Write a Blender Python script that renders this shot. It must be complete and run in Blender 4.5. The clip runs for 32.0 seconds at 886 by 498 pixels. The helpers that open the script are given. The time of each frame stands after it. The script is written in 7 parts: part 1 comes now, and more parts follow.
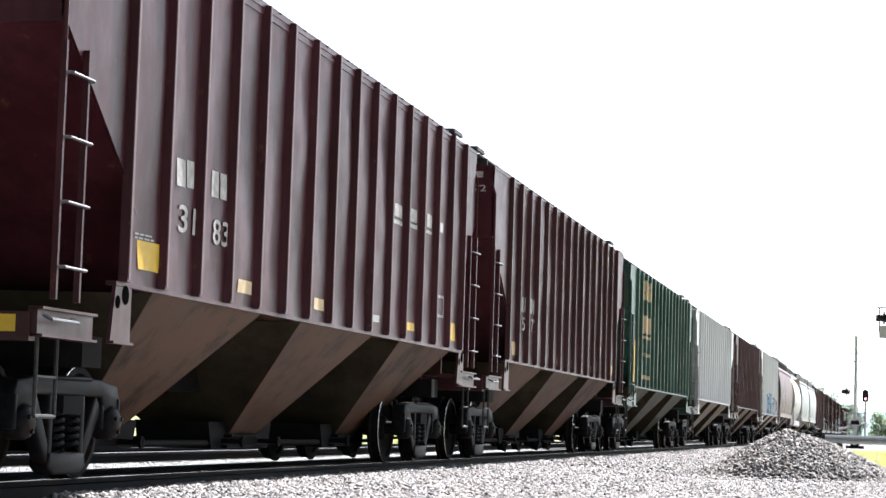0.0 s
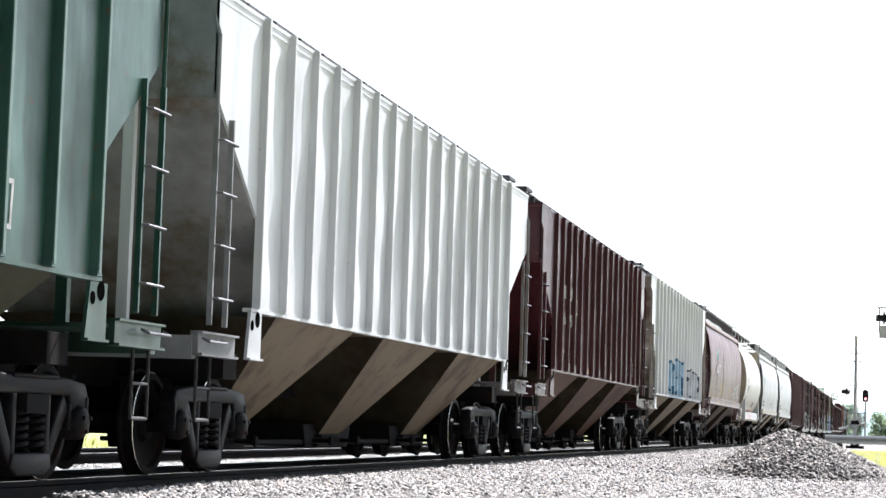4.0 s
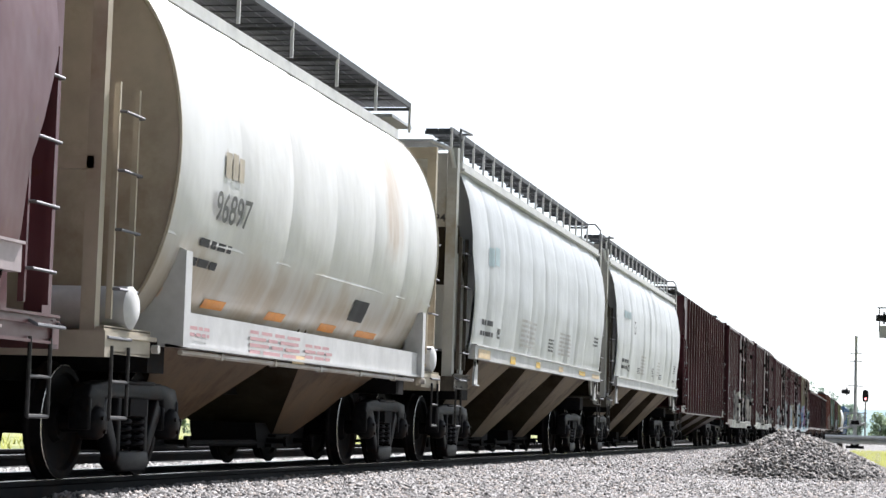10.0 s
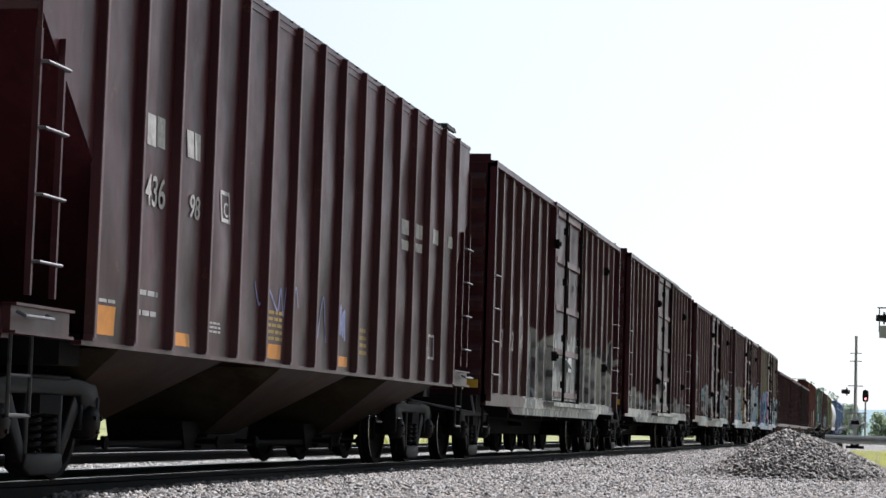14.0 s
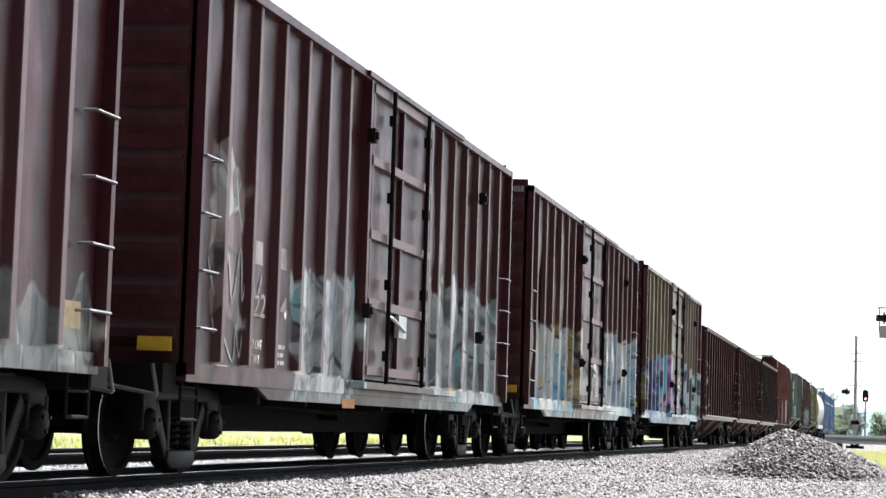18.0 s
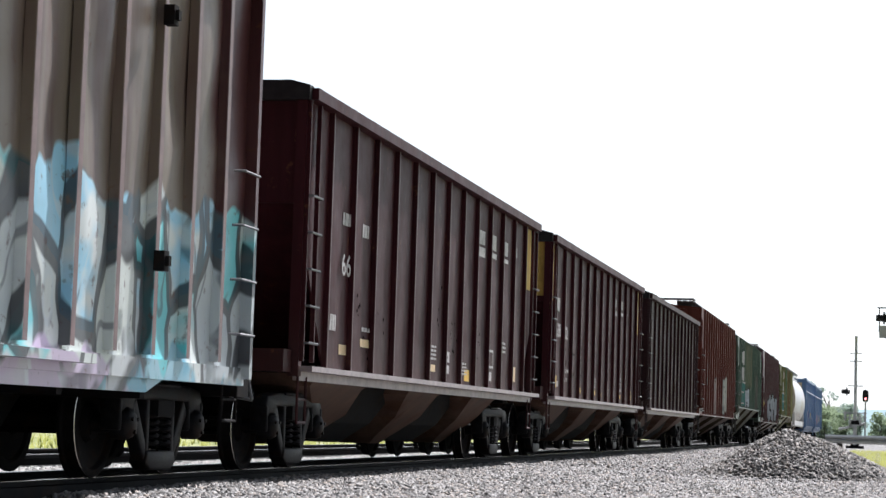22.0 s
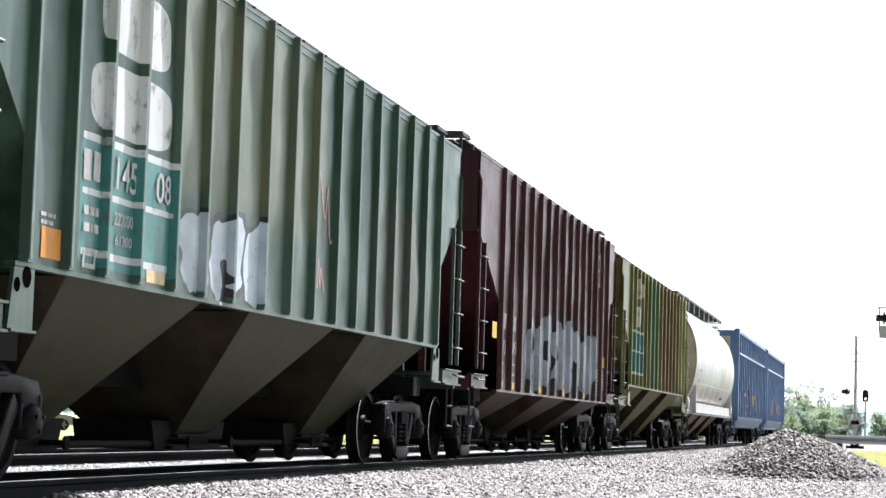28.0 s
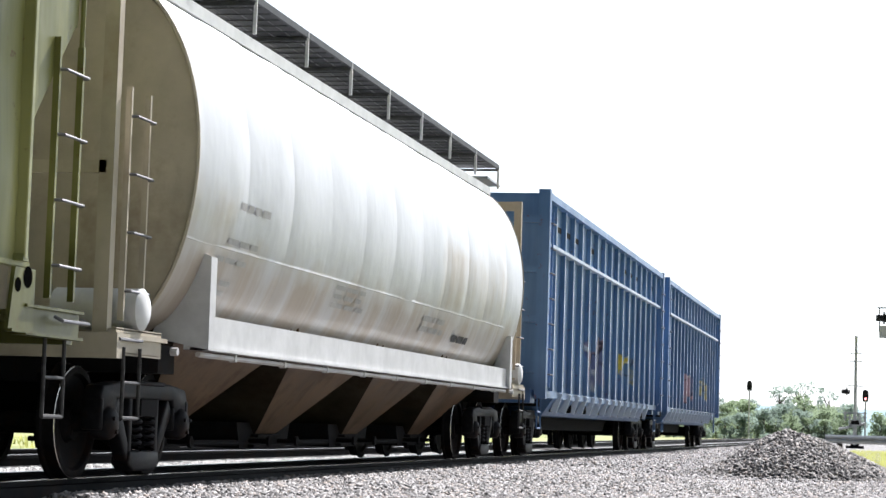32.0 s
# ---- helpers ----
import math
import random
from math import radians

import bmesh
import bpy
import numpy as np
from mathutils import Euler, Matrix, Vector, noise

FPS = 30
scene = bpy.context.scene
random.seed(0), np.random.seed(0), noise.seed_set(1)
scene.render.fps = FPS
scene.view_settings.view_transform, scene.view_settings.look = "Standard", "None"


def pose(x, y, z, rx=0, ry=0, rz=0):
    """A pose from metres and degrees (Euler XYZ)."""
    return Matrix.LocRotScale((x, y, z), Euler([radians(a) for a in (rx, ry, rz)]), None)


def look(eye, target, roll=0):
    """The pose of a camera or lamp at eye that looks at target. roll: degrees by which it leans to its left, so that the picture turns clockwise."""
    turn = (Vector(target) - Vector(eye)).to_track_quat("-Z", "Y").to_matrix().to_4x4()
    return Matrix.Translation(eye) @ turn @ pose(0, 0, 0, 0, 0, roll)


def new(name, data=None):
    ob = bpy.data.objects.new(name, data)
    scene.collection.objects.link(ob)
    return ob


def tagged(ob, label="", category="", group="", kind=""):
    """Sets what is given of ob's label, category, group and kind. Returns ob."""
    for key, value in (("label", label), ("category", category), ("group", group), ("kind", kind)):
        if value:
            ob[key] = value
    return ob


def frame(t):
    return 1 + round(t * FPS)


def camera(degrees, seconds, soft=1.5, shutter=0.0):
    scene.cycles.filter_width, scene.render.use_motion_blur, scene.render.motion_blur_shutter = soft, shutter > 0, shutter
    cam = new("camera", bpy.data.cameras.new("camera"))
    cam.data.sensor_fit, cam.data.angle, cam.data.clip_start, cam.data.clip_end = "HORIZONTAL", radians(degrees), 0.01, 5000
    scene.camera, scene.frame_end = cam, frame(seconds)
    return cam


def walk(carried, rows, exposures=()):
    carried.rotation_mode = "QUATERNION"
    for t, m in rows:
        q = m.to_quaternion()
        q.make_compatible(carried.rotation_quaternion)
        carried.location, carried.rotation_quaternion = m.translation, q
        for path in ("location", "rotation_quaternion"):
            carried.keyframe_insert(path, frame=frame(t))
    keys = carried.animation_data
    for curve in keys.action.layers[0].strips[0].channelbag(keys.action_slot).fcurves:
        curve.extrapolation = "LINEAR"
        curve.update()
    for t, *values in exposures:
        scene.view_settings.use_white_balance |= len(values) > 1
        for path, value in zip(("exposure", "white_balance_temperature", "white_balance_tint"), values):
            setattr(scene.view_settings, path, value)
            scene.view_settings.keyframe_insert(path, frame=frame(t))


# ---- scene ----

# ---- camera: stands still beside the track, looking along it ----
CAM_X, CAM_Z = 7.207, 0.541
cam = camera(23.93, 32.0)
CAM_POSE = pose(CAM_X, 0.0, CAM_Z, 94.755, -1.766, 11.923)
walk(cam, [(0.0, CAM_POSE), (32.0, CAM_POSE)],
     exposures=[(0.0, 1.7), (1.0, 1.85), (2.0, 1.56), (3.5, 1.62), (6.0, 1.4), (7.0, 1.5), (8.0, 1.03), (9.0, 1.13), (10.0, 1.2), (10.5, 1.0), (11.0, 0.65), (12.0, 0.52), (13.2, 0.52), (13.8, 0.62), (14.2, 0.8), (14.6, 1.55), (15.5, 1.68), (18.0, 1.38), (21.0, 1.0), (22.0, 0.92), (23.0, 1.12), (24.0, 1.22), (27.0, 1.5), (28.0, 1.58), (29.0, 1.65), (30.0, 1.37), (31.0, 1.5), (32.0, 1.28)])

# ---- world and sun ----
SUN_AZ, SUN_EL = 11.0, 45.0        # degrees from the track's far direction towards the camera's side, and up
world = bpy.data.worlds.new("sky")
scene.world = world
world.use_nodes = True
wn = world.node_tree.nodes
sky = wn.new("ShaderNodeTexSky")
sky.sky_type = 'NISHITA'
sky.sun_disc = False
sky.sun_elevation = radians(SUN_EL)
sky.sun_rotation = radians(SUN_AZ)
sky.air_density, sky.dust_density, sky.ozone_density = 1.0, 0.9, 2.0
sun_dir = Vector((math.sin(radians(SUN_AZ)) * math.cos(radians(SUN_EL)), math.cos(radians(SUN_AZ)) * math.cos(radians(SUN_EL)), math.sin(radians(SUN_EL))))
wl = world.node_tree.links
wn["Background"].inputs["Strength"].default_value = 0.05
tone = wn.new("ShaderNodeHueSaturation")
tone.inputs["Saturation"].default_value = 1.05
tone.inputs["Value"].default_value = 0.30
wl.new(sky.outputs[0], tone.inputs["Color"])
# white summer haze: brightest round the sun and towards the horizon
where = wn.new("ShaderNodeTexCoord")
dot = wn.new("ShaderNodeVectorMath")
dot.operation = "DOT_PRODUCT"
dot.inputs[1].default_value = sun_dir
wl.new(where.outputs["Generated"], dot.inputs[0])
near = wn.new("ShaderNodeMapRange")
near.inputs["From Min"].default_value, near.inputs["From Max"].default_value = -0.2, 1.0
wl.new(dot.outputs["Value"], near.inputs["Value"])
peak = wn.new("ShaderNodeMath")
peak.operation = "POWER"
peak.inputs[1].default_value = 2.2
wl.new(near.outputs[0], peak.inputs[0])
height = wn.new("ShaderNodeSeparateXYZ")
wl.new(where.outputs["Generated"], height.inputs[0])
low = wn.new("ShaderNodeMapRange")
low.inputs["From Min"].default_value, low.inputs["From Max"].default_value = 0.55, 0.0
wl.new(height.outputs["Z"], low.inputs["Value"])
band = wn.new("ShaderNodeMath")
band.operation = "MULTIPLY_ADD"
band.inputs[1].default_value, band.inputs[2].default_value = 0.58, 0.42
wl.new(low.outputs[0], band.inputs[0])
both_ = wn.new("ShaderNodeMath")
both_.operation = "MULTIPLY"
wl.new(peak.outputs[0], both_.inputs[0])
wl.new(band.outputs[0], both_.inputs[1])
glow = wn.new("ShaderNodeMix")
glow.data_type, glow.blend_type = "RGBA", "ADD"
glow.clamp_factor = False
glow.inputs[7].default_value = (19.8, 21.4, 23.6, 1)
wl.new(both_.outputs[0], glow.inputs[0])
wl.new(tone.outputs[0], glow.inputs[6])
wl.new(glow.outputs[2], wn["Background"].inputs["Color"])
sun = new("sun", bpy.data.lights.new("sun", "SUN"))
sun.data.energy, sun.data.angle, sun.data.color = 5.0, radians(0.6), (1.0, 0.975, 0.995)
sun.matrix_world = look(sun_dir * 100, (0, 0, 0))


# ---- materials ----
class Nodes:
    """A short hand for building a node material."""
    def __init__(self, name):
        self.mat = bpy.data.materials.new(name)
        self.mat.use_nodes = True
        self.t = self.mat.node_tree
        self.bsdf = self.t.nodes["Principled BSDF"]

    def add(self, kind, **sets):
        n = self.t.nodes.new(kind)
        for k, v in sets.items():
            n.inputs[k].default_value = v
        return n

    def link(self, a, b):
        self.t.links.new(a, b)

    def coords(self, scale=(1, 1, 1), shift=(0, 0, 0), space="Object"):
        c = self.t.nodes.new("ShaderNodeTexCoord")
        m = self.add("ShaderNodeMapping", Scale=scale, Location=shift)
        self.link(c.outputs[space], m.inputs["Vector"])
        return m.outputs[0]

    def noise(self, vec, scale, detail=4.0, rough=0.6, distort=0.0):
        n = self.add("ShaderNodeTexNoise", Scale=scale, Detail=detail, Roughness=rough, Distortion=distort)
        self.link(vec, n.inputs["Vector"])
        return n.outputs["Fac"]

    def ramp(self, fac, a, b, ca=(0, 0, 0, 1), cb=(1, 1, 1, 1), kind="LINEAR"):
        r = self.t.nodes.new("ShaderNodeValToRGB")
        r.color_ramp.interpolation = kind
        r.color_ramp.elements[0].position, r.color_ramp.elements[0].color = a, ca
        r.color_ramp.elements[1].position, r.color_ramp.elements[1].color = b, cb
        self.link(fac, r.inputs["Fac"])
        return r

    def stops(self, fac, rows, kind="LINEAR"):
        r = self.ramp(fac, rows[0][0], rows[-1][0], (*rows[0][1], 1), (*rows[-1][1], 1), kind)
        for p, c in rows[1:-1]:
            r.color_ramp.elements.new(p).color = (*c, 1)
        return r.outputs["Color"]

    def mix(self, fac, a, b, mode="MIX"):
        m = self.t.nodes.new("ShaderNodeMix")
        m.data_type, m.blend_type = "RGBA", mode
        for sock, val in ((m.inputs[0], fac), (m.inputs[6], a), (m.inputs[7], b)):
            if isinstance(val, (int, float)):
                sock.default_value = val
            elif isinstance(val, tuple):
                sock.default_value = (*val[:3], 1)
            else:
                self.link(val, sock)
        return m.outputs[2]

    def math(self, op, a, b=0.0):
        m = self.t.nodes.new("ShaderNodeMath")
        m.operation = op
        for sock, val in ((m.inputs[0], a), (m.inputs[1], b)):
            if isinstance(val, (int, float)):
                sock.default_value = val
            else:
                self.link(val, sock)
        return m.outputs[0]

    def bump(self, height, strength=0.3, distance=0.01):
        b = self.add("ShaderNodeBump", Strength=strength, Distance=distance)
        self.link(height, b.inputs["Height"])
        self.link(b.outputs[0], self.bsdf.inputs["Normal"])

    def out(self, color, rough=0.5, metal=0.0, spec=0.5):
        self.bsdf.inputs["Specular IOR Level"].default_value = spec
        for name, val in (("Base Color", color), ("Roughness", rough), ("Metallic", metal)):
            if isinstance(val, (int, float)):
                self.bsdf.inputs[name].default_value = val
            elif isinstance(val, tuple):
                self.bsdf.inputs[name].default_value = (*val, 1)
            else:
                self.link(val, self.bsdf.inputs[name])
        return self.mat


def window(n, sep, axis, lo, hi, soft=0.05, wobble=None, amount=0.0):
    """1 between lo and hi on one axis, 0 outside, with a soft and wavy edge."""
    c = sep.outputs[axis]
    if wobble is not None:
        c = n.math("ADD", c, n.math("MULTIPLY", n.math("SUBTRACT", wobble, 0.5), amount))
    up = n.math("MINIMUM", n.math("MAXIMUM", n.math("DIVIDE", n.math("SUBTRACT", c, lo), soft), 0.0), 1.0)
    dn = n.math("MINIMUM", n.math("MAXIMUM", n.math("DIVIDE", n.math("SUBTRACT", hi, c), soft), 0.0), 1.0)
    return n.math("MULTIPLY", up, dn)


EDGES = {}      # paint name: maker of a paler tone, a painted glint for outer faces


def paint(name, base, fade, rust=(0.12, 0.05, 0.025), rough=0.38, rust_at=0.62, streak=0.65, dirt_low=1.7, sprays=(), seed=0.0, wash=(), gloss=0.28, dust=0.0, emblems=(), bubbles=()):
    """Weathered paint on steel: faded patches, vertical streaks, road dirt towards the sill, rust specks.
    sprays: (y0, y1, z0, z1, colours, scale) fields of sprayed colour with wavy edges."""
    n = Nodes(name)
    o = n.coords(shift=(seed, seed * 1.7, 0))
    st = n.coords(scale=(3.0, 3.0, 0.22), shift=(seed, seed, 0))
    col = n.mix(n.ramp(n.noise(o, 0.55, 3), 0.35, 0.7).outputs[0], base, fade)
    streaks = n.ramp(n.noise(st, 1.6, 5, 0.65), 0.42, 0.72).outputs[0]
    dark = tuple(c * 0.42 for c in base)
    col = n.mix(n.math("MULTIPLY", streaks, streak), col, dark)
    pos = n.t.nodes.new("ShaderNodeSeparateXYZ")
    n.link(n.coords(), pos.inputs[0])
    wob = n.noise(n.coords(shift=(seed, 3 + seed, 1)), 1.3, 3)
    for y0, y1, z0, z1, c in wash:
        w = n.math("MULTIPLY", window(n, pos, 1, y0, y1, 0.25, wob, 0.6), window(n, pos, 2, z0, z1, 0.3, wob, 0.8))
        # vertical bands break up the wash, standing in for rib shadows
        patchy = n.ramp(n.noise(n.coords(scale=(0.2, 1.5, 0.16), shift=(seed, 7, z0)), 1.3, 4, 0.6), 0.38, 0.58, (0.3, 0.3, 0.3, 1)).outputs[0]
        col = n.mix(n.math("MULTIPLY", n.math("MULTIPLY", w, patchy), 0.9), col, c)
    for y0, y1, z0, z1, cols, sc, *bold in sprays:
        w = n.math("MULTIPLY", window(n, pos, 1, y0, y1, 0.06, wob, 0.9), window(n, pos, 2, z0, z1, 0.05, n.noise(n.coords(scale=(1, 1.3, 0.3), shift=(2, seed, 0)), 1.2, 2), 1.1))
        warp = n.add("ShaderNodeTexNoise", Scale=1.1, Detail=2.0)
        n.link(n.coords(shift=(seed, 0, seed)), warp.inputs["Vector"])
        push = n.mix(0.2, n.coords(scale=(0.05, 1.0, 0.45), shift=(seed, 0, seed)), warp.outputs["Color"])
        cell, edge = n.t.nodes.new("ShaderNodeTexVoronoi"), n.t.nodes.new("ShaderNodeTexVoronoi")
        edge.feature = "DISTANCE_TO_EDGE"
        swirl = n.add("ShaderNodeTexWave", Scale=0.55 * sc, Distortion=11.0, Detail=1.5)
        swirl.inputs["Detail Scale"].default_value = 1.4
        n.link(push, swirl.inputs["Vector"])
        for tex in (cell, edge):
            tex.inputs["Scale"].default_value = sc
            n.link(push, tex.inputs["Vector"])
        tone = n.t.nodes.new("ShaderNodeSeparateColor")
        n.link(cell.outputs["Color"], tone.inputs[0])
        k = len(cols)
        picked = n.stops(tone.outputs[0], [(i / k, q) for i, q in enumerate(cols)], "CONSTANT")
        second = n.stops(tone.outputs[1], [(i / k, q) for i, q in enumerate(cols)], "CONSTANT")
        # fills fade from one can's colour into another's
        picked = n.mix(n.ramp(n.noise(n.coords(scale=(0.3, 1.2, 1.6), shift=(seed, 2, seed)), 1.5, 2), 0.42, 0.6).outputs[0], picked, second)
        lines = n.math("MULTIPLY", n.ramp(n.math("ABSOLUTE", n.math("SUBTRACT", swirl.outputs["Fac"], 0.5)), 0.06, 0.13, (1, 1, 1, 1), (0, 0, 0, 1)).outputs[0], n.ramp(n.noise(o, 1.7, 2), 0.36, 0.46).outputs[0])
        scratch = n.mix(n.ramp(n.noise(n.coords(shift=(1, 6, seed)), 1.1, 2), 0.5, 0.56).outputs[0], (0.03, 0.03, 0.05), (0.55, 0.62, 0.66))
        picked = n.mix(n.math("MULTIPLY", lines, 0.75), picked, n.mix(0.2, scratch, picked))
        picked = n.mix(n.math("MULTIPLY", n.ramp(n.noise(st, 2.5, 3), 0.45, 0.65).outputs[0], 0.3), picked, n.mix(0.5, picked, (0.45, 0.47, 0.5)))
        rims = n.ramp(n.noise(n.coords(shift=(5, seed, 1)), 0.9, 2), 0.53, 0.59, (0.02, 0.02, 0.03, 1), (0.02, 0.02, 0.03, 1) if bold else (0.62, 0.66, 0.70, 1)).outputs[0]
        thick = 0.018 * (bold[0] if bold else 1)
        rim_w = n.math("MULTIPLY", n.ramp(edge.outputs["Distance"], thick, thick + 0.016, (1, 1, 1, 1), (0, 0, 0, 1)).outputs[0], n.ramp(n.noise(o, 2.3, 2), 0.25 if bold else 0.40, 0.35 if bold else 0.5).outputs[0])
        picked = n.mix(n.math("MULTIPLY", rim_w, 0.85), picked, rims)
        worn = n.ramp(n.math("ADD", n.math("MULTIPLY", n.noise(o, 9, 4), 0.6), n.math("MULTIPLY", n.noise(st, 3.2, 4), 0.4)), 0.30, 0.42).outputs[0]
        col = n.mix(n.math("MULTIPLY", w, worn), col, picked)
    for y0, y1, count, zc, half, fill, line in bubbles:
        # a row of fat sprayed letters: dark outline, pale fill, a dark eye in most of them
        rng = random.Random(int(seed * 10 + count))
        sway = n.math("MULTIPLY", n.math("SUBTRACT", n.noise(n.coords(shift=(seed, 1, 4)), 1.6, 2), 0.5), 0.75)
        py, pz = n.math("ADD", pos.outputs[1], sway), n.math("ADD", pos.outputs[2], n.math("MULTIPLY", sway, 0.8))
        fade_ = n.mix(n.ramp(n.noise(n.coords(scale=(1, 0.8, 1.5), shift=(3, seed, 0)), 1.4, 3), 0.4, 0.62).outputs[0], fill, tuple(0.7 * q for q in fill))
        step_ = (y1 - y0) / count
        for i in range(count):
            yc, zz = y0 + step_ * (i + 0.5), zc + rng.uniform(-0.12, 0.12) * half
            rows = [(step_ * 0.60, half, 2.6, line, 0.0), (step_ * 0.50, half * 0.88, 2.6, fade_, 0.0)]
            if rng.random() < 0.75:
                rows.append((step_ * 0.13, half * rng.uniform(0.22, 0.4), 2.2, line, rng.uniform(-0.3, 0.4)))
            if rng.random() < 0.7:
                rows.append((step_ * 0.09, half * 0.3, 2.2, line, rng.uniform(-0.95, -0.7)))
            for a, b, power, c, up in rows:
                q = n.math("ADD", n.math("POWER", n.math("ABSOLUTE", n.math("DIVIDE", n.math("SUBTRACT", py, yc), a)), power), n.math("POWER", n.math("ABSOLUTE", n.math("DIVIDE", n.math("SUBTRACT", pz, zz + up * half), b)), power))
                col = n.mix(n.math("MULTIPLY", n.math("LESS_THAN", q, 1.0), n.ramp(n.noise(o, 8, 4), 0.22, 0.34).outputs[0]), col, c)
    for yc, zc, a, b, power, c in emblems:
        q = n.math("ADD", n.math("POWER", n.math("ABSOLUTE", n.math("DIVIDE", n.math("SUBTRACT", pos.outputs[1], yc), a)), power), n.math("POWER", n.math("ABSOLUTE", n.math("DIVIDE", n.math("SUBTRACT", pos.outputs[2], zc), b)), power))
        col = n.mix(n.math("MULTIPLY", n.math("LESS_THAN", q, 1.0), n.ramp(n.noise(o, 5, 4), 0.25, 0.45).outputs[0]), col, c)
    low = window(n, pos, 2, -1.0, dirt_low, 0.5, wob, 0.5)
    col = n.mix(n.math("MULTIPLY", low, 0.2), col, (0.075, 0.055, 0.045))
    specks = n.ramp(n.noise(o, 6.5, 6, 0.7), rust_at, rust_at + 0.07).outputs[0]
    col = n.mix(n.math("MULTIPLY", specks, 0.75), col, rust)
    r = n.math("ADD", n.math("MULTIPLY", n.noise(o, 3.0, 4), 0.3), rough - 0.15)
    fine = n.noise(o, 90, 3)
    n.bump(n.math("ADD", n.math("MULTIPLY", n.noise(n.coords(scale=(1, 1, 0.6)), 1.4, 3), 4.0), n.math("MULTIPLY", fine, 0.06)), 0.35, 0.012)
    EDGES[name] = lambda: plain(name + "_glint_tone", tuple(min(0.8, 1.0 * c + 0.085) for c in fade), 0.5, vary=0.35, scale=4, spec=0.4)
    n.bsdf.inputs["Sheen Weight"].default_value = dust
    n.bsdf.inputs["Sheen Roughness"].default_value = 0.35
    n.bsdf.inputs["Sheen Tint"].default_value = (0.92, 0.86, 0.90, 1)
    return n.out(col, r, 0.0, gloss)


def plain(name, col, rough=0.6, metal=0.0, vary=0.35, scale=8.0, bump=0.3, dist=0.004, rust=None, spec=0.2):
    n = Nodes(name)
    o = n.coords()
    f = n.noise(o, scale, 5, 0.65)
    c = n.mix(n.ramp(f, 0.3, 0.75).outputs[0], tuple(x * (1 - vary) for x in col), tuple(min(1, x * (1 + vary)) for x in col))
    if rust:
        c = n.mix(n.ramp(n.noise(o, scale * 0.6, 6, 0.7), 0.5, 0.64).outputs[0], c, rust)
    n.bump(n.noise(o, scale * 6, 4), bump, dist)
    return n.out(c, n.math("ADD", n.math("MULTIPLY", f, 0.3), rough - 0.15), metal, spec if metal < 0.5 else 0.5)


BROWN = (0.054, 0.0105, 0.0160)
BROWN_FADE = (0.094, 0.026, 0.039)
M = {}
M["brown_a"] = paint("boxcar_red_paint", BROWN, BROWN_FADE, seed=1.0)
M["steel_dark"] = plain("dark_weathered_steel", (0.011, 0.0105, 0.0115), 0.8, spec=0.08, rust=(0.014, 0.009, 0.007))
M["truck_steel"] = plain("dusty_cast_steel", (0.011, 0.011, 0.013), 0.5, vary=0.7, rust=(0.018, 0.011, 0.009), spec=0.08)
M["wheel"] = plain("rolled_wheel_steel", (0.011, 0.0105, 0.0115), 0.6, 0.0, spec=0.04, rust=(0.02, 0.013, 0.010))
M["tread"] = plain("polished_tread", (0.55, 0.53, 0.5), 0.25, 1.0, 0.1)
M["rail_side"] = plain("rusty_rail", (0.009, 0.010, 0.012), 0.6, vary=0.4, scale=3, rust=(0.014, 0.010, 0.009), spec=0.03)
M["rail_top"] = plain("worn_rail_head", (0.62, 0.61, 0.6), 0.22, 1.0, 0.08, scale=2)
M["tie"] = plain("creosoted_tie", (0.06, 0.052, 0.047), 0.85, vary=0.5, scale=5, bump=0.6, dist=0.01)
M["galv"] = plain("galvanised_steel", (0.5, 0.51, 0.52), 0.45, 0.6, 0.15, scale=6)
M["alu"] = plain("worn_grey_steel", (0.17, 0.17, 0.18), 0.45, 0.3, 0.3)
# walkway steel darkened to hold the shade of its underside
M["grating"] = plain("dark_steel_grating", (0.075, 0.078, 0.085), 0.6)
# flat black that paints the shade inside holes that are not cut
M["void"] = plain("unlit_cavity", (0.004, 0.004, 0.004), 0.95, spec=0.0)
# dark tone paints the shade on end slopes, on every car alike
M["end_slope"] = plain("shaded_slope_sheet", (0.045, 0.036, 0.026), 0.75, vary=0.5, scale=1.2, rust=(0.03, 0.02, 0.013), spec=0.03)
M["black"] = plain("black_paint", (0.02, 0.02, 0.022), 0.5)
M["white_mark"] = plain("white_stencil_paint", (0.52, 0.50, 0.50), 0.65, vary=0.3, scale=11)
M["yellow"] = plain("yellow_reflective_tape", (0.75, 0.47, 0.06), 0.45, vary=0.12, scale=9)
M["cream"] = plain("faded_reflective_tape", (0.72, 0.55, 0.33), 0.5, vary=0.2, scale=9)
M["black_mark"] = plain("black_stencil_paint", (0.05, 0.05, 0.055), 0.6, vary=0.2, scale=14)
M["teal_mark"] = plain("teal_paint", (0.06, 0.25, 0.23), 0.5, vary=0.2)
M["cap_blue"] = plain("blue_bearing_cap", (0.08, 0.12, 0.3), 0.4)


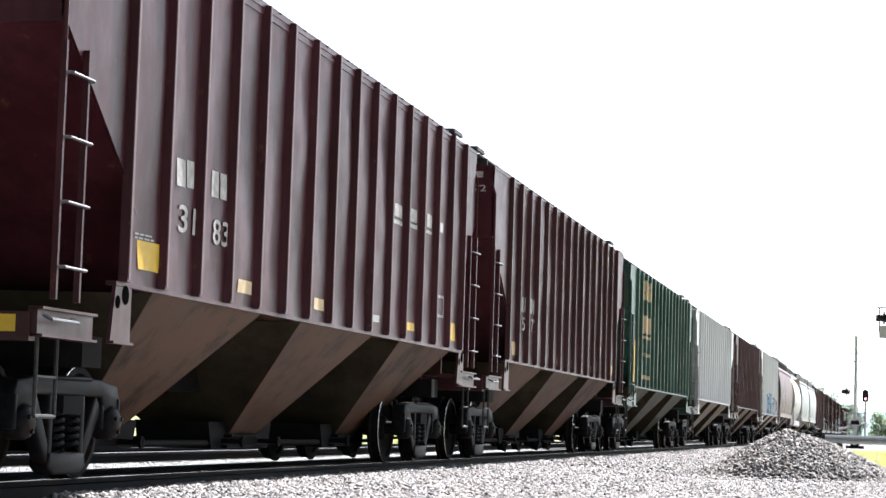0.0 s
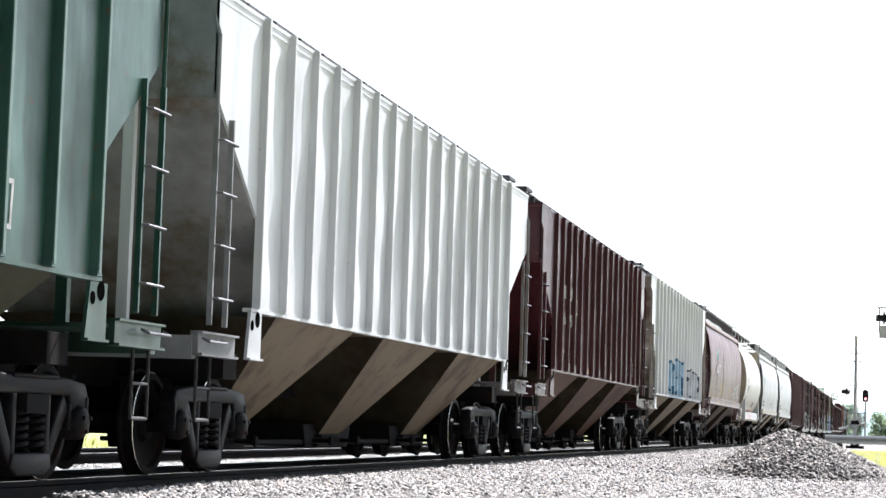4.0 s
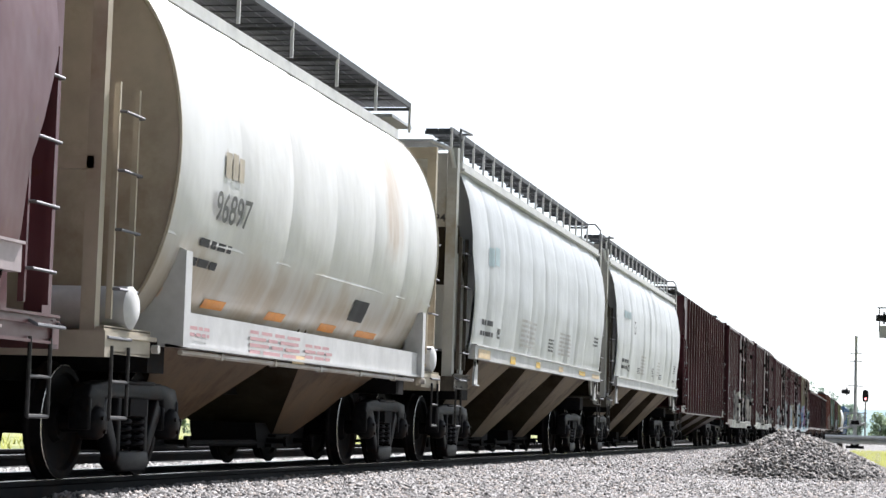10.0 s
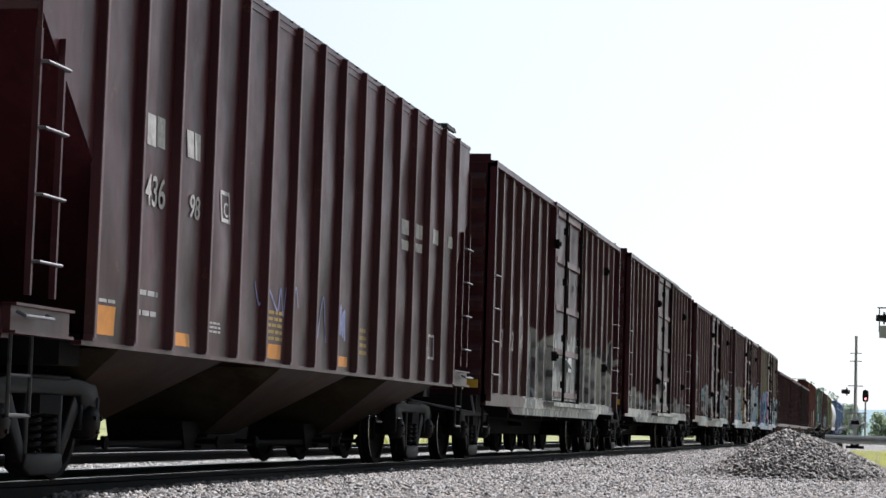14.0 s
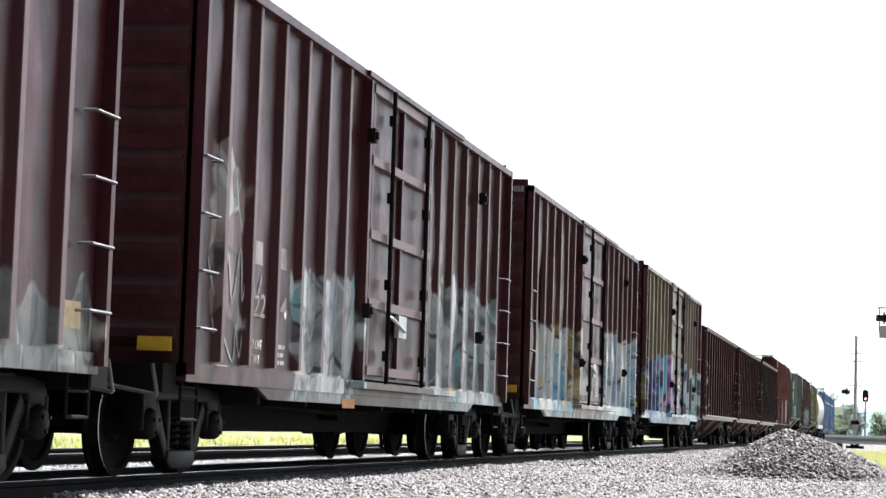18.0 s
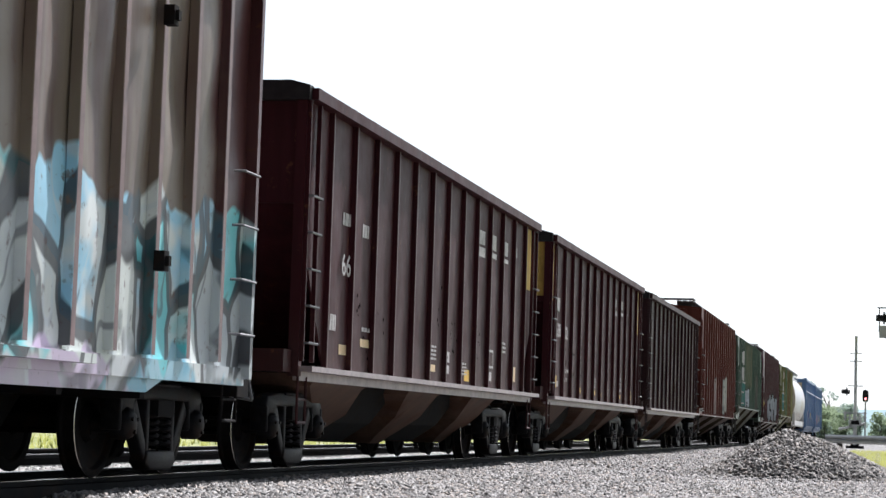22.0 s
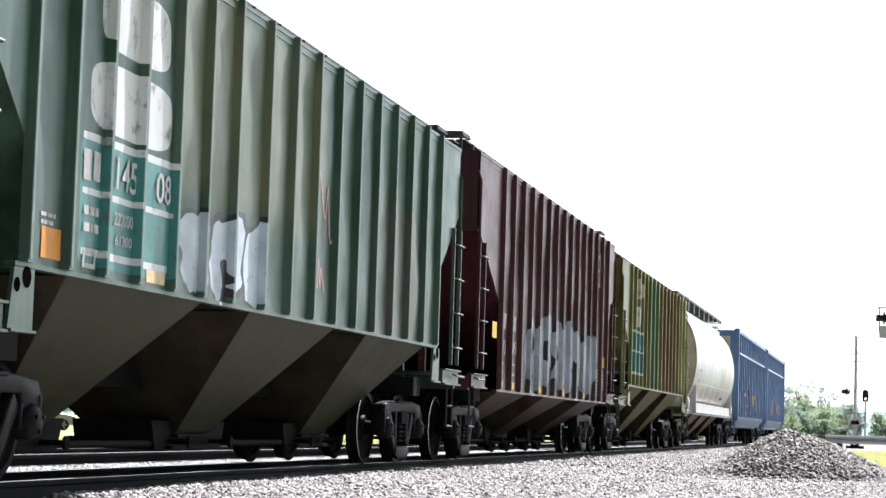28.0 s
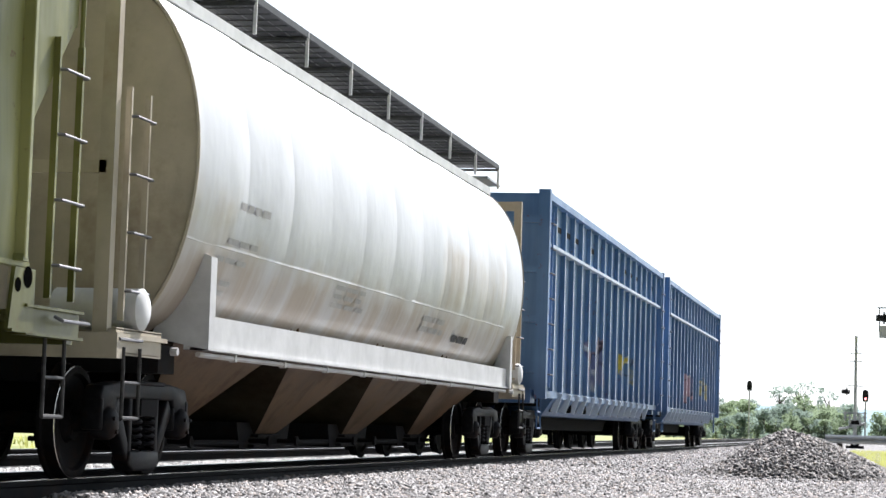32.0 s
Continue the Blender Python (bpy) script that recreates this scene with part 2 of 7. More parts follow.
# ---- mesh building ----
class MB:
    """Collects vertices and faces for one mesh."""
    def __init__(self):
        self.v, self.f = [], []

    def add(self, verts, faces):
        b = len(self.v)
        self.v += [tuple(p) for p in verts]
        self.f += [tuple(b + i for i in q) for q in faces]
        return self

    def box(self, x0, x1, y0, y1, z0, z1):
        v = [(x, y, z) for x in (x0, x1) for y in (y0, y1) for z in (z0, z1)]
        return self.add(v, [(0, 1, 3, 2), (4, 6, 7, 5), (0, 4, 5, 1), (2, 3, 7, 6), (0, 2, 6, 4), (1, 5, 7, 3)])

    def hexa(self, low, high):
        """A solid from four corners below and four above, in the same order."""
        return self.add(list(low) + list(high), [(3, 2, 1, 0), (4, 5, 6, 7), (0, 1, 5, 4), (1, 2, 6, 5), (2, 3, 7, 6), (3, 0, 4, 7)])

    def prism(self, poly, a, b, axis="x"):
        """poly in the two other axes, drawn out from a to b."""
        n = len(poly)
        put = {"x": lambda p, d: (d, p[0], p[1]), "y": lambda p, d: (p[0], d, p[1]), "z": lambda p, d: (p[0], p[1], d)}[axis]
        v = [put(p, a) for p in poly] + [put(p, b) for p in poly]
        return self.add(v, [tuple(range(n))[::-1], tuple(range(n, 2 * n))] + [(i, (i + 1) % n, n + (i + 1) % n, n + i) for i in range(n)])

    def rod(self, p, q, r, n=6, r2=None):
        p, q = Vector(p), Vector(q)
        w = (q - p).normalized()
        u = w.orthogonal().normalized()
        s = w.cross(u)
        r2 = r if r2 is None else r2
        ring = [u * math.cos(2 * math.pi * i / n) + s * math.sin(2 * math.pi * i / n) for i in range(n)]
        v = [p + c * r for c in ring] + [q + c * r2 for c in ring]
        return self.add(v, [tuple(range(n))[::-1], tuple(range(n, 2 * n))] + [(i, (i + 1) % n, n + (i + 1) % n, n + i) for i in range(n)])

    def path(self, pts, r, n=6):
        for p, q in zip(pts, pts[1:]):
            self.rod(p, q, r, n)
        return self

    def lathe(self, prof, n=28, centre=(0, 0, 0)):
        """prof: (x, radius) turned about the x axis."""
        v = [(centre[0] + x, centre[1] + r * math.cos(2 * math.pi * i / n), centre[2] + r * math.sin(2 * math.pi * i / n)) for x, r in prof for i in range(n)]
        k = len(prof)
        f = [(j * n + i, j * n + (i + 1) % n, (j + 1) * n + (i + 1) % n, (j + 1) * n + i) for j in range(k - 1) for i in range(n)]
        return self.add(v, f + [tuple(range(n))[::-1], tuple(range((k - 1) * n, k * n))])

    def loft(self, rings, close=True):
        n = len(rings[0])
        v = [p for r in rings for p in r]
        f = [(j * n + i, j * n + (i + 1) % n, (j + 1) * n + (i + 1) % n, (j + 1) * n + i) for j in range(len(rings) - 1) for i in range(n)]
        return self.add(v, f + ([tuple(range(n))[::-1], tuple(range(len(v) - n, len(v)))] if close else []))

    def grid(self, fn, us, vs):
        nu, nv = len(us), len(vs)
        v = [fn(a, b) for a in us for b in vs]
        return self.add(v, [(i * nv + j, (i + 1) * nv + j, (i + 1) * nv + j + 1, i * nv + j + 1) for i in range(nu - 1) for j in range(nv - 1)])

    def mesh(self, name, mat, smooth=0.0):
        me = bpy.data.meshes.new(name)
        me.from_pydata(self.v, [], self.f)
        me.materials.append(mat)
        if smooth:
            me.shade_smooth()
            me.set_sharp_from_angle(angle=radians(smooth))
        me.update()
        return me


def part(name, mb, mat, parent, label="", at=None, smooth=0.0):
    """One mesh object under a thing or a part. mb: an MB, or a mesh that alike pieces share."""
    ob = new(name, mb.mesh(name, mat, smooth) if isinstance(mb, MB) else mb)
    ob.parent = parent
    if at:
        ob.location = at
    return tagged(ob, label)


def thing(name, label, category, group="", kind=""):
    return tagged(new(name), label, category, group, kind)


CACHE = {}


def shared(key, make):
    if key not in CACHE:
        CACHE[key] = make()
    return CACHE[key]


# ---- trucks ----
WHEEL_R = 0.457
AXLE = 0.87


def wheelset_mesh():
    mb = MB()
    for s in (1, -1):
        prof = [(0.62, 0.09), (0.62, 0.13), (0.665, 0.15), (0.70, 0.37), (0.672, 0.40), (0.672, 0.485), (0.70, 0.485), (0.715, 0.462), (0.808, 0.455), (0.812, 0.448), (0.812, 0.395), (0.775, 0.375), (0.745, 0.17), (0.80, 0.14), (0.80, 0.09)]
        mb.lathe([(s * x, r) for x, r in prof], 36)
    mb.lathe([(-1.08, 0.07), (-0.82, 0.085), (0, 0.082), (0.82, 0.085), (1.08, 0.07)], 12)
    for k in range(3):
        a = 2.09 * k
        mb.box(0.803, 0.81, 0.1 * math.cos(a) - 0.02, 0.1 * math.cos(a) + 0.02, 0.1 * math.sin(a) - 0.02, 0.1 * math.sin(a) + 0.02)
    me = mb.mesh("wheelset", M["wheel"], 35)
    me.materials.append(M["tread"])
    for p in me.polygons:
        r = math.hypot(p.center.y, p.center.z)
        if r > 0.44 and 0.805 < abs(p.center.x) < 0.8125:
            p.material_index = 1
    return me


def sideframe_mesh(s):
    mb = MB()
    x0, x1 = sorted((s * 0.93, s * 1.09))
    mb.prism([(-1.06, 0.66), (-1.0, 0.76), (-0.62, 0.80), (0.62, 0.80), (1.0, 0.76), (1.06, 0.66), (1.04, 0.55), (0.72, 0.55), (0.68, 0.66), (-0.68, 0.66), (-0.72, 0.55), (-1.04, 0.55)], x0, x1)
    for d in (-1, 1):
        mb.prism([(d * 0.72, 0.56), (d * 0.60, 0.68), (d * 0.27, 0.20), (d * 0.36, 0.13)], x0 + 0.02, x1 - 0.02)
        mb.prism([(d * 0.27, 0.2), (d * 0.27, 0.7), (d * 0.36, 0.7), (d * 0.36, 0.2)], x0 + 0.015, x1 - 0.015)
        mb.box(x0 - 0.01, x1 + 0.01, d * 1.06 if d < 0 else 1.0, -1.0 if d < 0 else 1.06, 0.40, 0.66)
        mb.box(x0, x1, d * 0.74 if d < 0 else 0.68, -0.68 if d < 0 else 0.74, 0.40, 0.60)
    mb.prism([(-0.38, 0.12), (-0.34, 0.23), (0.34, 0.23), (0.38, 0.12), (0.25, 0.06), (-0.25, 0.06)], x0, x1)
    mb.box(x0 - 0.02, x1 + 0.02, -0.42, 0.42, 0.775, 0.812)
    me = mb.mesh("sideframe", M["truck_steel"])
    bm = bmesh.new()
    bm.from_mesh(me)
    bmesh.ops.recalc_face_normals(bm, faces=bm.faces)
    bmesh.ops.bevel(bm, geom=bm.edges[:], offset=0.02, segments=2, affect="EDGES", profile=0.5, clamp_overlap=True)
    bm.to_mesh(me)
    bm.free()
    me.shade_smooth()
    me.set_sharp_from_angle(angle=radians(50))
    return me


def spring_mesh():
    pts = [Vector((0.075 * math.cos(i * 0.9), 0.075 * math.sin(i * 0.9), 0.24 + 0.3 * i / 36)) for i in range(37)]
    rings = []
    for p in pts:
        out = Vector((p.x, p.y, 0)).normalized()
        rings.append([p + out * 0.016 * math.cos(q) + Vector((0, 0, 0.016 * math.sin(q))) for q in (0, 1.257, 2.513, 3.77, 5.027)])
    return MB().loft(rings).mesh("spring", M["truck_steel"], 60)


def cap_mesh(s):
    mb = MB()
    mb.lathe([(s * 0.98, 0.135), (s * 1.10, 0.135), (s * 1.13, 0.12), (s * 1.15, 0.09), (s * 1.165, 0.05)], 16)
    for k in range(3):
        a = 0.5 + 2.09 * k
        mb.lathe([(s * 1.14, 0.018), (s * 1.175, 0.018)], 6, (0, 0.07 * math.cos(a), 0.07 * math.sin(a)))
    return mb.mesh("bearing_cap", M["truck_steel"], 35)


def truck(parent, y):
    def bolster():
        mb = MB()
        mb.hexa([(-1.12, -0.2, 0.52), (1.12, -0.2, 0.52), (1.12, 0.2, 0.52), (-1.12, 0.2, 0.52)], [(-1.12, -0.2, 0.66), (1.12, -0.2, 0.66), (1.12, 0.2, 0.66), (-1.12, 0.2, 0.66)])
        mb.box(-0.3, 0.3, -0.3, 0.3, 0.6, 0.86)
        for d in (-1, 1):
            mb.box(-0.75, 0.75, d * 0.5 - 0.04, d * 0.5 + 0.04, 0.35, 0.45)
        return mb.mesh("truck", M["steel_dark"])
    tr = part("truck", shared("bolster", bolster), None, parent, "cast steel truck on two axles", (0, y, 0))
    for s in (1, -1):
        part("sideframe", shared(("side", s), lambda: sideframe_mesh(s)), None, tr)
        for d in (-0.15, 0.15):
            part("spring", shared("spring", spring_mesh), None, tr, at=(s * 1.03, d, 0))
        for d in (-AXLE, AXLE):
            part("bearing_cap", shared(("cap", s), lambda: cap_mesh(s)), None, tr, at=(0, d, WHEEL_R))
    for d in (-AXLE, AXLE):
        w = part("wheelset", shared("wheelset", wheelset_mesh), None, tr, "steel wheels with worn bright rims", (0, d, WHEEL_R))
        WHEELS.append((w, d))
    return tr


WHEELS = []
CARS = []      # (car, place of its leading end at the start)


def underframe(car, L, mat, sill_z=1.12, tc=2.07, deep=False):
    mb = MB()
    mb.box(-0.22, 0.22, 0.45, L - 0.45, 0.78, sill_z)
    for y in (tc, L - tc):
        mb.box(-1.25, 1.25, y - 0.2, y + 0.2, 0.88, sill_z)
    part("centre_sill", mb, mat, car)
    for y, d in ((0.0, 1), (L, -1)):
        mb = MB()
        mb.box(-0.09, 0.09, min(y + d * 0.06, y + d * 0.6), max(y + d * 0.06, y + d * 0.6), 0.80, 0.96)
        mb.box(-0.16, 0.12, min(y, y + d * 0.2), max(y, y + d * 0.2), 0.74, 1.02)
        part("coupler", mb, M["steel_dark"], car)
        mb = MB()
        mb.path([(0.35, y + d * 0.5, 0.85), (0.38, y + d * 0.3, 0.6), (0.3, y + d * 0.12, 0.42), (0.12, y + d * 0.02, 0.40)], 0.022, 6)
        part("air_hose", mb, M["black"], car)
        truck(car, y + d * tc)


def ladder(parent, y0, y1, z0, z1, n, mat, x=1.5, rung_mat=None, out=0.055, stiles=(True, True), z_top=None):
    """Side ladder: two flat stiles and round rungs that stand off."""
    mb = MB()
    for y, on in zip((y0, y1), stiles):
        if on:
            mb.box(x - 0.035, x + 0.012, y - 0.016, y + 0.016, z0, z_top or z1)
    lad = part("ladder", mb, mat, parent)
    w = y1 - y0

    def rung():
        return MB().path([(0, 0, 0), (out, 0.01, 0), (out, w - 0.01, 0), (0, w, 0)], 0.013, 6).mesh("rung", rung_mat or mat, 60)
    me = shared(("rung", round(w, 3), (rung_mat or mat).name, out), rung)
    for i in range(n):
        part("rung", me, None, lad, at=(x, y0, z0 + (z1 - z0) * (i + 0.5) / n))
    return lad


def hopper_bays(car, centres, z_top, z_low, mat, half_top=1.46, half_low=0.5, gate=1.25, wide=3.1, label=""):
    """Outlet hoppers: each a pyramid that narrows down to its gate."""
    for c in centres:
        low = [(-half_low, c - gate / 2, z_low), (half_low, c - gate / 2, z_low), (half_low, c + gate / 2, z_low), (-half_low, c + gate / 2, z_low)]
        high = [(-half_top, c - wide / 2, z_top), (half_top, c - wide / 2, z_top), (half_top, c + wide / 2, z_top), (-half_top, c + wide / 2, z_top)]
        mb = MB().add(low + high, [(3, 2, 1, 0), (4, 5, 6, 7), (1, 2, 6, 5), (3, 0, 4, 7)])
        bay = part("hopper_bay", mb, mat, car, label)
        # end slopes get the darker tone that stands in for their shade
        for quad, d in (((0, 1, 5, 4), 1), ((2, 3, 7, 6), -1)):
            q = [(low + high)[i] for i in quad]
            part("slope_sheet", MB().hexa([(x, y + d * 0.02, z) for x, y, z in q], q), M["end_slope"], bay, "slope sheet with its shade painted dark")
        mb = MB()
        g0, g1 = c - gate / 2 - 0.5, c + gate / 2 + 0.5
        mb.prism([(g0 - 0.12, z_low + 0.12), (g0, z_low - 0.16), (g1, z_low - 0.16), (g1 + 0.12, z_low + 0.12)], -half_low + 0.02, half_low - 0.02)
        mb.box(half_low - 0.02, half_low + 0.07, c - gate / 2 - 0.1, c + gate / 2 + 0.1, z_low - 0.035, z_low - 0.01)
        mb.box(half_low - 0.02, half_low + 0.05, c - gate / 2 - 0.2, c + gate / 2 + 0.2, z_low - 0.15, z_low - 0.12)
        for y in (g0 + 0.35, g1 - 0.35):
            mb.rod((-half_low - 0.2, y, z_low - 0.08), (half_low + 0.22, y, z_low - 0.08), 0.026)
            mb.rod((half_low + 0.19, y, z_low - 0.08), (half_low + 0.22, y, z_low - 0.08), 0.06, 8)
        part("outlet_gate", mb, M["steel_dark"], bay)
    mb = MB().path([(0.3, centres[0] - 1.9, z_low + 0.2), (0.35, centres[0] - 0.9, z_low - 0.1), (0.35, centres[-1] + 0.9, z_low - 0.1), (0.3, centres[-1] + 1.9, z_low + 0.2)], 0.035)
    part("brake_rigging", mb, M["steel_dark"], car)
    # ridge sheets between the bays
    for p, q in zip(centres, centres[1:]):
        mb = MB()
        a, b, m = p + wide / 2 - 0.05, q - wide / 2 + 0.05, (p + q) / 2
        mb.prism([(a, z_top - 0.01), (m, z_top + 0.45), (b, z_top - 0.01), (b, z_top + 0.02), (m, z_top + 0.5), (a, z_top + 0.02)], -half_top, half_top - 0.01)
        part("ridge_sheet", mb, mat, car)


FACE = {}       # car name: list of (y0, y1, how far out the sheet lies at y, z)


def dented(y0, y1, z0, z1, x, seed, amp):
    """A sheet bulged and dented as thin welded steel is: x at (y, z)."""
    def at(y, z):
        u, v = min(1.0, max(0.0, (y - y0) / (y1 - y0))), min(1.0, max(0.0, (z - z0) / (z1 - z0)))
        edge = min(1.0, 4 * min(u, 1 - u)) * min(1.0, 8 * min(v, 1 - v))
        return x + edge * amp * (noise.noise((y * 1.3 + seed, z * 0.75, seed)) * 1.5 + 0.6 * noise.noise((y * 2.1 + seed, z * 2.0, seed + 5)) - 0.25)
    return at


def pillowed(y0, y1, z0, z1, x, seed, ny=8, nz=14, amp=0.027, car=None):
    """A thin steel panel, dented as welded sheets are."""
    at = dented(y0, y1, z0, z1, x, seed, amp)
    if car:
        FACE.setdefault(car.name, []).append((y0, y1, at))
    return MB().grid(lambda y, z: (at(y, z), y, z), [y0 + (y1 - y0) * i / ny for i in range(ny + 1)], [z0 + (z1 - z0) * j / nz for j in range(nz + 1)])


def rib(car, y, z0, z1, mat, x=1.455, depth=0.075, wide=0.10, top=0.05, name="rib"):
    """An outside post: a pressed hat section welded to the side."""
    prof = [(0.0, -wide / 2), (depth * 0.92, -top / 2 - 0.006), (depth, -top / 2 + 0.004), (depth, top / 2 - 0.004), (depth * 0.92, top / 2 + 0.006), (0.0, wide / 2)]
    me = MB().prism([(x + p, y + q) for p, q in prof], z0, z1, "z").mesh(name, mat)
    # outer face takes the paler tone: the glint along it is painted
    if mat.name in EDGES:
        me.materials.append(shared(("edge", mat.name), EDGES[mat.name]))
        me.polygons[4].material_index = 1
    part(name, me, None, car)


# ---- the cars ----
M["step_steel"] = plain("worn_dark_step", (0.05, 0.048, 0.048), 0.5, vary=0.5)
# darker than the pale end paint next to it
M["end_dark"] = plain("dark_end_steel", (0.075, 0.066, 0.055), 0.7, vary=0.5, scale=2.5, rust=(0.05, 0.03, 0.02))
def step(parent, y, mat, x=1.42, w=0.36, z0=1.05, z1=0.5):
    """Sill step: a bent strap under the corner."""
    mb = MB()
    mb.path([(x, y, z0), (x, y, z1), (x, y + w, z1), (x, y + w, z0)], 0.016, 6)
    mb.rod((x, y, (z0 + z1) / 2), (x, y + w, (z0 + z1) / 2), 0.014)
    part("sill_step", mb, mat, parent)


def end_works(car, L, mat, z_plat, z_top, light, x=1.5, rungs=4, y_end=0.45, tall=True):
    """Platforms, corner ladders, steps and grab irons at both ends."""
    for y, d in ((0.0, 1), (L, -1)):
        def Y(a, b):
            return sorted((y + d * a, y + d * b))
        mb = MB()
        mb.box(-1.42, 1.42, *Y(y_end, y_end + 0.12), z_plat - 0.2, z_plat)
        mb.box(-1.42, 1.42, *Y(y_end + 0.12, 1.6), z_plat - 0.04, z_plat - 0.005)
        part("end_platform", mb, mat, car)
        mb = MB()
        mb.box(1.40, x - 0.03, *Y(y_end + 0.02, 1.5), z_plat - 0.16, z_plat + 0.03)
        for zf in (z_plat - 0.17, z_plat + 0.02):
            mb.box(1.40, x + 0.01, *Y(y_end + 0.02, 1.5), zf, zf + 0.02)
        part("side_channel", mb, mat, car)
        a, b = Y(0.69, 1.12)
        st = (True, True)
        lad = ladder(car, a, b, z_plat + 0.1, z_plat + 0.1 + 0.46 * rungs, rungs, mat, x, light, stiles=st)
        if tall:
            yo = a if d > 0 else b
            part("ladder_post", MB().path([(x - 0.012, yo, z_plat + 0.1 + 0.46 * rungs), (x - 0.012, yo, z_top - 0.35), (x - 0.1, yo + d * 0.05, z_top - 0.12)], 0.02), mat, lad)
        step(car, Y(0.6, 0.96)[0], M["step_steel"])
        mb = MB()
        mb.path([(x, Y(0.5, 0.5)[0], z_plat - 0.02), (x + 0.06, Y(0.5, 0.5)[0], z_plat - 0.05), (x + 0.06, Y(1.0, 1.0)[0], z_plat - 0.05), (x, Y(1.0, 1.0)[0], z_plat - 0.02)], 0.014)
        part("grab_iron", mb, light, car)


def bracket(car, y, mat, z0, z1, x=1.49, w=0.42):
    mb = MB()
    mb.prism([(y - w / 2, z0), (y + w / 2, z0), (y + w / 2, z1), (y - w / 2 + 0.08, z1)], x - 0.03, x)
    mb.box(x - 0.03, x + 0.03, y - w / 2, y + w / 2, z0 - 0.02, z0)
    br = part("jacking_bracket", mb, mat, car)
    # black discs on the plate in place of cut holes
    mb = MB()
    for dy, dz, r in ((0.08, 0.36, 0.075), (-0.08, 0.3, 0.05)):
        mb.lathe([(x, r), (x + 0.003, r)], 14, (0, y + dy, z0 + dz))
    part("painted_hole", mb, M["void"], br)


def roof_hatches(car, y0, y1, z, mat, n=4, board=True):
    """Loading hatches and the walkway along the roof, on brackets."""
    if board:
        mb = MB()
        for k in range(3):
            mb.box(0.62 + 0.19 * k, 0.62 + 0.19 * k + 0.15, y0 - 0.35, y1 + 0.35, z + 0.235, z + 0.262)
        m = int((y1 - y0) / 0.88)
        for i in range(m + 1):
            y = y0 + (y1 - y0) * i / m
            mb.box(0.6, 1.2, y - 0.02, y + 0.02, z + 0.05, z + 0.233)
        part("running_board", mb, M["grating"], car, "dark steel roof walkway")
        for a, b in ((y0 - 0.95, y0 - 0.36), (y1 + 0.36, y1 + 0.95)):
            mb = MB().box(-1.2, 1.22, a, b, z + 0.27, z + 0.3)
            mb.box(1.18, 1.23, a, b, z + 0.24, z + 0.268).box(1.12, 1.16, (a + b) / 2 - 0.02, (a + b) / 2 + 0.02, z - 0.02, z + 0.24)
            part("end_walk", mb, M["grating"], car)
    for i in range(n):
        c = y0 + (y1 - y0) * (i + 0.5) / n
        mb = MB()
        mb.box(-0.38, 0.38, c - 0.8, c + 0.8, z + 0.1, z + 0.22)
        part("roof_hatch", mb, mat, car)


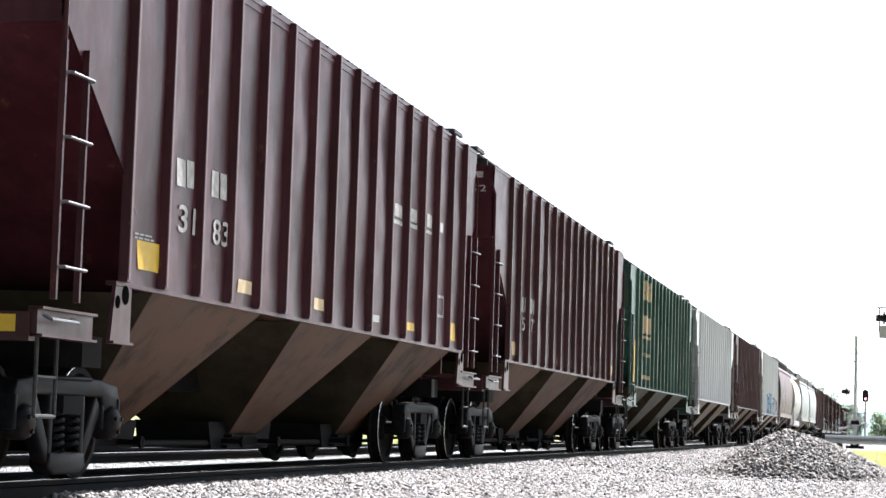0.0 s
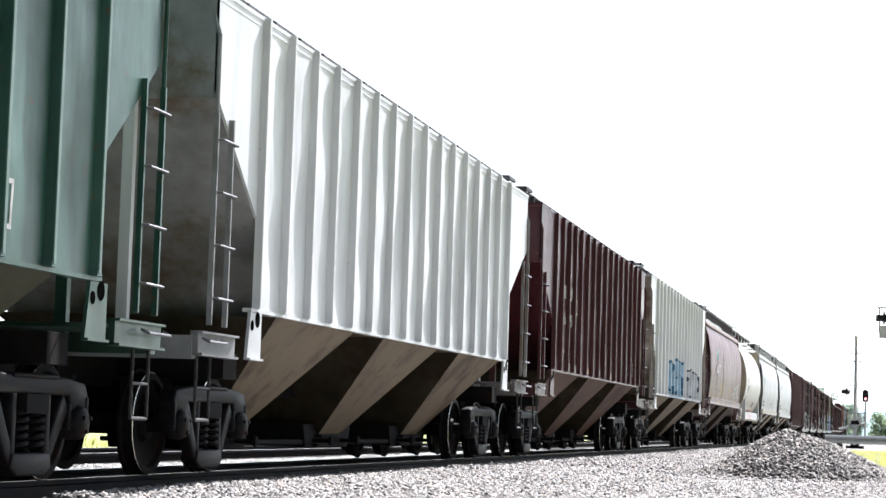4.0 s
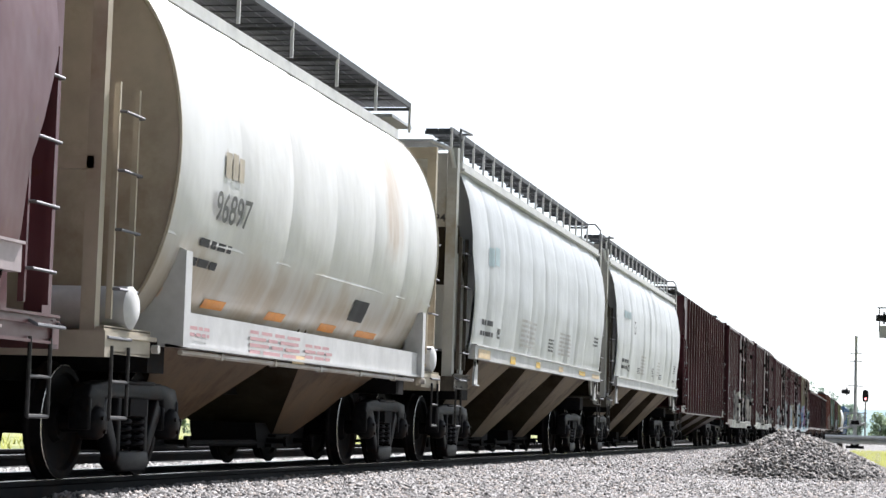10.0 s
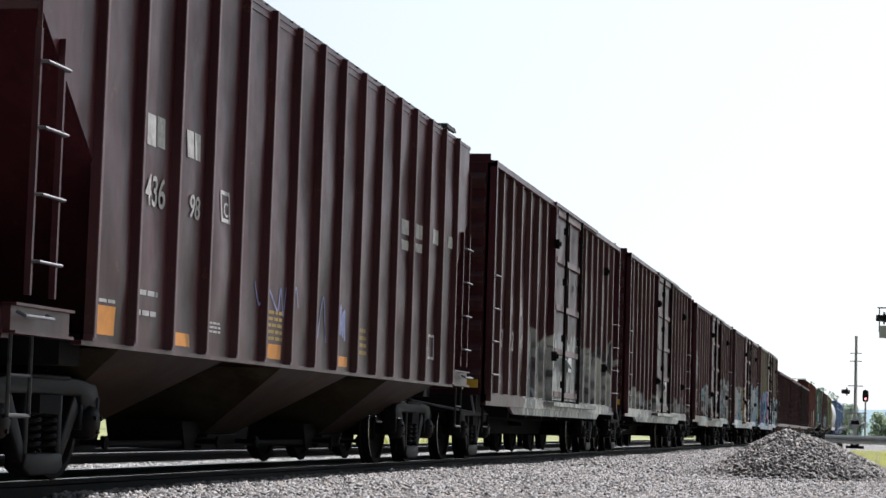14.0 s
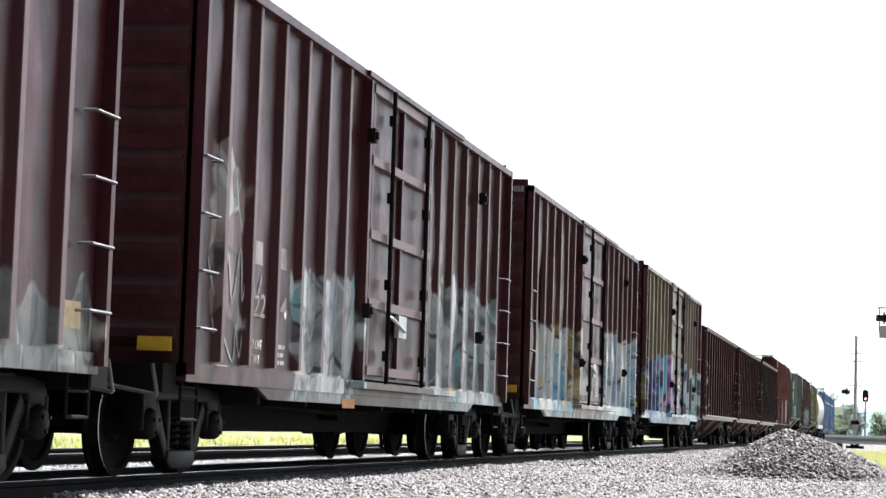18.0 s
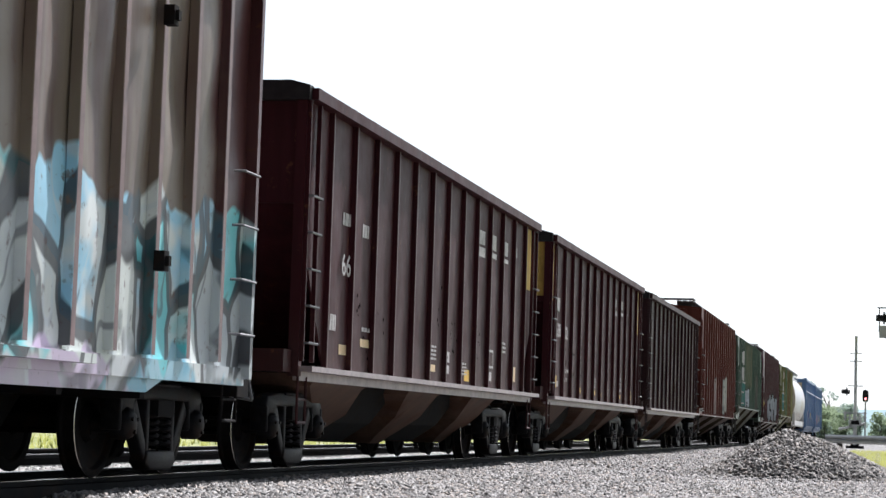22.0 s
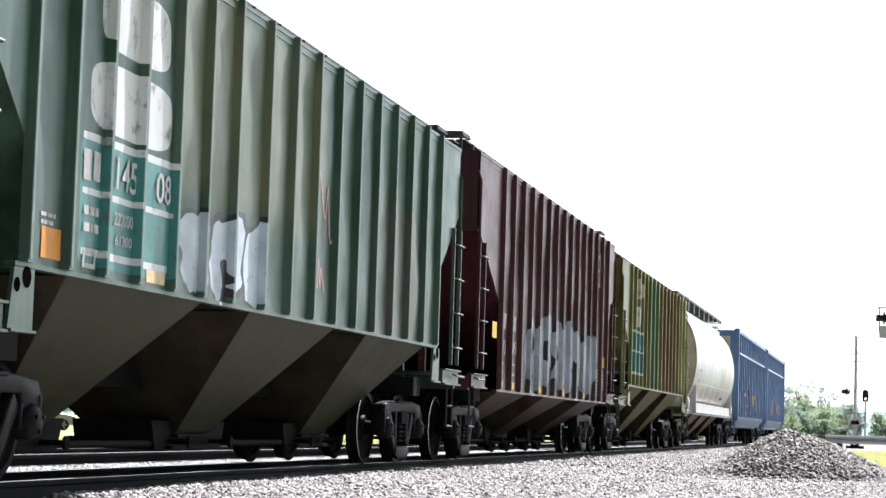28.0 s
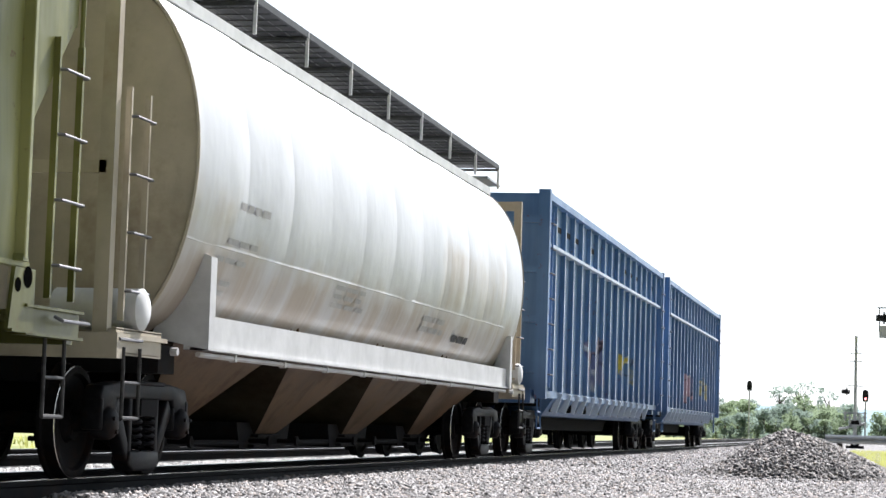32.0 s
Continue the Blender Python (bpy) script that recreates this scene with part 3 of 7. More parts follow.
def covered_hopper(S, L, mat, bay_mat, label, bay_at=(0.0, 4.42, 3.05), ribs=16, eave=4.33, sill=1.54, cut=True, chan=None, half_low=0.5, y_rib=2.07, pitch=0.862, light=None, hatch=True, at=None, end_mat=None):
    """Covered hopper with outside posts, sloped ends and three outlet bays."""
    car = thing("covered_hopper_car", label, "hopper car", "cars of the freight train")
    CARS.append((car, S))
    e = 0.72
    chan, light = chan or mat, light or M["alu"]
    ry = [y_rib + pitch * i for i in range(ribs)]
    if at:
        more = round((15.0 - at[-1]) / 0.875)
        ry = list(at) + [at[-1] + (15.0 - at[-1]) * (k + 1) / more for k in range(more)]
    ribs, y_rib, yr1 = len(ry), ry[0], ry[-1]
    back = L - yr1
    for i in range(ribs - 1):
        part("side_panel", pillowed(ry[i], ry[i + 1], sill, eave - 0.02, 1.46, S + i, car=car), mat, car, smooth=40)
    for i in range(ribs):
        rib(car, ry[i], sill + 0.02, eave + 0.012, mat)
    foot = shared(("foot", mat.name, sill), lambda: MB().hexa([(0.0, -0.075, sill), (0.068, -0.05, sill), (0.068, 0.05, sill), (0.0, 0.075, sill)], [(0.0, -0.06, sill + 0.05), (0.062, -0.03, sill + 0.05), (0.062, 0.03, sill + 0.05), (0.0, 0.06, sill + 0.05)]).mesh("rib_foot", mat))
    for i in range(ribs):
        part("rib_foot", foot, None, car, at=(1.46, ry[i], 0))
    for y, d in ((0.0, 1), (L, -1)):
        lo = 2.35 if cut else sill
        yr = y_rib if d > 0 else back
        cutp = [(y + d * e, eave), (y + d * yr, eave), (y + d * yr, lo), (y + d * e, 3.35 if cut else sill)]
        mb = MB().prism(cutp, 1.44, 1.465)
        part("end_gusset", mb, mat, car)
        mb = MB()
        ya, yb = sorted((y + d * e, y + d * (e + 0.03)))
        mb.box(-1.46, 1.46, ya, yb, 3.3 if cut else 1.2, eave)
        if cut:
            run = (yr - e) * (3.35 - sill)
            mb.prism([(y + d * e, 3.35), (y + d * (e + 0.03), 3.38), (y + d * (e + run + 0.05), sill - 0.02), (y + d * (e + run), sill - 0.02)], -1.46, 1.438)
        part("end_sheet", mb, end_mat or mat, car)
        if not cut:
            continue
        for x in (-0.7, 0.7):
            part("end_post", MB().box(x - 0.05, x + 0.05, *sorted((y + d * 0.64, y + d * 0.72)), 1.15, 3.6), mat, car)
    far = MB()
    far.prism([(e, eave), (L - e, eave), (L - e, 3.35), (yr1, 2.35), (yr1, sill), (y_rib, sill), (y_rib, 2.35), (e, 3.35)], -1.48, -1.45)
    part("far_side", far, mat, car)
    part("roof", MB().prism([(-1.475, eave - 0.02), (-1.475, eave + 0.02), (0, eave + 0.15), (1.475, eave + 0.02), (1.475, eave - 0.02)], e - 0.03, L - e + 0.03, "y"), mat, car)
    part("top_chord", MB().box(1.452, 1.468, e, L - e, eave - 0.085, eave - 0.022), mat, car)
    part("side_sill", MB().box(1.40, 1.485, y_rib - 0.16, yr1 + 0.16, sill - 0.035, sill), mat, car)
    if hatch:
        roof_hatches(car, 1.5, L - 1.5, eave, mat)
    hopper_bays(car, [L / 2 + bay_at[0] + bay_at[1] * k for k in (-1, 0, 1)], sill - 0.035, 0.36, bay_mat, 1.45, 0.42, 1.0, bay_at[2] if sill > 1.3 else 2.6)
    if sill > 1.3:
        for y in (y_rib - 0.05, yr1 + 0.05):
            bracket(car, y, chan, 1.08, sill - 0.04)
    end_works(car, L, end_mat or mat, 1.22, eave - 0.05, light)
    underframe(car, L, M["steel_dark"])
    return car


def section_b(z):
    """Half width of the curved-side hopper at height z."""
    pts = ((1.40, 1.40), (1.75, 1.47), (2.5, 1.535), (3.2, 1.525), (3.7, 1.45), (4.0, 1.33), (4.15, 1.25))
    for (z0, x0), (z1, x1) in zip(pts, pts[1:]):
        if z <= z1:
            return x0 + (x1 - x0) * (z - z0) / (z1 - z0)
    return pts[-1][1]


def walkway(car, y0, y1, z, x, mat, posts, drop=0.3, planks=4, pitch=1.8):
    """Roof walkway: gratings on standing brackets along the edge."""
    mb = MB()
    for k in range(4 - planks, 4):
        mb.box(x - 0.75 + 0.19 * k, x - 0.75 + 0.19 * k + 0.175, y0, y1, z, z + 0.035)
    mb.box(x - 0.02, x + 0.02, y0, y1, z - 0.02, z + 0.05)
    for i in range(int((y1 - y0) / 0.32)):
        y = y0 + 0.32 * i
        mb.box(x - 0.19 * planks, x, y - 0.012, y + 0.012, z - 0.012, z)
    n = int((y1 - y0) / pitch)
    for i in range(n + 1):
        y = y0 + (y1 - y0) * i / n
        mb.box(x - 0.19 * planks, x, y - 0.02, y + 0.02, z - 0.05, z - 0.012)
    way = part("running_board", mb, M["grating"], car, "dark grating walkway on pale brackets")

    def bar():
        b = MB()
        b.box(-0.012, 0.022, -0.014, 0.014, -drop, 0.05)
        return b.mesh("bracket", posts)
    me = shared(("way_post", posts.name, drop), bar)
    for i in range(n + 1):
        part("bracket", me, None, way, at=(x, y0 + (y1 - y0) * i / n, z))


def curved_hopper(S, L, mat, bay_mat, sill_mat, label, y_body=0.95, light=None, post_mat=None):
    """Covered hopper with plain bulging side sheets and a channel sill."""
    car = thing("covered_hopper_car", label, "hopper car", "cars of the freight train")
    CARS.append((car, S))
    light, post_mat = light or M["alu"], post_mat or mat
    n = 11

    def swell(y, z, a, b):
        u = min(1.0, max(0.0, (y - a) / (b - a)))
        return min(1.0, 7 * min(u, 1 - u)) * (0.03 * noise.noise((y * 1.1 + S, z * 0.6, S)) + 0.018)

    zs = [1.58 + (4.12 - 1.58) * j / 16 for j in range(17)]
    y0, y1 = y_body, L - y_body
    w = (y1 - y0) / n
    for i in range(n):
        a, b = y0 + i * w, y0 + (i + 1) * w

        def fn(y, z, a=a, b=b, i=i):
            u = (y - a) / (b - a)
            dent = swell(y, z, a, b)
            # the ends of the side lean in below
            yy = y
            if z < 3.0:
                lean = 0.36 * min(1.0, (3.0 - z) / 0.8)
                if i == 0:
                    yy = y + lean * (1 - u)
                if i == n - 1:
                    yy = y - lean * u
            return (section_b(z) + dent, yy, z)
        FACE.setdefault(car.name, []).append((a, b, lambda y, z, a=a, b=b: section_b(z) + swell(y, z, a, b) if z > 1.67 else 1.521))
        part("side_panel", MB().grid(fn, [a + w * k / 7 for k in range(8)], zs), mat, car, smooth=50)
    ring = lambda y: [(-section_b(z), y, z) for z in zs] + [(-0.6, y, 4.3), (0.6, y, 4.3)] + [(section_b(z) - 0.05, y, z) for z in reversed(zs)]
    part("tank_shell", MB().loft([ring(y0 + 0.4), ring(y1 - 0.4)]), mat, car)
    part("roof", MB().prism([(-1.27, 4.1), (-0.62, 4.32), (0.62, 4.32), (1.27, 4.1)], y0, y1, "y"), mat, car)
    mb = MB().box(1.2, 1.36, y0 - 0.05, y1 + 0.05, 4.05, 4.19)
    mb.box(1.34, 1.39, y0 - 0.05, y1 + 0.05, 4.06, 4.10)
    part("roof_eave", mb, sill_mat, car)
    part("side_sill", MB().box(1.42, 1.52, y0 + 0.45, y1 - 0.45, 1.46, 1.66).box(1.40, 1.545, y0 + 0.45, y1 - 0.45, 1.648, 1.668), sill_mat, car, "pale channel sill")
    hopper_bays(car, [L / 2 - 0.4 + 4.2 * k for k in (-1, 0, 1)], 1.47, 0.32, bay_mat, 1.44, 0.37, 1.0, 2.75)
    for y, d in ((0.0, 1), (L, -1)):
        def Y(a, b):
            return sorted((y + d * a, y + d * b))
        mb = MB()
        mb.box(-1.2, 1.2, *Y(0.62, 0.66), 3.25, 4.28)
        part("end_sheet", mb, post_mat, car)
        mb = MB().prism([(y + d * 0.62, 3.27), (y + d * 0.67, 3.27), (y + d * 2.4, 1.48), (y + d * 2.3, 1.48)], -1.4, 1.38)
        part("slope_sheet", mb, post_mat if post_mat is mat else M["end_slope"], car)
        for x in (-1.3, 1.3):
            mb = MB().box(x - 0.07, x + 0.07, *Y(0.5, 0.66), 1.1, 4.34)
            part("end_post", mb, post_mat, car)
        mb = MB()
        mb.prism([(y + d * 0.66, 2.9), (y + d * 1.5, 2.9), (y + d * 1.55, 1.5), (y + d * 1.4, 1.2), (y + d * 1.2, 1.2), (y + d * 1.25, 2.0)], 1.30, 1.34)
        part("end_gusset", mb, post_mat, car)
        mb = MB()
        mb.box(-1.05, 1.05, *Y(0.35, 1.25), 4.40, 4.44)
        mb.path([(1.0, Y(0.4, 0.4)[0], 4.42), (1.3, Y(0.4, 0.4)[0], 4.3), (1.34, Y(0.45, 0.45)[0], 4.05)], 0.03)
        part("end_walk", mb, M["galv"], car)
        mb = MB()
        mb.path([(1.36, Y(0.7, 0.7)[0], 4.15), (1.36, Y(0.7, 0.7)[0], 4.62), (1.36, Y(1.5, 1.5)[0], 4.66), (1.0, Y(1.5, 1.5)[0], 4.66)], 0.018)
        part("handrail", mb, light, car)
        bracket(car, y + d * 1.75, sill_mat, 1.1, 1.47, 1.47, 0.26)
        mb = MB()
        mb.lathe([(-0.75, 0.16), (0.2, 0.16)], 16, (0, y + d * 1.15, 1.55))
        part("air_tank", mb, M["steel_dark"], car, smooth=40)
    walkway(car, y0 + 0.15, y1 - 0.15, 4.66, 1.14, mat, M["sill_pale"] if post_mat is not mat else light, 0.5, 2, 0.8)
    end_works(car, L, mat if post_mat is mat else M["end_dark"], 1.18, 3.3, light, 1.42, 4, tall=False)
    underframe(car, L, M["steel_dark"])
    return car


def section_c(k):
    """The centre-flow tank's half profile, from its sill up to the crown."""
    return ((0.75, 1.22), (1.05, 1.30), (1.24, 1.48), (1.40, 1.78), (1.51, 2.15), (1.565, 2.55), (1.56, 2.95), (1.49, 3.35), (1.36, 3.7), (1.16, 4.0), (0.9, 4.2), (0.55, 4.32), (0.0, 4.36))[k]


def centre_flow(S, L, mat, end_mat, bay_mat, sill_mat, label, bays, y_body=1.55, post_mat=None, plate_in=0.7):
    """Teardrop-section covered hopper with upright bracket plates at the sill's ends."""
    car = thing("covered_hopper_car", label, "hopper car", "cars of the freight train")
    CARS.append((car, S))
    half = []
    for k in range(12):
        p0, p1, p2, p3 = (section_c(min(12, max(0, k + j))) for j in (-1, 0, 1, 2))
        for i in range(3):
            t = i / 3
            half.append(tuple(0.5 * (2 * b + (d - a) * t + (2 * a - 5 * b + 4 * d - e) * t * t + (3 * b - a - 3 * d + e) * t ** 3) for a, b, d, e in zip(p0, p1, p2, p3)))
    half.append(section_c(12))
    ring = lambda y: [(x, y, z) for x, z in half] + [(-x, y, z) for x, z in reversed(half[:-1])]
    y0, y1 = y_body, L - y_body
    n = max(6, int((y1 - y0) / 1.45))

    def bulge(y, z, u):
        return min(1.0, 9 * min(u, 1 - u)) * (0.02 * noise.noise((y * 0.9 + S, z * 0.7, S)) + 0.012)

    for i in range(n):
        a, b = y0 + (y1 - y0) * i / n, y0 + (y1 - y0) * (i + 1) / n

        def fn(y, k, a=a, b=b):
            x, z = half[k]
            u = (y - a) / (b - a)
            return (x + bulge(y, z, u), y, z)

        def skin(y, z, a=a, b=b):
            if z < 1.42:
                return 1.474
            for (xa, za), (xb, zb) in zip(half, half[1:]):
                if za <= z <= zb:
                    return xa + (xb - xa) * (z - za) / (zb - za) + bulge(y, z, min(1.0, max(0.0, (y - a) / (b - a)))) + 0.004
            return 1.0
        FACE.setdefault(car.name, []).append((a, b, skin))
        part("shell_course", MB().grid(fn, [a + (b - a) * j / 6 for j in range(7)], list(range(37))), mat, car, smooth=60)
    inner = lambda y, s: [(x * s, y, 1.22 + (z - 1.22) * (0.5 + s / 2)) for x, _, z in ring(y)]
    part("tank_shell", MB().loft([inner(y0 + 0.02, 0.985), inner(y1 - 0.02, 0.985)]), end_mat, car, "tan weathered tank end", smooth=30)
    for y, d in ((y0, -1), (y1, 1)):
        rim = MB()
        for k in range(36):
            (xa, za), (xb, zb) = half[k], half[k + 1]
            rim.rod((xa, y, za), (xb, y, zb), 0.018, 5)
        part("end_rim", rim, end_mat, car)
    part("side_sill", MB().box(1.38, 1.47, y0 + plate_in, y1 - plate_in, 1.12, 1.40).box(1.36, 1.50, y0 + plate_in, y1 - plate_in, 1.10, 1.125), sill_mat, car, "pale deep side sill")
    mb = MB()
    m = int((y1 - y0) / 1.5)
    for i in range(m + 1):
        y = y0 + (y1 - y0) * i / m
        mb.lathe([(1.40, 0.035), (1.46, 0.035)], 8, (0, y, 1.06))
    part("sill_rod", mb.rod((1.43, y0 + 0.6, 1.06), (1.43, y1 - 0.6, 1.06), 0.025), mat, car)
    for y, d in ((y0 + plate_in, -1), (y1 - plate_in, 1)):
        mb = MB()
        a, b = sorted((y, y - d * 0.14))
        mb.box(1.30, 1.53, a, b, 1.10, 1.90)
        c, e = sorted((y, y + d * 0.02))
        mb.prism([(1.0, 1.2), (1.53, 1.10), (1.53, 1.90), (1.4, 1.95), (1.2, 1.6)], c, e, "y")
        part("bolster_plate", mb, sill_mat, car)
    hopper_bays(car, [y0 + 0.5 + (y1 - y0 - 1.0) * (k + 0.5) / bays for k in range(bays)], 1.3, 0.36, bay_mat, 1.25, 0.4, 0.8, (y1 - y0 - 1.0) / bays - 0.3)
    pm = post_mat or end_mat
    for y, d in ((0.0, 1), (L, -1)):
        def Y(a, b):
            return sorted((y + d * a, y + d * b))
        mb = MB()
        for x in (-1.25, 1.25):
            mb.box(x - 0.06, x + 0.06, *Y(0.5, 0.6), 1.1, 4.2)
        mb.box(-1.25, 1.25, *Y(0.5, 0.56), 4.05, 4.2)
        mb.box(-1.25, 1.25, *Y(0.5, 0.56), 2.4, 2.5)
        part("end_frame", mb, pm, car)
        mb = MB().lathe([(0.7, 0.17), (1.42, 0.17), (1.45, 0.12)], 18, (0, y + d * 0.98, 1.36))
        part("air_tank", mb, sill_mat, car, smooth=40)
        mb = MB().prism([(y + d * 0.9, 1.2), (y + d * 1.5, 3.1), (y + d * 1.55, 3.1), (y + d * 1.4, 1.2)], -0.06, 0.06)
        part("end_brace", mb, pm, car)
        mb = MB()
        mb.box(-0.9, 0.9, *Y(0.35, 1.5), 4.47, 4.51)
        part("end_walk", mb, M["galv"], car)
    for k in (11,):
        (xa, za) = half[k]
        part("weld_seam", MB().box(xa + 0.002, xa + 0.014, y0, y1, za - 0.012, za + 0.012), mat, car)
    part("roof_eave", MB().box(0.88, 1.0, y0, y1, 4.17, 4.29), sill_mat, car)
    walkway(car, y0 - 0.6, y1 + 0.6, 4.68, 1.0, mat, M["sill_pale"], 0.34)
    end_works(car, L, M["end_tan"], 1.16, 2.6, M["alu"], 1.36, 4, tall=False)
    underframe(car, L, M["steel_dark"])
    return car


def box_car(S, L, mat, label, eave=4.42, ribs=9, door_w=3.1, door_mat=None, end_mat=None, belly_mat=None, door_at=0.0, dent=0.028):
    """Outside-post boxcar with a sliding door and corrugated ends."""
    car = thing("boxcar", label, "boxcar", "cars of the freight train")
    CARS.append((car, S))
    e, sill = 1.0, 0.98
    dm, em, bm_ = door_mat or mat, end_mat or M["brown_b"], belly_mat or mat
    mid = L / 2 + door_at
    d0, d1 = mid - door_w / 2, mid + door_w / 2
    for a, b in ((e, d0), (d1, L - e)):
        n = max(3, round((b - a) / 0.82))
        w = (b - a) / n
        for i in range(n):
            part("side_panel", pillowed(a + i * w, a + (i + 1) * w, sill, eave - 0.04, 1.44, S + a + i, amp=dent, car=car), mat, car, smooth=40)
            if 0 < i:
                rib(car, a + i * w, sill + 0.03, eave - 0.06, mat, 1.435, 0.075, 0.16, 0.09)
    for y in (e + 0.04, L - e - 0.04):
        part("corner_post", MB().box(1.40, 1.545, y - 0.04, y + 0.04, sill - 0.1, eave), mat, car)
    for y in (d0 - 0.05, d1 + 0.05):
        part("door_post", MB().box(1.42, 1.55, y - 0.05, y + 0.05, sill, eave - 0.02), mat, car)
    # door
    door = part("door", pillowed(d0, d1, sill + 0.02, eave - 0.1, 1.50, S + 9, 8, 8, 0.012, car), dm, car, "closed sliding door with bars", smooth=40)
    # door bars share the pale tone of the rib faces
    beam_mat = shared(("edge", dm.name), EDGES[dm.name]) if dm.name in EDGES else dm
    for z in (sill + 0.12, 1.85, 2.62, 3.45, eave - 0.16):
        part("door_beam", MB().box(1.50, 1.565, d0 + 0.02, d1 - 0.02, z - 0.05, z + 0.05), beam_mat, door, "pale door bar")
    for y in (d0 + door_w * 0.5, d0 + 0.06, d1 - 0.06):
        part("door_stile", MB().box(1.50, 1.55, y - 0.035, y + 0.035, sill + 0.05, eave - 0.12), dm, door)
    for y in (d0 + door_w * 0.26, d0 + door_w * 0.86):
        mb = MB().rod((1.60, y, sill - 0.02), (1.60, y, eave - 0.08), 0.026, 7)
        for z in (sill + 0.3, 2.1, 3.1, 4.0):
            mb.box(1.55, 1.63, y - 0.05, y + 0.05, z - 0.06, z + 0.06)
        part("lock_rod", mb, M["steel_dark"], door)
    mb = MB().path([(1.56, d0 + 0.9, 1.75), (1.62, d0 + 0.95, 1.72), (1.62, d0 + 1.6, 1.6)], 0.02)
    mb.box(1.55, 1.60, d0 + 1.35, d0 + 1.75, 1.52, 1.78)
    part("door_handle", mb, M["galv"], door)
    part("door_track", MB().box(1.44, 1.62, d0 - 0.3, d1 + 1.9, sill - 0.09, sill - 0.02), dm, car)
    part("door_track", MB().box(1.44, 1.58, d0 - 0.3, d1 + 1.9, eave - 0.07, eave - 0.01), dm, car)
    stop = shared("door_stop", lambda: MB().box(0.0, 0.09, -0.055, 0.055, -0.08, 0.08).box(0.0, 0.12, -0.03, 0.03, -0.04, 0.04).mesh("door_stop", M["steel_dark"]))
    for y, z in ((d0 - 0.12, 3.7), (d0 - 0.12, 1.75), (d1 + 3.3, 3.72), (d1 + 3.3, 1.75)):
        part("door_stop", stop, None, car, at=(1.53, y, z))
    # sill and belly
    part("side_sill", MB().box(1.38, 1.47, e, L - e, sill - 0.16, sill), bm_, car)
    part("belly_plate", MB().prism([(2.9, sill - 0.1), (3.5, sill - 0.27), (L - 3.5, sill - 0.27), (L - 2.9, sill - 0.1)], 1.40, 1.445), bm_, car)
    # ends
    for y, d in ((0.0, 1), (L, -1)):
        mb = MB()
        mb.box(-1.44, 1.44, *sorted((y + d * e, y + d * (e + 0.03))), sill - 0.1, eave + 0.1)
        end = part("corrugated_end", mb, em, car)
        nz = 9
        ridge = shared(("corrugation", d, em.name), lambda: MB().prism([(0.0, -0.13), (-d * 0.07, -0.05), (-d * 0.07, 0.03), (0.0, 0.12)], -1.38, 1.38).mesh("corrugation", em))
        for k in range(nz):
            part("corrugation", ridge, None, end, at=(0, y + d * e, sill + 0.25 + (eave - sill - 0.55) * k / (nz - 1)))
        part("placard_board", MB().box(1.06, 1.36, *sorted((y + d * (e - 0.095), y + d * (e - 0.075))), sill + 0.09, sill + 0.21), M["yellow"], car, "yellow placard on the end")
        part("end_sill", MB().box(-1.4, 1.4, *sorted((y + d * 0.62, y + d * 0.95)), sill - 0.26, sill - 0.02), M["steel_dark"], car)
        a, b = sorted((y + d * (e + 0.02), y + d * (e + 0.48)))
        ladder(car, a, b, sill + 0.05, sill + 2.0, 4, mat, 1.46, M["alu"], 0.1, stiles=(False, False))
        step(car, a, M["steel_dark"], 1.42, 0.42, sill - 0.1, 0.5)
        part("uncoupling_lever", MB().path([(1.35, y + d * 0.5, 0.95), (1.4, y + d * 0.5, 0.7), (0.2, y + d * 0.4, 0.9)], 0.018), M["alu"], car)
    far = MB().box(-1.5, -1.44, e, L - e, sill, eave)
    part("far_side", far, mat, car)
    mb = MB().prism([(-1.5, eave - 0.03), (-1.5, eave), (0, eave + 0.12), (1.5, eave), (1.5, eave - 0.03)], e - 0.02, L - e + 0.02, "y")
    for i in range(12):
        y = e + 0.5 + (L - 2 * e - 1) * i / 11
        mb.box(-1.45, 1.47, y - 0.06, y + 0.06, eave - 0.0, eave + 0.035)
    part("roof", mb, em, car)
    part("floor", MB().box(-1.44, 1.44, e, L - e, sill - 0.12, sill - 0.02), M["steel_dark"], car)
    part("top_chord", MB().box(1.42, 1.54, e, L - e, eave - 0.09, eave - 0.005), mat, car)
    part("belly_sill", MB().prism([(3.1, 0.8), (3.7, 0.38), (L - 3.7, 0.38), (L - 3.1, 0.8)], -0.3, 0.3), M["steel_dark"], car)
    mb = MB()
    mb.lathe([(-0.55, 0.2), (0.55, 0.2)], 14, (0, L / 2 + 1.2, 0.72))
    part("air_tank", mb, M["steel_dark"], car, smooth=40)
    part("brake_pipe", MB().path([(0.7, 3.2, 0.72), (0.7, L / 2, 0.62), (0.7, L - 3.2, 0.72)], 0.03), M["steel_dark"], car)
    for k in range(7):
        y = 3.4 + (L - 6.8) * k / 6
        part("cross_bearer", MB().box(-1.38, 1.38, y - 0.05, y + 0.05, sill - 0.32, sill - 0.12), M["steel_dark"], car)
    underframe(car, L, M["steel_dark"], 1.0)
    return car


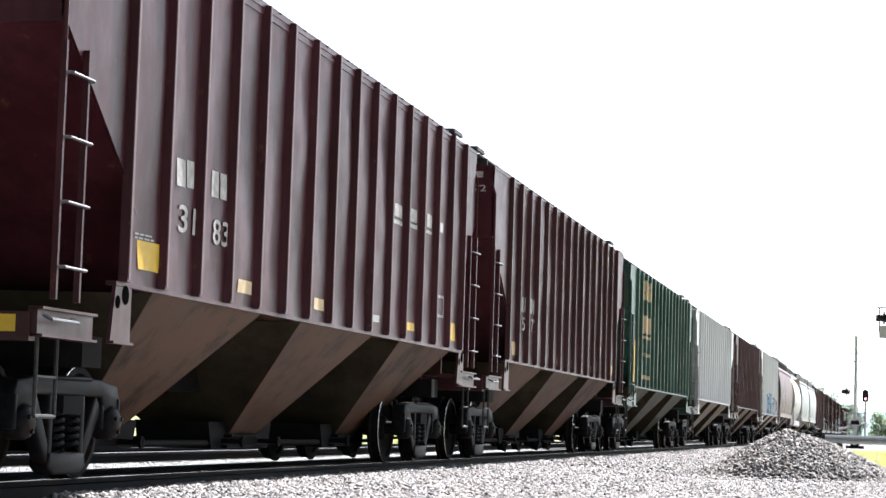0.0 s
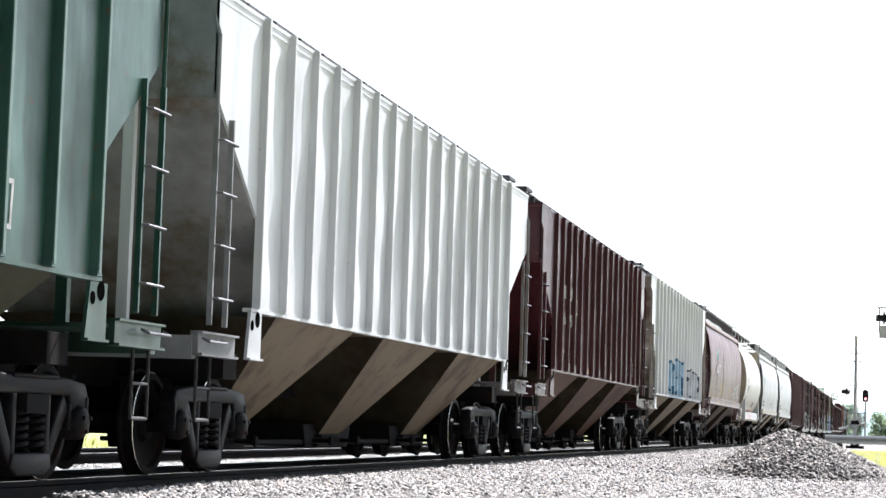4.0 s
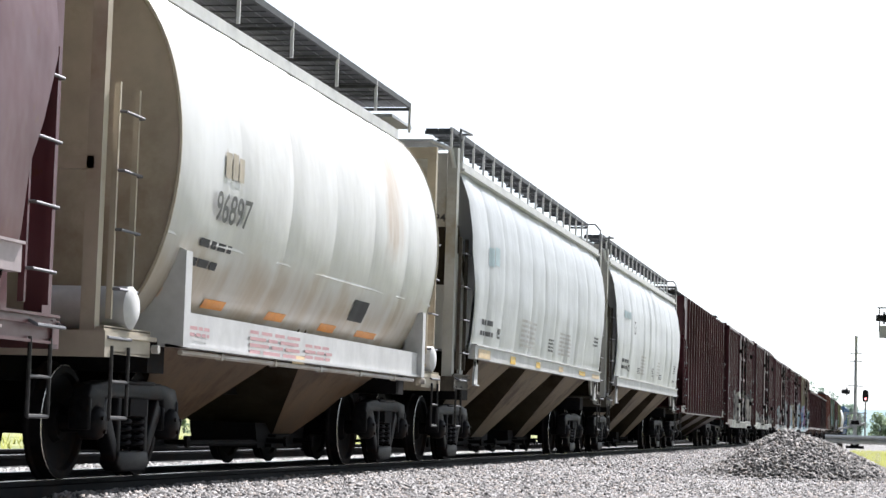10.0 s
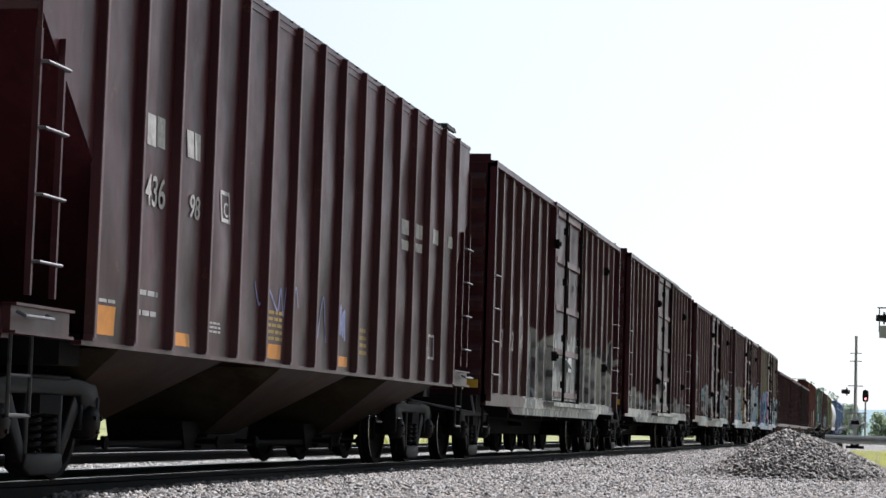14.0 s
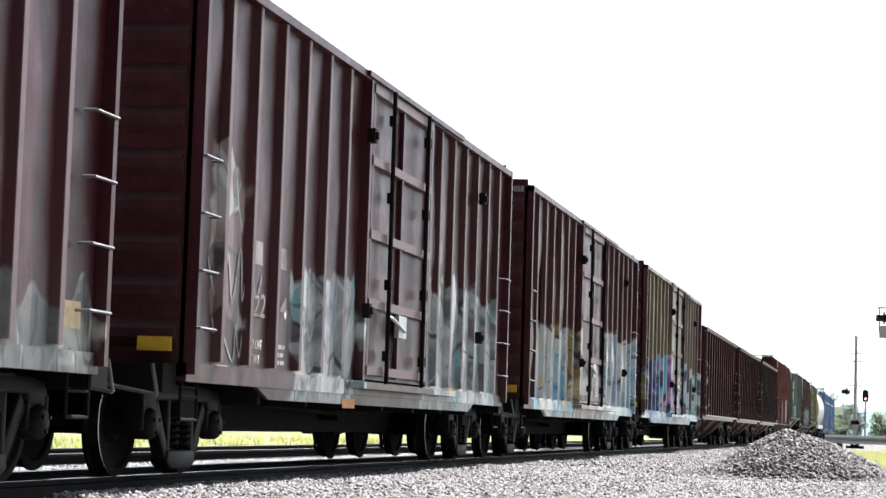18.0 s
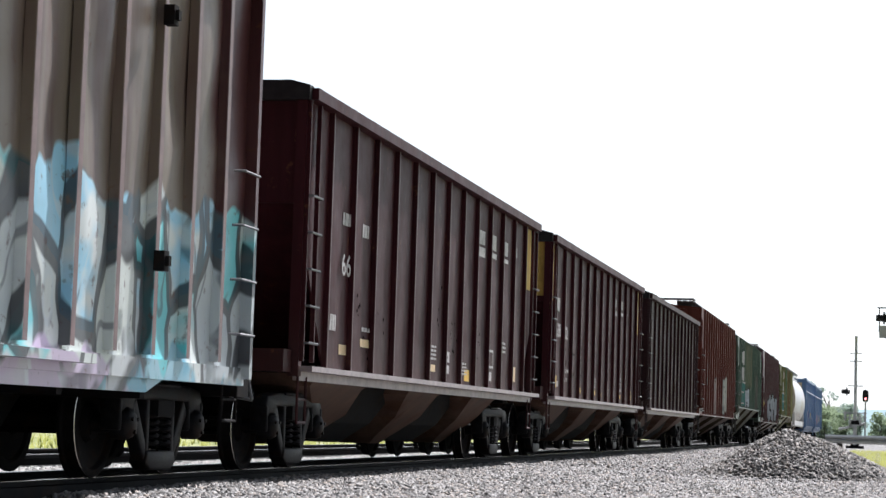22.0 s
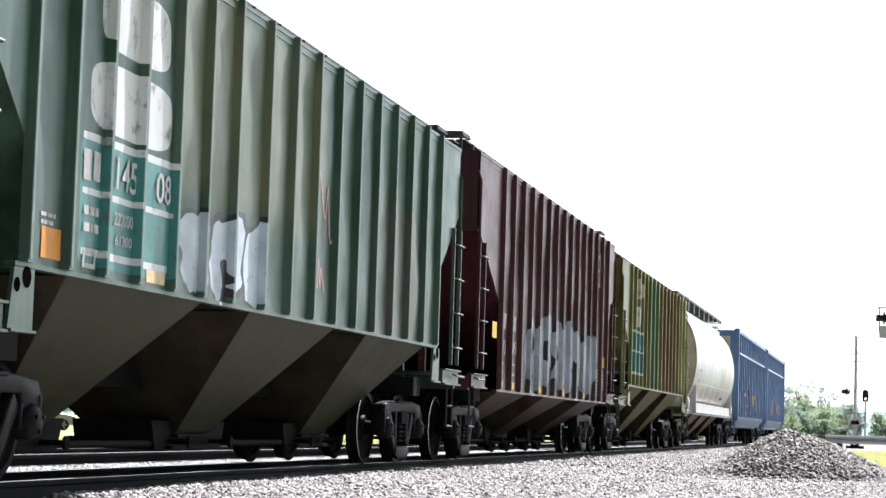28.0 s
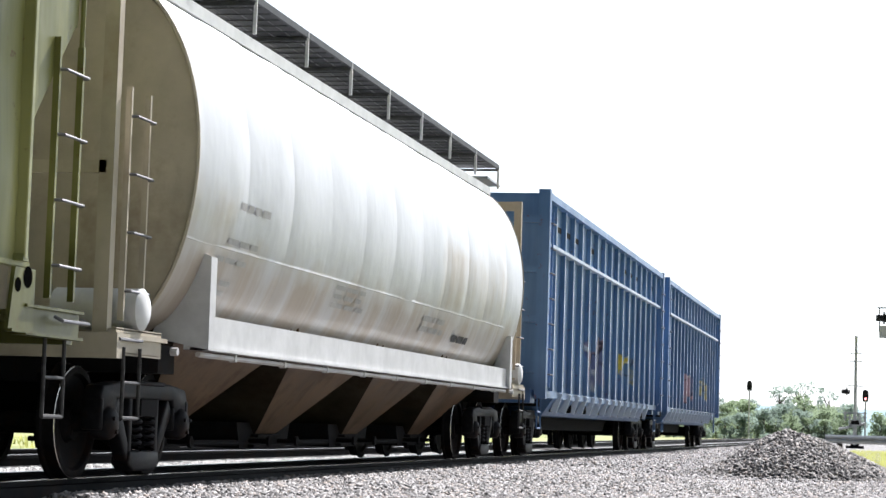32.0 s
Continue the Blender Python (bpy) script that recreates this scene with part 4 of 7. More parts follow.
def open_hopper(S, L, mat, label, top=3.84, posts=13, patch="both", rim=None, yp=1.48):
    """Open-top coal hopper with flat sides between thin posts."""
    car = thing("open_hopper_car", label, "hopper car", "cars of the freight train")
    CARS.append((car, S))
    e, sill, w = 0.85, 1.06, 1.01
    rim = rim or M["sill_worn"]
    for i in range(posts - 1):
        part("side_panel", pillowed(yp + i * w, yp + (i + 1) * w, sill, top - 0.05, 1.44, S + i, amp=0.014, car=car), mat, car, smooth=40)
    for i in range(posts):
        rib(car, yp + i * w, sill, top - 0.08, mat, 1.44, 0.06, 0.05, 0.035, "side_post")
    part("top_chord", MB().box(1.42, 1.57, e, L - e, top - 0.09, top + 0.03), mat, car)
    part("side_sill", MB().box(1.38, 1.60, e, L - e, sill - 0.05, sill + 0.005).box(1.40, 1.46, e, L - e, sill - 0.14, sill - 0.05), rim or mat, car, "worn bright side sill")
    for y, d in ((0.0, 1), (L, -1)):
        def Y(a, b):
            return sorted((y + d * a, y + d * b))
        mb = MB()
        mb.box(-1.44, 1.44, *Y(e, e + 0.03), 2.7, top)
        mb.prism([(y + d * e, 2.72), (y + d * (e + 0.04), 2.72), (y + d * 3.2, 1.2), (y + d * 3.1, 1.2)], -1.44, 1.42)
        part("end_sheet", mb, mat, car)
        part("end_cap", MB().prism([(-1.5, top - 0.1), (-1.5, top + 0.05), (-1.3, top + 0.1), (1.3, top + 0.1), (1.5, top + 0.05), (1.5, top - 0.1)], *Y(e - 0.1, e + 0.05), "y"), M["black"], car)
        part("corner_panel", MB().prism([(y + d * e, top - 0.06), (y + d * (yp if d > 0 else L - yp - 12 * w), top - 0.06), (y + d * (yp if d > 0 else L - yp - 12 * w), 1.12), (y + d * (e + 0.15), 2.2), (y + d * e, 2.7)], 1.42, 1.445), mat, car)
        if patch == "both" or (patch == "rear" and d < 0):
            ye = yp if d > 0 else L - yp - 12 * w
            part("end_patch", MB().box(1.4455, 1.4495, *sorted((y + d * (e + 0.08), y + d * (ye - 0.03))), 2.75, top - 0.1), M["yellow_dull"], car, "dull yellow painted patch")
        part("corner_post", MB().box(1.36, 1.47, *Y(e - 0.06, e + 0.05), sill - 0.1, top - 0.02), mat, car)
        a, b = Y(e - 0.02, e + 0.36)
        ladder(car, a, b, sill + 0.05, sill + 1.9, 5, mat, 1.50, M["alu"], 0.05, stiles=(True, True), z_top=top - 0.1)
        step(car, a, mat, 1.46, 0.3, sill - 0.1, 0.5)
        part("end_sill", MB().box(-1.4, 1.4, *Y(0.5, 0.85), 1.0, 1.22), mat, car)
    part("far_side", MB().box(-1.5, -1.44, e, L - e, sill, top), mat, car)
    q = lambda h, y0, y1, z: [(-h, y0, z), (h, y0, z), (h, y1, z), (-h, y1, z)]
    for a, b, c in ((1.75, 4.3, 4.0), (6.3, 8.4, 8.0), (10.4, 12.45, 11.95)):
        mb = MB().loft([q(0.5, c - 0.25, c + 0.3, 0.24), q(0.62, c - 0.42, c + 0.42, 0.34), q(0.95, c - 0.7, c + 0.72, 0.6), q(1.3, a + 0.1, b - 0.25, 0.88), q(1.42, a, b, sill - 0.05)])
        part("hopper_bay", mb, M["bay_rust"], car, "rusty outlet hopper")
    # dark masses added for the shaded slopes between the bays
    for a, b in ((3.6, 7.0), (7.6, 11.0)):
        m = (a + b) / 2
        mb = MB().loft([q(0.55, m - 0.8, m + 0.8, 0.28), q(0.8, m - 1.2, m + 1.2, 0.5), q(1.05, a, b, 0.98)])
        part("dark_bay_filler", mb, M["steel_dark"], car)
    part("coal_load", MB().grid(lambda x, y: (x, y, top - 0.35 + 0.2 * noise.noise((x * 1.4, y * 0.7 + S, 2))), [-1.4 + 0.35 * i for i in range(9)], [e + 0.1 + (L - 2 * e - 0.2) * j / 30 for j in range(31)]), M["black"], car)
    underframe(car, L, M["steel_dark"], 1.15)
    return car


def chip_car(S, L, mat, label, top=4.5):
    """High-sided blue gondola with close posts, a belt rail and raked gussets below."""
    car = thing("high_side_gondola", label, "gondola car", "cars of the freight train")
    CARS.append((car, S))
    e, sill = 0.75, 1.15
    n = 18
    w = (L - 2 * e - 0.3) / (n - 1)
    for i in range(n - 1):
        y = e + 0.15 + i * w
        part("side_panel", pillowed(y, y + w, sill, top - 0.05, 1.42, S + i, 3, 8, 0.01), mat, car, smooth=40)
    for i in range(n):
        rib(car, e + 0.15 + i * w, sill, top - 0.1, mat, 1.42, 0.085, 0.11, 0.075, "side_post")
    gus = shared("gusset", lambda: MB().prism([(0.0, -0.05), (0.11, -0.04), (0.11, 0.04), (0.0, 0.05)], 0.0, 0.36, "z").mesh("gusset", M["blue_pale"]))
    for i in range(2, n - 2):
        g = part("gusset", gus, None, car, at=(1.30, e + 0.15 + i * w, sill - 0.34))
        g.rotation_euler = (0, radians(18), 0)
    part("belt_rail", MB().box(1.42, 1.545, e + 0.3, L - e - 0.3, 3.615, 3.67), M["blue_pale"], car)
    part("slope_sheet", MB().prism([(1.42, sill - 0.1), (1.2, 0.72), (-1.2, 0.72), (-1.42, sill - 0.1)], 2.6, L - 2.6, "y"), mat, car)
    part("top_chord", MB().box(1.40, 1.56, e, L - e, top - 0.1, top + 0.02), mat, car)
    part("side_sill", MB().box(1.36, 1.45, e, L - e, sill - 0.12, sill), mat, car)
    for y, d in ((0.0, 1), (L, -1)):
        def Y(a, b):
            return sorted((y + d * a, y + d * b))
        mb = MB().box(-1.42, 1.42, *Y(e, e + 0.04), sill - 0.1, top)
        for k in range(4):
            z = 1.5 + 0.85 * k
            mb.box(-1.4, 1.4, *Y(e - 0.07, e), z - 0.06, z + 0.06)
        part("end_sheet", mb, mat, car)
        part("corner_post", MB().box(1.38, 1.58, *Y(e - 0.08, e + 0.1), sill - 0.15, top + 0.06), mat, car)
        a, b = Y(e + 0.05, e + 0.42)
        ladder(car, a, b, sill + 0.05, top - 0.3, 7, mat, 1.56, M["alu"], 0.06)
        part("end_sill", MB().box(-1.35, 1.35, *Y(0.5, 0.95), 0.92, 1.15), mat, car)
        step(car, a, mat, 1.42, 0.36, sill - 0.1, 0.5)
    part("far_side", MB().box(-1.5, -1.42, e, L - e, sill, top), mat, car)
    part("floor", MB().box(-1.42, 1.42, e, L - e, sill - 0.1, sill), M["steel_dark"], car)
    part("centre_hopper", MB().prism([(2.9, 1.0), (4.0, 0.46), (L - 4.0, 0.46), (L - 2.9, 1.0)], -0.5, 0.5), M["steel_dark"], car)
    part("load", MB().box(-1.42, 1.42, e, L - e, top - 0.5, top - 0.4), M["tie"], car)
    for k in range(8):
        y = 3.2 + (L - 6.4) * k / 7
        part("cross_bearer", MB().box(-1.36, 1.36, y - 0.06, y + 0.06, 0.8, 1.05), M["steel_dark"], car)
    underframe(car, L, M["steel_dark"], 1.05)
    return car


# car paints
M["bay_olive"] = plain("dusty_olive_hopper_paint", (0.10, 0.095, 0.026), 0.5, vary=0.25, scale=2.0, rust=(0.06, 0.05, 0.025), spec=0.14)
M["bay_dark"] = plain("dark_hopper_steel", (0.034, 0.021, 0.016), 0.45, vary=0.4, scale=2.0, rust=(0.05, 0.026, 0.016), spec=0.14)
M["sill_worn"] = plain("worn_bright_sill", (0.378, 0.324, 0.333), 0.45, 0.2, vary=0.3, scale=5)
M["blue_pale"] = plain("pale_blue_posts", (0.56, 0.63, 0.74), 0.5, vary=0.2, scale=3)
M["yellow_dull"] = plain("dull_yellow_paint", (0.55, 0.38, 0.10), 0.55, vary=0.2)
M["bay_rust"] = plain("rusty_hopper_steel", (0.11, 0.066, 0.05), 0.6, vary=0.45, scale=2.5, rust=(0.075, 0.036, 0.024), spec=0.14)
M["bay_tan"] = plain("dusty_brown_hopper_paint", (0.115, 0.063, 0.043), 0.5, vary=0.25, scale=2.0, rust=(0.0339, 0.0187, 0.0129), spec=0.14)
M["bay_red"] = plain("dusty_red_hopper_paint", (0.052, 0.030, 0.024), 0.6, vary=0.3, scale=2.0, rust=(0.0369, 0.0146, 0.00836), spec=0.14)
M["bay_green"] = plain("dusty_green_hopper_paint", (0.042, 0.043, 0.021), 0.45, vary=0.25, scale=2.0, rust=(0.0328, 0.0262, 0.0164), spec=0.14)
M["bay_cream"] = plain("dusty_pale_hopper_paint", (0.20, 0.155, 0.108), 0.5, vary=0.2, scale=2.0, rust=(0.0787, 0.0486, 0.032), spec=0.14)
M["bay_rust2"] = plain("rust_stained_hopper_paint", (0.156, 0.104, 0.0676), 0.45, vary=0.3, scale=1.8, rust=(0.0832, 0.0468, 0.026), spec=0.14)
GREYS = ((0.195, 0.195, 0.195), (0.45, 0.45, 0.43), (0.12, 0.12, 0.13), (0.55, 0.54, 0.5))
PALE = ((0.40, 0.42, 0.43), (0.52, 0.55, 0.54), (0.20, 0.22, 0.26), (0.24, 0.44, 0.47), (0.50, 0.50, 0.52), (0.12, 0.11, 0.13))
GREEN, GREEN_F = (0.009, 0.055, 0.036), (0.055, 0.13, 0.105)
M["brown_b"] = paint("dark_brown_paint", BROWN, (0.082, 0.028, 0.037), seed=2.3)
M["brown_c"] = paint("oxide_brown_paint", (0.056, 0.0105, 0.0155), (0.084, 0.022, 0.031), seed=3.1)
M["green_a"] = paint("cascade_green_paint", GREEN, GREEN_F, gloss=0.42, seed=4.0, emblems=((4.0, 3.88, 0.72, 0.24, 5.0, (0.62, 0.47, 0.30)), (3.8, 3.05, 0.78, 0.22, 5.0, (0.62, 0.47, 0.30)), (3.82, 2.745, 0.85, 0.035, 12.0, (0.62, 0.47, 0.30)), (3.78, 2.325, 0.8, 0.04, 12.0, (0.62, 0.47, 0.30)), (3.72, 1.785, 0.78, 0.05, 12.0, (0.62, 0.47, 0.30))))
M["white_a"] = paint("weathered_white_paint", (0.626, 0.635, 0.653), (0.718, 0.727, 0.745), gloss=0.3, seed=5.0, streak=0.25, rust=(0.30, 0.2, 0.13), rust_at=0.68)
M["white_b"] = paint("sprayed_white_paint", (0.684, 0.694, 0.703), (0.76, 0.769, 0.779), gloss=0.3, seed=6.0, streak=0.2, rust=(0.30, 0.2, 0.13), rust_at=0.68,
                     sprays=((5.3, 9.2, 1.2, 1.9, ((0.04, 0.20, 0.34), (0.30, 0.50, 0.68), (0.10, 0.32, 0.42), (0.45, 0.60, 0.74)), 1.6), (9.8, 14.4, 1.2, 1.8, ((0.34, 0.42, 0.64), (0.50, 0.56, 0.70), (0.56, 0.46, 0.40)), 1.4)),
                     bubbles=((5.3, 9.4, 4, 1.95, 0.5, (0.36, 0.54, 0.70), (0.03, 0.14, 0.24)), (10.0, 14.0, 4, 1.88, 0.44, (0.60, 0.63, 0.68), (0.05, 0.06, 0.10))))
M["mauve"] = paint("faded_maroon_paint", (0.10, 0.033, 0.040), (0.14, 0.062, 0.072), gloss=0.3, seed=7.0, streak=0.1)
M["ivory"] = paint("stained_ivory_paint", (0.60, 0.59, 0.57), (0.68, 0.68, 0.67), gloss=0.3, seed=8.0, streak=0.1, rust=(0.33, 0.2, 0.1), rust_at=0.7, wash=((0, 30, 0.8, 2.05, (0.44, 0.36, 0.27)), (8.7, 9.7, 2.3, 4.3, (0.40, 0.26, 0.14))))
M["grey_a"] = paint("pale_grey_paint", (0.406, 0.421, 0.433), (0.468, 0.48, 0.491), gloss=0.3, seed=9.0, streak=0.07, rust=(0.3, 0.26, 0.22), rust_at=0.74)
M["grey_b"] = paint("light_grey_paint", (0.451, 0.463, 0.476), (0.508, 0.521, 0.533), gloss=0.3, seed=10.0, streak=0.07, rust=(0.3, 0.26, 0.22), rust_at=0.74)
M["end_tan"] = plain("dirty_tan_paint", (0.46, 0.41, 0.33), 0.6, vary=0.2, scale=1.3, rust=(0.36, 0.30, 0.23))
M["end_dirty"] = plain("rust_streaked_end_paint", (0.34, 0.31, 0.28), 0.7, vary=0.5, scale=1.4, rust=(0.16, 0.095, 0.06))
M["end_grey"] = plain("stained_grey_end_paint", (0.27, 0.27, 0.275), 0.65, vary=0.35, scale=1.5, rust=(0.17, 0.13, 0.10))
M["end_pale"] = plain("pale_grey_end_paint", (0.40, 0.40, 0.385), 0.55, vary=0.2, scale=1.5, rust=(0.30, 0.27, 0.22))
M["sill_pale"] = plain("pale_sill_paint", (0.60, 0.60, 0.60), 0.5, vary=0.15, scale=3)
M["sill_mauve"] = plain("faded_maroon_sill", (0.46, 0.39, 0.40), 0.5, vary=0.2, scale=3)
M["box_a"] = paint("boxcar_brown_sprayed", BROWN, (0.084, 0.026, 0.036), seed=11.0, sprays=((4.3, 15.6, 0.5, 2.15, GREYS, 2.0, 1.6),))
M["box_b"] = paint("boxcar_brown_tagged", BROWN, (0.084, 0.026, 0.036), seed=12.0, sprays=((1.0, 15.8, 0.6, 1.35, GREYS, 2.0),))
M["box_c"] = paint("boxcar_brown_pale_spray", BROWN, (0.084, 0.026, 0.036), seed=13.0, sprays=((4.1, 6.7, 0.5, 2.05, PALE, 2.9), (10.2, 15.0, 0.5, 2.4, PALE, 3.0), (1.7, 2.6, 1.3, 2.9, ((0.4, 0.38, 0.38), (0.2, 0.12, 0.12)), 2.5)))
M["box_d"] = paint("boxcar_brown_mixed_spray", BROWN, (0.108, 0.040, 0.052), seed=14.0, dirt_low=0.4,
                   sprays=((2.0, 7.4, 0.4, 2.3, ((0.55, 0.58, 0.60), (0.12, 0.36, 0.52), (0.60, 0.62, 0.60), (0.26, 0.20, 0.10), (0.62, 0.52, 0.36), (0.60, 0.63, 0.62)), 2.3),
                           (7.2, 10.3, 0.4, 1.7, ((0.40, 0.36, 0.36), (0.55, 0.53, 0.52), (0.16, 0.08, 0.08)), 2.4),
                           (10.2, 16.0, 0.4, 2.55, ((0.62, 0.65, 0.65), (0.66, 0.68, 0.68), (0.30, 0.48, 0.58), (0.58, 0.66, 0.66), (0.30, 0.40, 0.50), (0.66, 0.66, 0.66)), 2.0)))
M["box_e"] = paint("boxcar_olive_sprayed", (0.075, 0.024, 0.028), (0.115, 0.05, 0.05), seed=15.0, dirt_low=0.4,
                   wash=((1.9, 8.6, 1.9, 4.7, (0.21, 0.20, 0.115)), (8.4, 15.2, 1.9, 4.7, (0.20, 0.165, 0.13)), (5.0, 7.5, 3.0, 4.6, (0.13, 0.10, 0.10))),
                   sprays=((0.8, 2.3, 1.2, 2.25, ((0.05, 0.04, 0.16), (0.22, 0.19, 0.07), (0.04, 0.05, 0.22)), 1.4),
                           (2.1, 4.7, 0.4, 2.3, ((0.05, 0.06, 0.28), (0.06, 0.22, 0.48), (0.16, 0.45, 0.66), (0.04, 0.05, 0.22)), 1.6),
                           (4.5, 8.0, 0.4, 2.5, ((0.60, 0.42, 0.58), (0.12, 0.50, 0.64), (0.36, 0.16, 0.46), (0.66, 0.55, 0.64), (0.30, 0.42, 0.62), (0.62, 0.60, 0.64)), 1.5, 2.2),
                           (7.8, 10.2, 0.4, 2.0, ((0.45, 0.38, 0.46), (0.10, 0.45, 0.55), (0.50, 0.47, 0.50), (0.20, 0.12, 0.30)), 1.3),
                           (10.0, 16.8, 0.4, 2.3, ((0.66, 0.70, 0.70), (0.14, 0.55, 0.60), (0.48, 0.52, 0.55), (0.62, 0.66, 0.64), (0.30, 0.58, 0.75)), 1.9, 2.6),
                           (0.8, 16.8, 0.3, 0.95, ((0.16, 0.42, 0.56), (0.55, 0.46, 0.60), (0.30, 0.52, 0.62), (0.55, 0.58, 0.60)), 1.0)))
M["coal"] = paint("coal_hopper_brown", (0.043, 0.0075, 0.012), (0.057, 0.012, 0.0175), seed=16.0, rough=0.55, gloss=0.18, dust=0.0)
M["coal_b"] = paint("coal_hopper_dark", (0.032, 0.011, 0.014), (0.042, 0.016, 0.019), seed=17.0, rough=0.55, gloss=0.2, dust=0.0)
M["red"] = paint("faded_red_paint", (0.124, 0.031, 0.0248), (0.161, 0.0527, 0.0434), gloss=0.1, dust=0.0, seed=18.0, sprays=((9.8, 11.7, 1.0, 2.5, ((0.60, 0.6, 0.55), (0.5, 0.55, 0.5), (0.66, 0.65, 0.6)), 1.6), (5.5, 7.1, 1.0, 2.3, ((0.45, 0.35, 0.33), (0.05, 0.05, 0.05), (0.5, 0.45, 0.45)), 2.0)))
M["green_b"] = paint("faded_green_paint", (0.022, 0.064, 0.042), (0.075, 0.135, 0.105), gloss=0.42, seed=19.0, wash=((4.6, 9.5, 2.2, 4.4, (0.15, 0.16, 0.10)), (11.5, 14.0, 1.4, 3.2, (0.09, 0.08, 0.07))), emblems=((3.76, 2.08, 1.0, 0.47, 14.0, (0.05, 0.21, 0.20)), (3.86, 3.55, 0.76, 0.28, 4.0, (0.62, 0.62, 0.63)), (3.78, 2.9, 0.88, 0.27, 4.0, (0.62, 0.62, 0.63)), (3.78, 2.56, 0.98, 0.03, 14.0, (0.62, 0.62, 0.63)), (3.76, 2.155, 0.96, 0.025, 14.0, (0.62, 0.62, 0.63)), (3.76, 1.71, 0.94, 0.028, 14.0, (0.62, 0.62, 0.63))), bubbles=((5.0, 7.6, 3, 1.9, 0.42, (0.55, 0.62, 0.70), (0.02, 0.02, 0.03)),))
M["brown_d"] = paint("brown_silver_sprayed", BROWN, BROWN_FADE, seed=20.0, bubbles=((5.0, 13.0, 6, 1.75, 0.72, (0.40, 0.44, 0.50), (0.018, 0.018, 0.022)),))
M["olive"] = paint("olive_green_paint", (0.085, 0.090, 0.018), (0.20, 0.205, 0.070), seed=21.0, streak=0.6, emblems=((3.72, 2.32, 0.92, 0.48, 14.0, (0.05, 0.21, 0.20)), (3.75, 3.16, 0.72, 0.24, 4.0, (0.62, 0.62, 0.63)), (3.9, 3.82, 0.66, 0.24, 4.0, (0.50, 0.42, 0.36)), (3.74, 2.8, 0.9, 0.03, 14.0, (0.62, 0.62, 0.63)), (3.74, 2.34, 0.9, 0.02, 14.0, (0.62, 0.62, 0.63)), (3.72, 1.83, 0.9, 0.03, 14.0, (0.62, 0.62, 0.63))), wash=((6.4, 8.2, 1.0, 4.6, (0.07, 0.15, 0.085)), (8.6, 13.2, 1.2, 4.6, (0.17, 0.085, 0.045)), (13.4, 16.0, 1.5, 4.6, (0.30, 0.29, 0.12))))
M["blue"] = paint("faded_blue_paint", (0.08, 0.17, 0.36), (0.14, 0.26, 0.46), seed=22.0, streak=0.3, sprays=((6.2, 9.3, 1.3, 2.2, ((0.45, 0.3, 0.35), (0.12, 0.15, 0.3)), 2.0), (11.6, 14.2, 1.4, 2.0, ((0.6, 0.5, 0.1), (0.1, 0.2, 0.35)), 2.0)))
# blue posts get the pale blue on their outer face only
EDGES["faded_blue_paint"] = lambda: M["blue_pale"]
M["ivory_b"] = paint("chalky_white_paint", (0.56, 0.57, 0.59), (0.66, 0.67, 0.69), gloss=0.3, seed=23.0, streak=0.08, rust=(0.45, 0.33, 0.16), rust_at=0.7, wash=((0, 30, 0.9, 2.15, (0.40, 0.33, 0.26)), (11.5, 16.5, 1.9, 3.0, (0.46, 0.40, 0.33)), (1.0, 3.0, 1.9, 2.6, (0.48, 0.43, 0.37))))


# ---- stencils, tapes and emblems on the cars' sides ----
SURF = {}


def surf(c, z, y=0.0):
    """How far out the painted side of car c lies at height z and place y."""
    for y0, y1, at in FACE.get(c.name, ()):
        if y0 <= y <= y1:
            return at(y, z)
    return SURF.get(c.name, lambda q: 1.478)(z)


def curved_face(z):
    return section_b(z) + 0.03 if z > 1.67 else 1.524


def flow_face(z):
    if z < 1.47:
        return 1.474
    for k in range(12):
        (xa, za), (xb, zb) = section_c(k), section_c(k + 1)
        if za <= z <= zb:
            return xa + (xb - xa) * (z - za) / (zb - za) + 0.012
    return 1.0


def plate(c, y, z, w, h, mat, name):
    mb = MB()
    n, m = max(2, int(h / 0.09)), max(2, int(w / 0.09))
    lift = 0.003 if mat in (M["teal_mark"], M["ghost3"]) else 0.006
    mb.grid(lambda a, b: (surf(c, b, a) + lift, a, b), [y + w * k / m for k in range(m + 1)], [z + h * k / n for k in range(n + 1)])
    return part(name, mb, mat, c)


def block(c, y, z, w, h, mat):
    return plate(c, y, z, w, h, mat, "painted_mark")


def tape(c, y, z, mat, w=0.3, h=0.17):
    return plate(c, y, z, w, h, mat, "reflector_tape")


def bars(c, y, z, w, h, rows, mat):
    """Lines of writing too small to read: plain bars."""
    rng = random.Random(int(100 * (y + z + w)))
    mb = MB()
    st = h / rows
    for i in range(rows):
        a, top = 0.0, z + h - i * st
        while a < w * 0.9:
            b = min(w, a + w * rng.uniform(0.15, 0.4))
            mb.grid(lambda p, q: (surf(c, q, p) + 0.008, p, q), [y + a, y + (a + b) / 2, y + b], [top - 0.72 * st, top - 0.2 * st])
            a = b + w * 0.06
    return tagged(part("small_stencil", mb, mat, c), kind="stuff")


def outline(c, y, z, w, h, mat):
    t = min(0.035, w * 0.16)
    mb = MB()
    for a, b, p, q in ((0, w, 0, t), (0, w, h - t, h), (0, t, t, h - t), (w - t, w, t, h - t)):
        mb.grid(lambda i, j: (surf(c, j, i) + 0.008, i, j), [y + a, y + (a + b) / 2, y + b], [z + p, z + (p + q) / 2, z + q])
    return part("stencil_frame", mb, mat, c)


